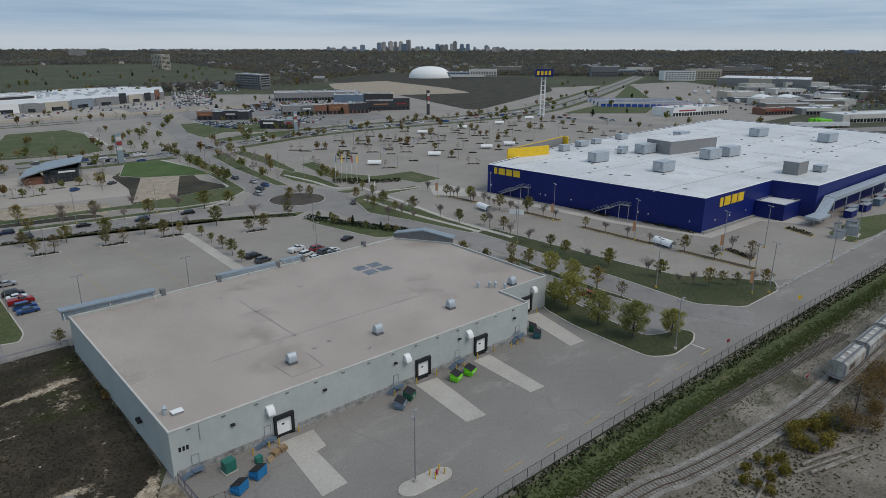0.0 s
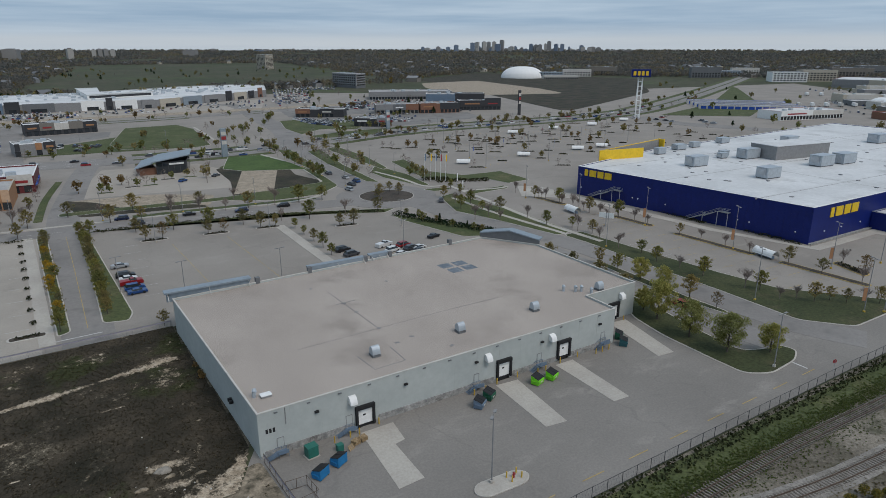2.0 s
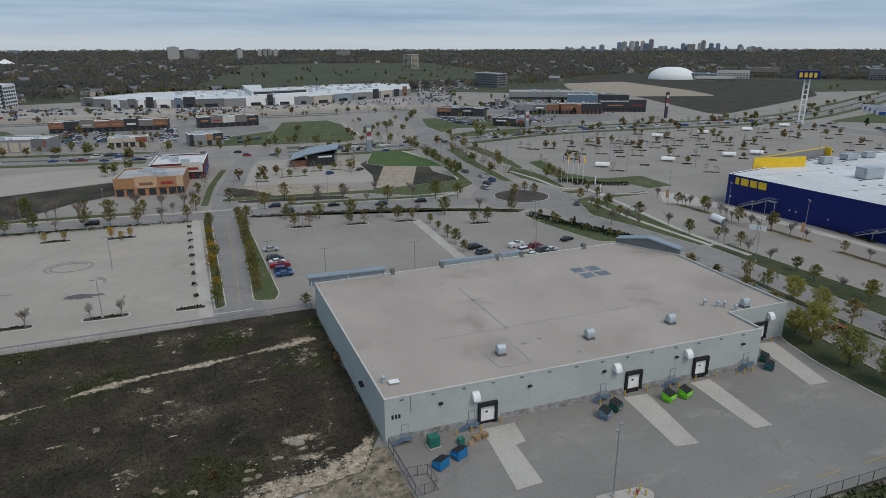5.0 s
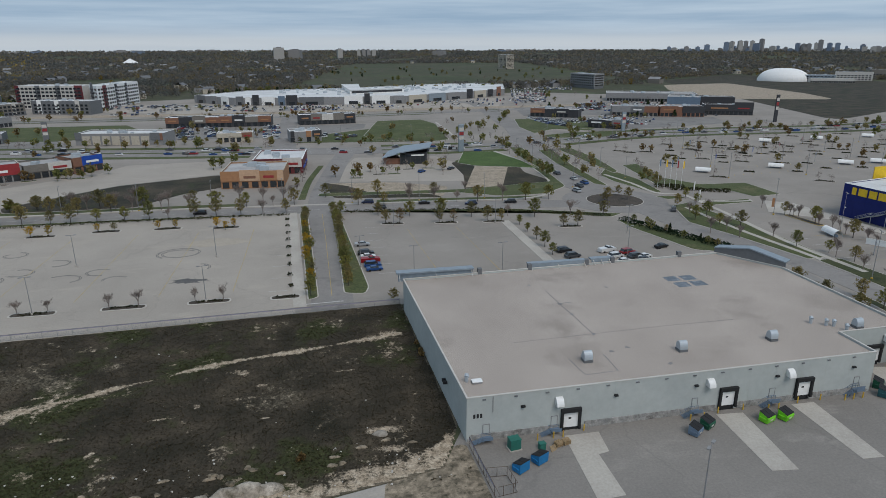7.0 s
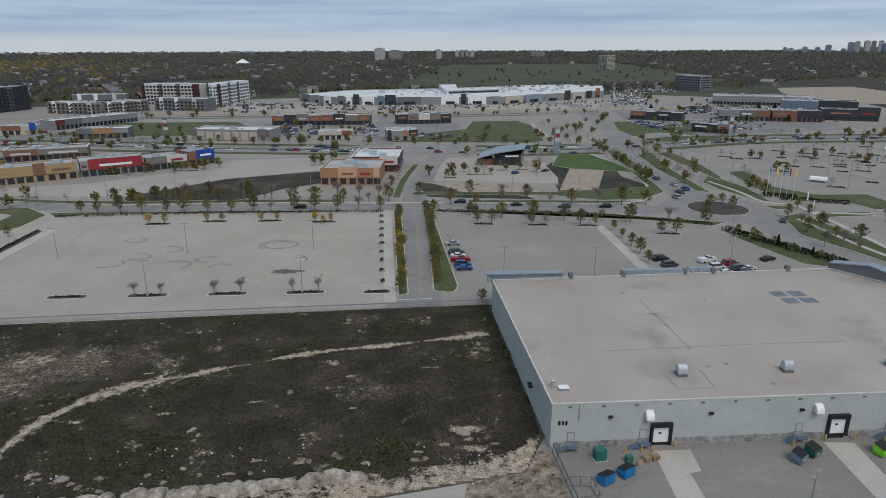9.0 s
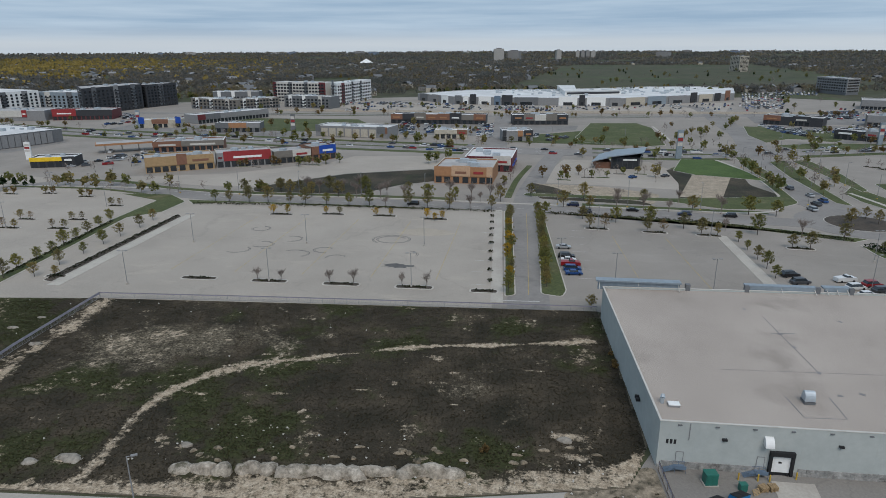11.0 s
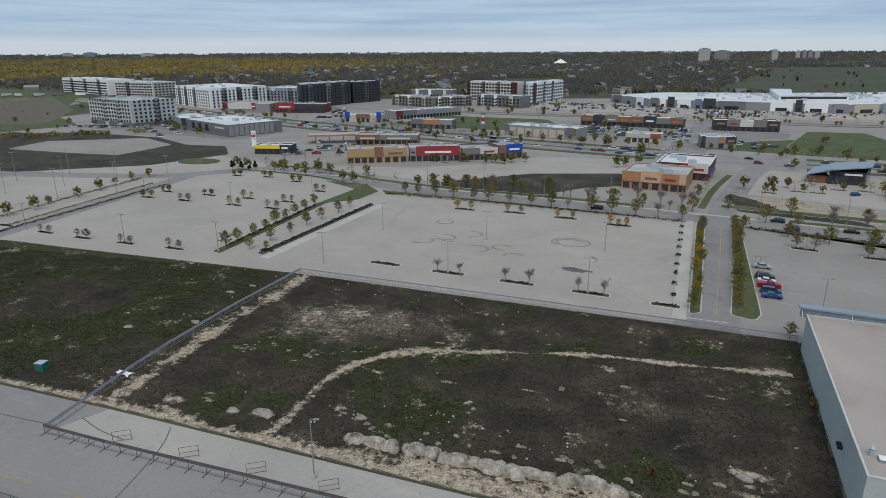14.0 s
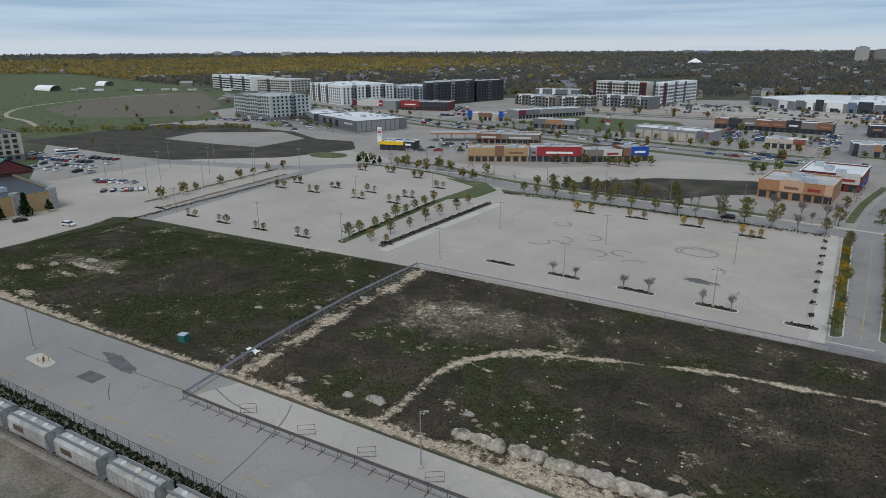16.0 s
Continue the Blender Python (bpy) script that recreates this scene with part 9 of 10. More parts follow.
def tufts(name, n, region, size, material, label, seed, high=0.5):
    """Thousands of low weed tufts, three leaning blades each."""
    rng = np.random.default_rng(seed)
    P = []
    while len(P) < n:
        x, y = region(rng)
        P.append((x, y))
    P = np.array(P)
    verts = np.zeros((n, 9, 3))
    for b in range(3):
        a = rng.random(n) * math.tau
        s = size * rng.uniform(0.5, 1.5, n)
        ox, oy = np.cos(a), np.sin(a)
        verts[:, b * 3, 0], verts[:, b * 3, 1], verts[:, b * 3, 2] = P[:, 0] - oy * s * 0.5, P[:, 1] + ox * s * 0.5, 0.08
        verts[:, b * 3 + 1, 0], verts[:, b * 3 + 1, 1], verts[:, b * 3 + 1, 2] = P[:, 0] + oy * s * 0.5, P[:, 1] - ox * s * 0.5, 0.08
        verts[:, b * 3 + 2, 0], verts[:, b * 3 + 2, 1], verts[:, b * 3 + 2, 2] = P[:, 0] + ox * s * 0.5, P[:, 1] + oy * s * 0.5, 0.08 + high * rng.uniform(0.4, 1.3, n)
    v = verts.reshape(-1, 3)
    f = np.arange(n * 9).reshape(-1, 3)
    return tagged(raw(name, v.tolist(), f.tolist(), material), label, "", "", "stuff")


def in_field(rng):
    while True:
        x, y = rng.uniform(-226, 19), rng.uniform(60, 143)
        lo = 59.5 + (x + 178) * 0.077 + 2.0
        hi = 137 + (x + 106) * 0.053 if x > -106 else 137 + (x + 106) * 0.16
        if lo < y < hi - 0.6:
            if ground_mask(sand, x, y) < 0.3 + 0.15 * rng.random() and ground_mask(dry, x, y) < 0.9 * rng.random():
                return x, y


def in_green(rng):
    while True:
        x, y = in_field(rng)
        if ground_mask(green, x, y) > 0.42 + 0.1 * rng.random():
            return x, y


tufts("field_weeds", 46000, in_field, 0.32, "dry_weed", "low dark weeds covering a fallow field", 1, 0.14)
tufts("green_field_weeds", 20000, in_green, 0.4, "verge_weed", "low green weeds in a fallow field", 2, 0.16)


rng = np.random.default_rng(12)
verts, faces = [], []
for k in range(170):
    x, y = in_field(rng) if k % 2 else (rng.uniform(-60, 16), 76 + rng.random() * 12)
    s = rng.uniform(0.07, 0.22)
    b = len(verts)
    verts += [(x - s, y, 0.12), (x + s * 0.7, y - s, 0.12), (x + s, y + s * 0.8, 0.14), (x - s * 0.2, y + s * 0.3, 0.12 + s * 0.9)]
    faces += [(b, b + 1, b + 3), (b + 1, b + 2, b + 3), (b + 2, b, b + 3)]
tagged(raw("field_stones", verts, faces, "stone_pale"), "scattered pale stones and litter in the weeds", "", "", "stuff")
thicket(-5.5, 84.6, 0.7, 0.6, 1.6, 120, "leaf_rust", "lone brown dry bush in the field", "shrub", 0.4, 71)
thicket(17.5, 117, 0.8, 3.0, 1.4, 200, "leaf_rust", "dry brown bushes at the warehouse wall", "thicket", 0.4, 72)
slab("oil_stain", ragged(-36.5, 170.5, 4.5, 1.8, 12), 0, 0.058, "tar", "dark stain on worn asphalt")
slab("tar_patch", ragged(-121, 57.6, 6.5, 1.5, 13, 26, 0.2, -0.12), 0, 0.056, "tar", "dark tar patch on worn asphalt")
slab("tar_patch", turned(-119.4, 51.2, 5.2, 3.0, 5), 0, 0.055, "tar", "dark square asphalt patch")
for k, line in enumerate(([(-136, 55), (-128, 55.5), (-118, 56.5), (-107, 57.5), (-98, 58.6)], [(-114, 52), (-111, 50), (-108, 48.6)], [(-72, 43.9), (-74, 52), (-77, 61), (-80, 66)], [(-96, 62), (-90, 60.6), (-84, 60.2)])):
    slab("asphalt_crack", strip(curve(line), 0.09), 0, 0.057 + k * 0.001, "tar", "dark sealed crack in the asphalt")
for cx, cy, r0, turns in ((-43.5, 196.5, 4.2, 1.6), (-77, 193, 3.2, 0.6), (-70, 178, 3.8, 0.55), (-62, 183, 2.6, 0.7), (-84, 186, 3.0, 0.7), (-38, 181, 5.0, 0.25), (-56, 176, 2.4, 0.5), (-90, 180, 3.6, 0.5), (-92, 204, 2.2, 0.9)):
    n = int(24 * turns) + 6
    for off in (0, 0.45):
        pts = [(cx + (r0 + off + 0.05 * k) * math.cos(k * turns * math.tau / n + cx), cy + (r0 * 0.7 + off + 0.05 * k) * math.sin(k * turns * math.tau / n + cx)) for k in range(n)]
        slab("tyre_mark", strip(pts, 0.11), 0, 0.0565 + off * 0.002 + abs(cx) * 1e-5, "tyre", "dark curved tyre mark on pale asphalt")
slab("sand_drift", ragged(-34, 206, 9, 4.5, 15, 30, 0.15), 0, 0.0555, "lot_sand", "pale sandy stain on worn asphalt")

# ---------- woods, houses and city in the distance ----------
CLEAR = ([(-650, 250), (-330, 60), (430, 40), (820, 240), (1180, 420), (1250, 760), (900, 1150), (760, 1080), (560, 1000), (300, 930), (-140, 905), (-215, 830), (-520, 735), (-600, 660), (-1000, 740), (-980, 620)],
         [(-420, 215), (-560, 205), (-640, 60), (-2400, 300), (-1900, 900), (-850, 640), (-600, 420)],
         [(-40, 960), (560, 1080), (640, 1500), (800, 2500), (160, 2500), (20, 1500)],
         [(430, 470), (1000, 900), (900, 1300), (620, 1100), (520, 760)])


def rise(r):
    """The far land climbs a little towards the horizon."""
    return 0.0 if r < 2600 else 36.0 * ((r - 2600) / 2250) ** 1.3


verts, faces = [], []
for i in range(13):
    r = 2600 + i * 187
    for k in range(73):
        a = radians(-90 + k * 2.5)
        verts.append((r * math.sin(a), r * math.cos(a), rise(r) + 0.05 - (2.0 if i == 0 else 0)))
for i in range(12):
    for k in range(72):
        faces.append((i * 73 + k, i * 73 + k + 1, (i + 1) * 73 + k + 1, (i + 1) * 73 + k))
tagged(raw("backdrop", verts, faces, "farland"), "far wooded land on the horizon", "", "", "structure")


def golden(az, r):
    """Where the far woods have turned yellow."""
    return az < -30 and np.interp(az, [-75, -45, -30], [1300, 1750, 2300]) < r < np.interp(az, [-75, -45, -30], [3500, 3900, 3300])


def woods(name, n, near, far, half, quads, size, tall, material, label, seed, sector, gold=False):
    rng = np.random.default_rng(seed)
    P = []
    while len(P) < n:
        a = radians(rng.uniform(*sector))
        r = math.sqrt(rng.uniform(near ** 2, far ** 2)) if rng.random() < 0.5 else rng.uniform(near, far)
        x, y = r * math.sin(a), r * math.cos(a)
        if any(inside(x, y, c) for c in CLEAR):
            continue
        if golden(math.degrees(a) + rng.normal() * 5.0, r) != gold and rng.random() < 0.9:
            continue
        if noise.noise(Vector((x * 0.004, y * 0.004, seed))) < -0.28:
            continue
        P.append((x, y))
    P = np.array(P)
    hts = tall * rng.uniform(0.6, 1.3, n)
    lift = np.array([rise(math.hypot(x, y)) for x, y in P])
    Q = quads
    c = np.repeat(P, Q, axis=0)
    hh = np.repeat(hts, Q)
    d = rng.normal(size=(n * Q, 3))
    d /= np.linalg.norm(d, axis=1)[:, None]
    rad = hh * half * rng.random(n * Q) ** 0.4
    ctr = np.stack([c[:, 0] + d[:, 0] * rad, c[:, 1] + d[:, 1] * rad, hh * 0.58 + d[:, 2] * hh * 0.40], 1)
    u = rng.normal(size=(n * Q, 3))
    u /= np.linalg.norm(u, axis=1)[:, None]
    w = np.cross(u, rng.normal(size=(n * Q, 3)))
    w /= np.linalg.norm(w, axis=1)[:, None]
    s = (size * hh / tall * rng.uniform(0.6, 1.3, n * Q))[:, None] * 0.5
    v = np.stack([ctr - u * s - w * s * 0.7, ctr + u * s - w * s * 0.6, ctr + u * s * 0.8 + w * s, ctr - u * s * 0.9 + w * s * 0.8], 1).reshape(-1, 3)
    v[:, 2] = np.maximum(v[:, 2], 0.1) + np.repeat(lift, Q * 4)
    f = np.arange(n * Q * 4).reshape(-1, 4)
    return tagged(raw(name, v.tolist(), f.tolist(), material), label, "", "", "stuff")


# the first three bands wear the colour with haze mixed in
woods("near_woods", 6500, 600, 1500, 0.42, 34, 1.7, 8.5, "woods", "suburban trees in autumn colours greyed for distance haze", 1, (-100, 80))
woods("middle_woods", 17000, 1300, 2700, 0.6, 12, 3.2, 8.5, "woods", "suburban trees in autumn colours greyed for distance haze", 2, (-85, 80))
woods("far_woods", 30000, 2500, 4800, 0.8, 5, 6.5, 9, "woods", "far band of autumn woods greyed for distance haze", 3, (-78, 80))
woods("golden_woods", 11000, 1300, 4000, 0.7, 8, 5.0, 9, "goldwoods", "far band of golden autumn woods", 4, (-80, -20), True)
woods("yellow_trees", 420, 620, 1900, 0.42, 36, 1.5, 8, "leaf_brushy", "scattered yellow autumn trees", 5, (-70, 60))
rr = random.Random(33)
for k in range(16):
    t = k / 15
    thicket(-585 + 165 * t + rr.uniform(-6, 6), 190 + 160 * t + rr.uniform(-5, 8), 9, 6, rr.uniform(3.0, 5.0), 160, "leaf_goldbrush" if k % 3 else "leaf_green", "golden and green brush along a field edge", "thicket", 1.2, 200 + k)


def far_houses(n, seed):
    rng = np.random.default_rng(seed)
    for kind, (wm, rm) in enumerate((("beige", "midgrey"), ("taupe", "grey"), ("grey", "midgrey"))):
        vw, fw, vr, fr = [], [], [], []
        while len(fr) < n * 2 // 3:
            a, r = radians(rng.uniform(-72, 70)), rng.uniform(760, 3600)
            x, y = r * math.sin(a), r * math.cos(a)
            if any(inside(x, y, c) for c in CLEAR):
                continue
            t = rng.uniform(0, math.pi)
            w, d, h = rng.uniform(6, 11), rng.uniform(5, 8), rng.uniform(5, 7.5)
            c, s = math.cos(t), math.sin(t)
            q = [(x + u * c - v * s, y + u * s + v * c) for u, v in ((-w, -d), (w, -d), (w, d), (-w, d))]
            b = len(vw)
            vw += [(*p, 0) for p in q] + [(*p, h) for p in q]
            fw += [(b + i, b + (i + 1) % 4, b + 4 + (i + 1) % 4, b + 4 + i) for i in range(4)]
            m0, m1 = ((q[0][0] + q[3][0]) / 2, (q[0][1] + q[3][1]) / 2), ((q[1][0] + q[2][0]) / 2, (q[1][1] + q[2][1]) / 2)
            b = len(vr)
            vr += [(*p, h) for p in q] + [(*m0, h + 3.5), (*m1, h + 3.5)]
            fr += [(b, b + 1, b + 5, b + 4), (b + 2, b + 3, b + 4, b + 5)]
        tagged(raw("far_house_walls", vw, fw, wm), "pale walls of far suburban houses", "", "", "stuff")
        tagged(raw("far_house_roofs", vr, fr, rm), "dark gable roofs of far suburban houses", "", "", "stuff")


far_houses(620, 5)


def far_towers():
    """City towers on the horizon: a centre to the north-east and lone blocks."""
    rng = random.Random(17)
    spots = [(rng.uniform(29.5, 45.5), 4450 + rng.uniform(-120, 220), rng.uniform(46, 62), rng.uniform(14, 34)) for k in range(34)]
    spots += [(az, 4420, h, w) for az, h, w in ((32.8, 70, 26), (34.2, 84, 28), (34.6, 88, 24), (35.2, 91, 26), (35.6, 90, 20), (36.05, 91, 26), (36.72, 101, 24), (36.4, 76, 40), (39.2, 76, 22), (39.6, 72, 22), (39.95, 73, 24), (40.7, 93, 24), (40.4, 78, 18), (41.3, 76, 22), (41.8, 76, 24), (43.4, 68, 22))]
    spots += [(rng.uniform(-45, 72), 4300 + rng.uniform(0, 400), rng.uniform(36, 47), rng.uniform(14, 60)) for k in range(40)]
    spots += [(-2.65, 3100, 60, 46), (-1.3, 3150, 50, 52), (2.4, 3300, 52, 24), (4.0, 3500, 47, 18), (4.4, 3500, 49, 18), (4.8, 3500, 49, 18), (5.3, 3500, 46, 20), (10.9, 3600, 42, 60), (-52, 4300, 52, 60), (-53.5, 4300, 50, 50), (-48, 4300, 47, 70)]
    for az, r, h, w in spots:
        a = radians(az)
        x, y = r * math.sin(a), r * math.cos(a)
        t = thing("far_tower", "far grey-blue city tower on the horizon", "tower", "city towers", (x, y, 0), -az + rng.uniform(-20, 20))
        bpart("shaft", [(-w / 2, w / 2, -w / 2, w / 2, 0, h)], rng.choice(("far_glass", "far_stone", "far_stone", "far_pale", "far_glass")) if r > 4000 else rng.choice(("far_stone", "far_pale")), t)
        bpart("roof_plant", [(-w / 4, w / 4, -w / 4, w / 4, h, h + 3)], "midgrey", t)


far_towers()

t = thing("arena_roof", "white pyramid roof among the far trees", "roof", "", (-640, 2560, 0), 20)
bm = bmesh.new()
v = [bm.verts.new(p) for p in ((-26, -26, 8), (26, -26, 8), (26, 26, 8), (-26, 26, 8), (0, 0, 24))]
for f in ((0, 1, 4), (1, 2, 4), (2, 3, 4), (3, 0, 4), (3, 2, 1, 0)):
    bm.faces.new([v[i] for i in f])
part("roof", bm, "white", t)
bpart("drum", [(-23, 23, -23, 23, 0, 8)], "grey", t)

# weeds that creep over the old track and the rail land
tufts("rail_weeds", 15000, lambda rng: (rng.uniform(30, 260), 46.2 + rng.normal() * 1.3), 0.34, "fresh_weed", "green weeds creeping over the rail land", 41, 0.12)
tufts("rail_weeds", 3000, lambda rng: (rng.uniform(40, 230), 42.4 + rng.normal() * 1.6), 0.26, "fresh_weed", "low weeds between the rails", 42, 0.1)
tufts("rail_weeds", 3600, lambda rng: (rng.uniform(50, 140), 30 + rng.normal() * 4.0), 0.3, "straw_weed", "low dry weeds on stony ground", 43, 0.14)

# ---------- filling of the shopping district ----------
def offset(line, d):
    half = strip(line, d)
    return half[:len(line)] if d > 0 else strip(line, -d)[len(line):][::-1]


ART = curve(ARTERIAL)
BREAKS = ((-30, -8), (112, 152), (-6, 20))


def verge(line, half, z, material="grass", label="mown verge along a road", gaps=BREAKS):
    """Grass along a line, left out where side roads cross."""
    run = []
    for p in line + [None]:
        if p is not None and not any(a < p[0] < b for a, b in gaps):
            run.append(p)
            continue
        if len(run) > 1:
            slab("road_verge", strip(run, half), 0, z, material, label)
        run = []


verge(offset(ART, 17.5), 3.6, 0.131)
verge(offset(ART, -17.0), 3.4, 0.133)
verge(ART, 1.5, 0.162, "grass", "grassy centre strip of a road")
verge(curve([(-300, 607.5), (-100, 608), (60, 608), (180, 628)]), 1.6, 0.135)
verge(curve([(-300, 592), (-100, 592), (60, 592), (180, 612)]), 1.6, 0.137)
verge(curve([(-236, 260), (-190, 259), (-160, 249.5)]), 1.2, 0.139)
verge(curve([(-216, 277), (-190, 276), (-160, 265), (-118, 259), (-60, 258.5), (-12, 256)]), 1.8, 0.141)
verge(curve([(10, 254), (40, 251.5), (90, 247)]), 1.8, 0.143)
verge(curve([(-8, 262), (-5, 300), (1, 340)]), 1.4, 0.139, gaps=())
for k, pts in enumerate(([(-205, 300), (-196, 288), (-150, 300), (-118, 330), (-108, 338), (-100, 362), (-60, 366), (-40, 330), (-90, 308), (-122, 272), (-150, 272), (-190, 278)],
                         [(2, 296), (34, 292), (66, 286), (74, 330), (66, 358), (20, 362), (12, 330)],
                         [(-120, 462), (-26, 458), (-26, 528), (-120, 529)], [(-16, 456), (36, 500), (40, 530), (-14, 528)],
                         [(-120, 650), (190, 660), (230, 780), (170, 760), (100, 712), (-30, 714), (-90, 728), (-200, 760), (-215, 680)],
                         [(180, 470), (205, 445), (330, 470), (345, 515), (265, 540), (190, 552)], [(185, 560), (330, 545), (420, 640), (320, 690), (200, 640)],
                         [(-330, 440), (-200, 405), (-150, 440), (-170, 470), (-260, 500), (-330, 520)], [(-470, 360), (-345, 352), (-315, 350), (-310, 400), (-440, 440), (-520, 400)])):
    slab("shop_car_park", pts, -0.3, 0.040 + k * 0.002, "lot_pale" if k in (0, 1, 4) else "shop_lot", "worn asphalt car park of the shops")
for k in range(9):
    dashes([(-110 + k * 9, 470), (-110 + k * 9, 484)], 0, 20, 13, 0.14, "line", z=0.085)
# beds and small trees in the far car parks
RQ = random.Random(44)
for x0, y0, dx, dy, n in ((-150, 320, 9, 3, 5), (-110, 490, 13, 0, 6), (-60, 660, 26, 3, 8), (215, 500, 18, 6, 6), (240, 610, 18, 8, 6), (-320, 500, 14, -6, 6), (-450, 400, 14, -6, 7), (20, 300, 9, 6, 5), (190, 420, 30, 2, 8), (-300, 590, 34, 1, 14), (-200, 680, 26, 4, 8)):
    for k in range(n):
        x, y = x0 + dx * k + RQ.uniform(-3, 3), y0 + dy * k + RQ.uniform(-4, 4)
        island("parking_island", turned(x, y, 7, 2.6, RQ.uniform(-20, 20)), "mulch" if k % 2 else "grass", 1.1, "kerbed car park island of the shops", 0.3)
        plant(RQ.choice(("bare", "olive", "green", "rust", "bare")), x - 1.5, y, 5.0, "trees at the shops")
        plant(RQ.choice(("bare", "olive", "green", "rust")), x + 1.8, y, 4.6, "trees at the shops")
for k in range(150):
    p, a = lerp_path(ART, 300 + RQ.random() * 1300)
    o = RQ.choice((-18, -17, 17, 18, 0, 19))
    c, s = math.cos(radians(a)), math.sin(radians(a))
    if not any(u < p.x < v for u, v in BREAKS):
        plant(RQ.choice(("bare", "olive", "rust", "green")), p.x - s * o, p.y + c * o, 5.4, "trees on the main road")
for k in range(70):
    p, a = lerp_path(ART, 350 + RQ.random() * 1250)
    o = RQ.choice((-9, -5.5, 5.5, 9))
    c, s = math.cos(radians(a)), math.sin(radians(a))
    car(p.x - s * o, p.y + c * o, a + (180 if o > 0 else 0), None, None, 0.09, "cars on the road", "on the grey road")
car_field(3, 24, (-150, 745), (-3.4, -0.6), (-4, -14), 80, 0.6, "cars at the mall", 21)
car_field(4, 26, (-40, 690), (5.4, 0.4), (2, -9), 90, 0.35, "cars at the mall", 22)
car_field(5, 22, (270, 560), (4.2, -1.8), (10, 18), 60, 0.5, "cars at the shops", 23)
car_field(3, 16, (-200, 335), (-3.0, -1.8), (-8, 10), 40, 0.4, "cars at the shops", 24)
car_field(4, 20, (300, 640), (5.0, -2.4), (9, 14), 60, 0.5, "cars at the shops", 25)
car_field(9, 24, (640, 310), (6, -4.6), (15, 12), 20, 0.5, "cars in the sales yard", 26)
car_field(8, 22, (860, 420), (8, -6.6), (14, 16), 20, 0.5, "cars in the sales yard", 27)
RI = random.Random(61)
for k in range(26):
    x, y = 640 + RI.random() * 560, 235 + RI.random() * 330
    if y > 190 + (x - 520) * 0.75 or y < 90 + (x - 520) * 0.25:
        continue
    w, d = RI.uniform(18, 55), RI.uniform(14, 30)
    block("industrial_shed", "low flat-roofed industrial shed beside a yard", "shed", turned(x, y, w, d, RI.choice((-40, -38, 50))), RI.uniform(4.5, 8.5), RI.choice(("grey", "offwhite", "beige", "taupe", "midgrey")), RI.choice(("roof_white", "roof_grey")), "white", 0.4, group="industrial sheds")
    for q in range(3):
        plant(RI.choice(("bare", "conifer", "olive")), x + RI.uniform(-40, 40), y + RI.uniform(-30, 30), 7)
for k in range(120):
    a, r = radians(RI.uniform(20, 66)), RI.uniform(430, 1150)
    x, y = r * math.sin(a), r * math.cos(a)
    if inside(x, y, CLEAR[0]) and not inside(x, y, BS) and not (430 < x < 1000 and y > 0.8 * x + 60):
        plant(RI.choice(("bare", "olive", "conifer", "green")), x, y, RI.uniform(5, 9), "trees")
for k in range(90):
    a, r = radians(RI.uniform(-66, 14)), RI.uniform(420, 900)
    x, y = r * math.sin(a), r * math.cos(a)
    plant(RI.choice(("bare", "olive", "green", "rust")), x, y, RI.uniform(4, 7), "trees")
row(("green", "olive", "conifer"), (-130, 905), (250, 915), 70, 9, "trees behind the mall", 8)
row(("green", "conifer", "olive"), (-620, 668), (-230, 850), 70, 9, "trees behind the flats", 10)
for k in range(260):
    x, y = RI.uniform(-140, 760), RI.uniform(1020, 1900)
    if inside(x, y, CLEAR[2]) and noise.noise(Vector((x * 0.006, y * 0.02, 4.0))) > 0.0:
        plant(RI.choice(("bare", "olive", "green", "conifer")), x, y, RI.uniform(6, 10), "trees in the park")

def car_lot(quad, rows_n, n, fill, group, seed):
    """Rows of parked cars between four corners of a car park."""
    rr = random.Random(seed)
    a, b, c, d = (Vector(q) for q in quad)
    for r in range(rows_n):
        v = (r + 0.5) / rows_n
        p, q = a.lerp(d, v), b.lerp(c, v)
        turn = math.degrees(math.atan2(q.y - p.y, q.x - p.x)) + 90
        for k in range(n):
            if rr.random() < fill:
                o = p.lerp(q, (k + 0.5) / n)
                car(o.x + rr.uniform(-0.3, 0.3), o.y + rr.uniform(-0.3, 0.3), turn + rr.choice((0, 180)), None, None, 0.07, group)


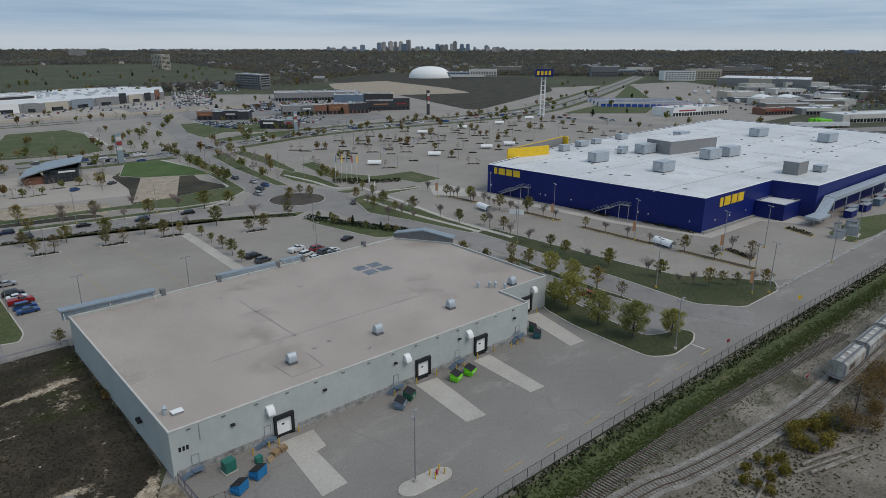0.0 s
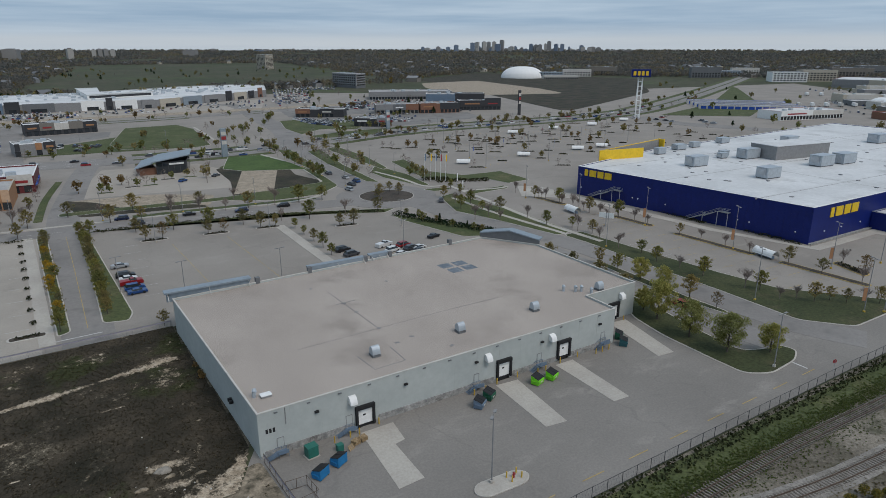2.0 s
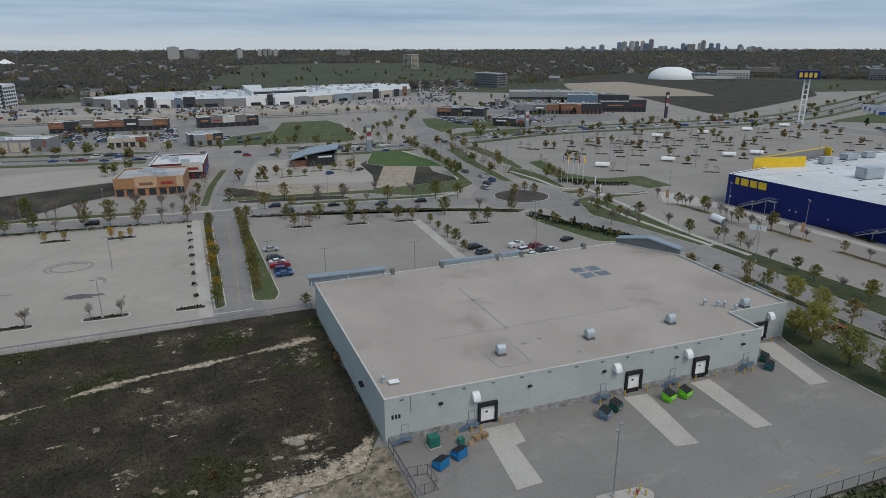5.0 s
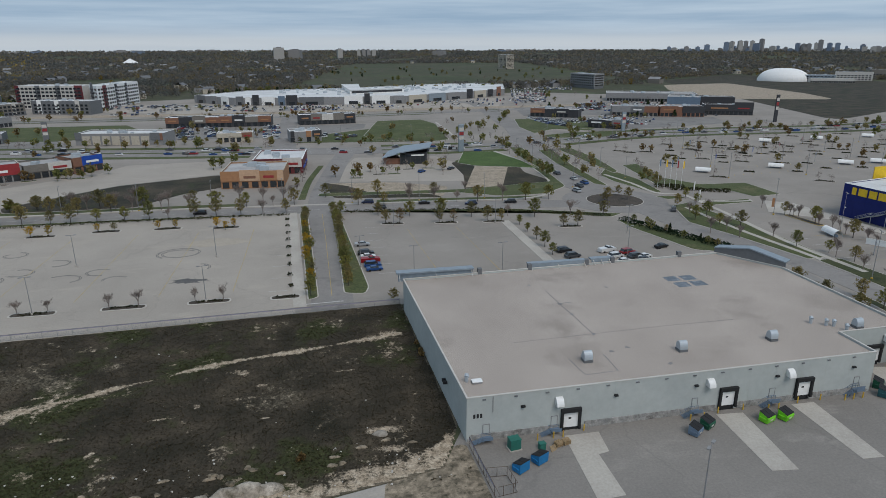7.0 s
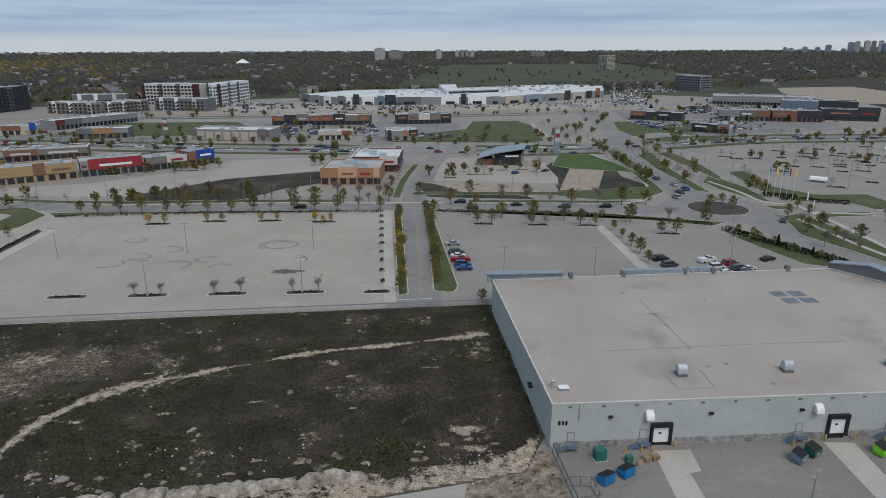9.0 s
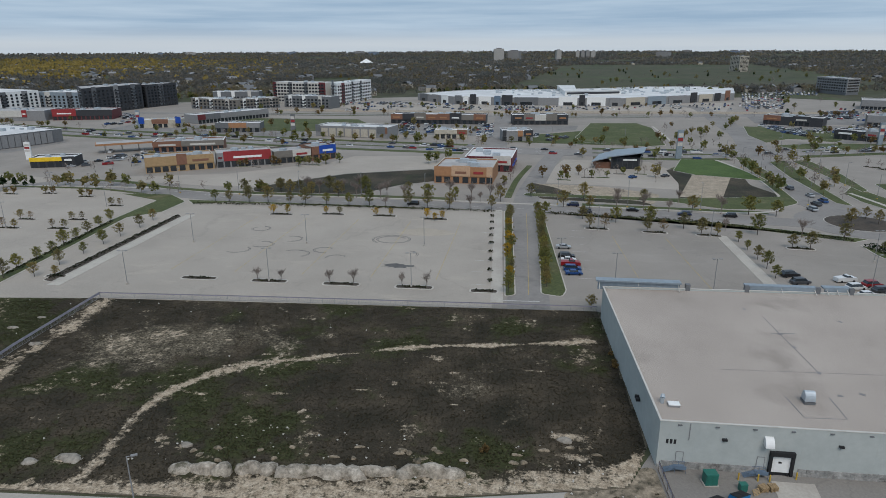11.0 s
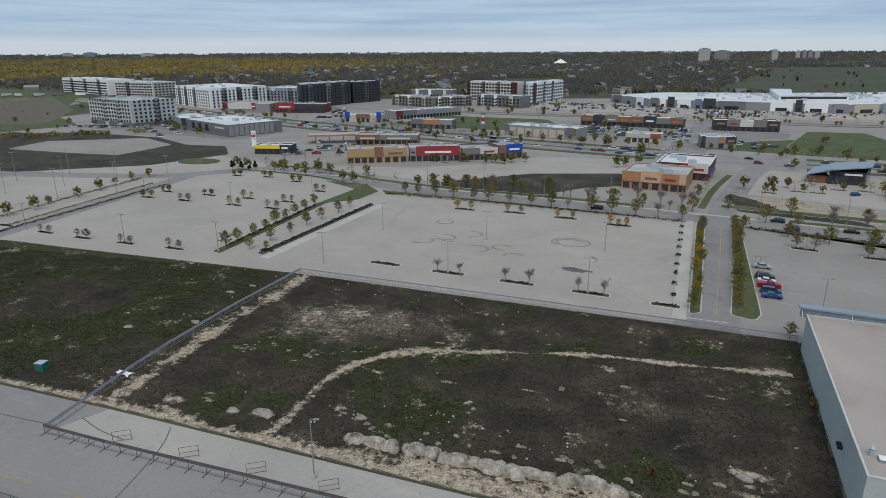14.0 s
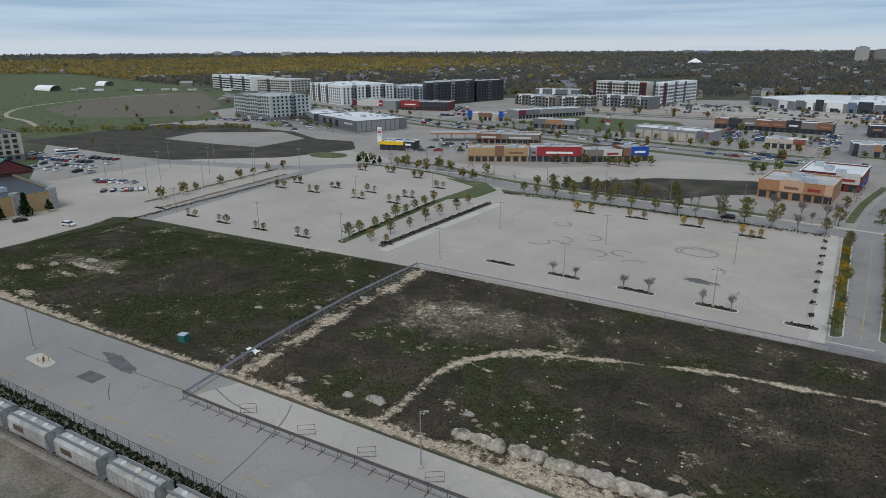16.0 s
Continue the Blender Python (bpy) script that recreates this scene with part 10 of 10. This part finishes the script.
for k, (quad, r, n, f, g) in enumerate((
        (((-106, 534), (-94, 529), (-82, 456), (-93, 460)), 9, 4, 0.8, "cars at the shops"), (((-88, 542), (-77, 538), (-69, 468), (-77, 472)), 8, 3, 0.75, "cars at the shops"),
        (((-42, 538), (-28, 533), (-25, 448), (-36, 453)), 9, 4, 0.6, "cars at the shops"), (((4, 470), (27, 455), (25, 427), (4, 441)), 3, 8, 0.5, "cars at the shops"),
        (((-26, 715), (32, 712), (27, 645), (-23, 660)), 4, 18, 0.35, "cars at the mall"), (((126, 770), (240, 750), (208, 650), (106, 688)), 6, 30, 0.42, "cars at the mall"),
        (((-160, 760), (-60, 715), (-44, 650), (-143, 680)), 5, 26, 0.35, "cars at the mall"), (((300, 985), (361, 970), (253, 692), (214, 690)), 17, 14, 0.62, "cars at the hotel"),
        (((182, 546), (201, 512), (196, 462), (184, 500)), 5, 12, 0.85, "cars at the restaurants"), (((281, 668), (313, 668), (283, 602), (251, 588)), 6, 10, 0.7, "cars at the shops"),
        (((206, 530), (262, 510), (256, 474), (204, 496)), 4, 18, 0.7, "cars at the restaurants"), (((345, 1040), (411, 998), (370, 900), (310, 900)), 9, 14, 0.6, "cars at the hotel"),
        (((871, 451), (912, 419), (754, 345), (720, 372)), 12, 12, 0.7, "cars in the sales yard"), (((1025, 416), (1051, 309), (843, 246), (836, 337)), 14, 26, 0.62, "cars in the sales yard"),
        (((-436, 178), (-366, 196), (-324, 158), (-369, 146)), 4, 17, 0.6, "cars at the lodge"), (((-320, 156), (-294, 164), (-262, 152), (-272, 136)), 2, 10, 0.6, "cars at the lodge"),
        (((-518, 356), (-471, 364), (-430, 388), (-470, 374)), 2, 24, 0.75, "cars at the hotel"), (((-439, 603), (-374, 582), (-342, 534), (-400, 552)), 4, 18, 0.55, "cars at the shops"),
        (((-262, 363), (-230, 370), (-217, 337), (-236, 333)), 3, 8, 0.35, "cars at the shops"), (((-330, 560), (-270, 600), (-240, 590), (-290, 540)), 4, 12, 0.5, "cars at the flats"))):
    car_lot(quad, r, n, f, g, 300 + k)
for k in range(70):
    p, a = lerp_path(ART, 420 + RQ.random() * 1050)
    o = RQ.choice((-9, -5.5, 5.5, 9))
    c, s = math.cos(radians(a)), math.sin(radians(a))
    car(p.x - s * o, p.y + c * o, a + (180 if o > 0 else 0), None, None, 0.09, "cars on the road", "on the grey road")

# beds, walks and trees round the store's car park
M["lawn"] = surface("bright_lawn", (0.05, 0.085, 0.022), (0.07, 0.11, 0.03), 0.08, 1.6, 0.95, 0.03, grain=0.3)
island("open_lot_grass", [(32.4, 456.3), (50.8, 547.2), (89.0, 550.7), (95.4, 516.9), (91.1, 465.9), (87.5, 423.5), (73.0, 416.5), (37.0, 431.4)], "grass", 1.2, "rough green open lot beside a road", 0.3)
island("corner_lot_grass", [(168.1, 535.7), (196.6, 531.7), (214.0, 503.3), (210.1, 460.4), (175.0, 461.5), (154.3, 441.9), (154.7, 479.5)], "grass", 1.2, "patchy green open corner lot", 0.3)
island("road_grass", [(155.5, 430.9), (185.2, 441.2), (219.2, 443.7), (205.8, 416.6), (161.3, 414.8)], "grass", 1.2, "mown grass beside the main road", 0.3)
island("park_lawn", [(84.4, 368.7), (103.0, 366.5), (109.2, 333.1), (110.0, 309.8), (97.3, 316.0), (81.1, 322.1), (73.2, 333.2)], "lawn", 1.2, "bright green mown lawn at a corner", 0.3)
island("road_grass", [(116.8, 381.9), (111.6, 340.2), (110.8, 293.9), (117.4, 300.9), (120.4, 351.1), (124.4, 378.2)], "grass", 1.2, "mown grass strip between road and walk", 0.3)
island("road_grass", [(130.1, 365.3), (124.6, 321.6), (122.2, 266.6), (126.8, 261.4), (130.9, 312.7), (140.1, 370.5)], "grass", 1.2, "mown grass strip with young trees", 0.3)
island("road_grass", [(143.2, 368.9), (142.7, 316.8), (142.6, 288.7), (147.0, 293.6), (152.6, 330.9), (153.1, 374.6)], "grass", 1.2, "mown grass strip with young trees", 0.3)
island("store_median", [(156.3, 308.1), (166.4, 311.4), (160.2, 273.2), (169.0, 255.9), (190.9, 254.9), (190.3, 230.6), (176.2, 229.0), (172.9, 244.9), (159.3, 245.7), (149.1, 259.5)], "grass", 1.2, "curved mown median before the store", 0.3)
island("store_median", [(144.1, 302.5), (147.2, 272.9), (143.7, 244.8), (139.3, 244.2), (133.4, 270.1), (133.7, 286.1)], "grass", 1.2, "curved mown median before the store", 0.3)
island("store_median", [(134.9, 221.4), (143.0, 224.6), (145.3, 203.2), (146.9, 177.3), (146.5, 153.5), (138.8, 152.9), (133.1, 178.8), (127.4, 197.8)], "grass", 1.2, "long mown strip before the store", 0.3)
island("store_median", [(136.2, 237.8), (146.3, 236.8), (147.8, 232.2), (138.8, 231.5)], "grass", 1.2, "small mown wedge", 0.3)
island("store_median", [(153.2, 224.5), (171.7, 225.8), (169.7, 220.3), (147.6, 218.8)], "grass", 1.2, "slim mown median with a walk", 0.3)
slab("corner_walk", strip(curve([(103.6, 368.6), (108.6, 331.4), (106.7, 289.4), (101.4, 265.3), (93.7, 250.9), (82.3, 245.8), (65.7, 246.0)]), 0.9), 0, 0.19, "concrete", "pale concrete walk through the grass")
slab("corner_walk", strip(curve([(136.4, 286.5), (139.5, 264.1), (140.2, 243.8), (148.1, 239.9)]), 0.9), 0, 0.19, "concrete", "pale concrete walk through the grass")
slab("corner_walk", strip(curve([(138.5, 217.4), (138.8, 186.6), (141.5, 158.8), (142.1, 151.3)]), 0.9), 0, 0.19, "concrete", "pale concrete walk through the grass")
slab("corner_walk", strip(curve([(97.6, 528.5), (96.0, 474.0), (93.4, 426.5)]), 0.9), 0, 0.19, "concrete", "pale concrete walk through the grass")
slab("corner_walk", strip(curve([(149.7, 226.2), (164.8, 222.7), (171.4, 223.3)]), 0.9), 0, 0.19, "concrete", "pale concrete walk through the grass")
for k, (x, y) in enumerate([(179.8, 346.0), (218.1, 371.4), (221.6, 349.3), (246.1, 376.5), (240.8, 351.4), (224.8, 324.0), (251.0, 349.3), (281.0, 383.2), (263.3, 352.3), (243.8, 333.0), (252.6, 326.0), (301.9, 383.9), (286.6, 356.7), (270.5, 328.2), (323.1, 388.7), (305.3, 354.1), (289.1, 327.7), (326.6, 357.3), (364.3, 392.9), (310.0, 329.4), (330.5, 331.9), (368.3, 358.8), (406.2, 399.0), (372.2, 334.9), (410.4, 361.9), (228.6, 250.3), (186.7, 268.9), (183.6, 307.2), (176.6, 352.7), (190.4, 345.9), (208.9, 317.2), (224.4, 305.0), (242.2, 296.3), (368.3, 391.0), (398.4, 376.2)]):
    island("parking_island", turned(x, y, 9.0, 2.6, -38 + 4 * (k % 3)), "mulch", 1.2, "kerbed car park island with low dark shrubs", 0.3)
    hedge([(x - 2.6, y + 2.0), (x + 2.6, y - 2.0)], 1.7, 0.8, 8, "hedge", "low dark shrubs on a car park island", "shrubs")
    for s in (-2.4, 2.4)[:1 + k % 2]:
        plant(("bare", "bare", "olive", "bare", "rust")[k % 5], x + s * 0.8, y - s * 0.6, 5.0, "trees in the store car park")
for x, y in [(152.5, 254.8), (167.0, 241.9), (155.7, 247.4)]:
    hedge([(x - 6, y + 2), (x + 6, y - 2)], 6.0, 1.1, 5, "hedge", "dense dark shrubs in a planted bed", "shrubs", 0.5)
for k, (x, y) in enumerate([(113.0, 352.5), (113.6, 341.3), (111.8, 322.0), (109.4, 304.8), (109.2, 294.7), (130.7, 355.3), (129.4, 333.6), (126.8, 314.7), (125.7, 296.9), (123.5, 281.2), (126.8, 271.8), (146.9, 359.5), (144.7, 337.0), (142.7, 316.8), (138.7, 290.5), (145.7, 267.3), (147.5, 251.4), (135.3, 218.9), (134.2, 208.5), (131.2, 199.8), (126.7, 183.6), (141.7, 188.9), (144.0, 175.2), (144.0, 164.5), (167.1, 211.7), (167.8, 199.8), (168.7, 194.0), (170.5, 187.8), (169.2, 178.5), (168.9, 169.3), (169.7, 164.5), (173.1, 158.6), (172.7, 150.6), (54.9, 476.9), (114.3, 447.8), (129.4, 457.6)]):
    plant(("bare", "olive", "bare", "green")[k % 4], x, y, 6.0, "street trees at the store")
join_far()
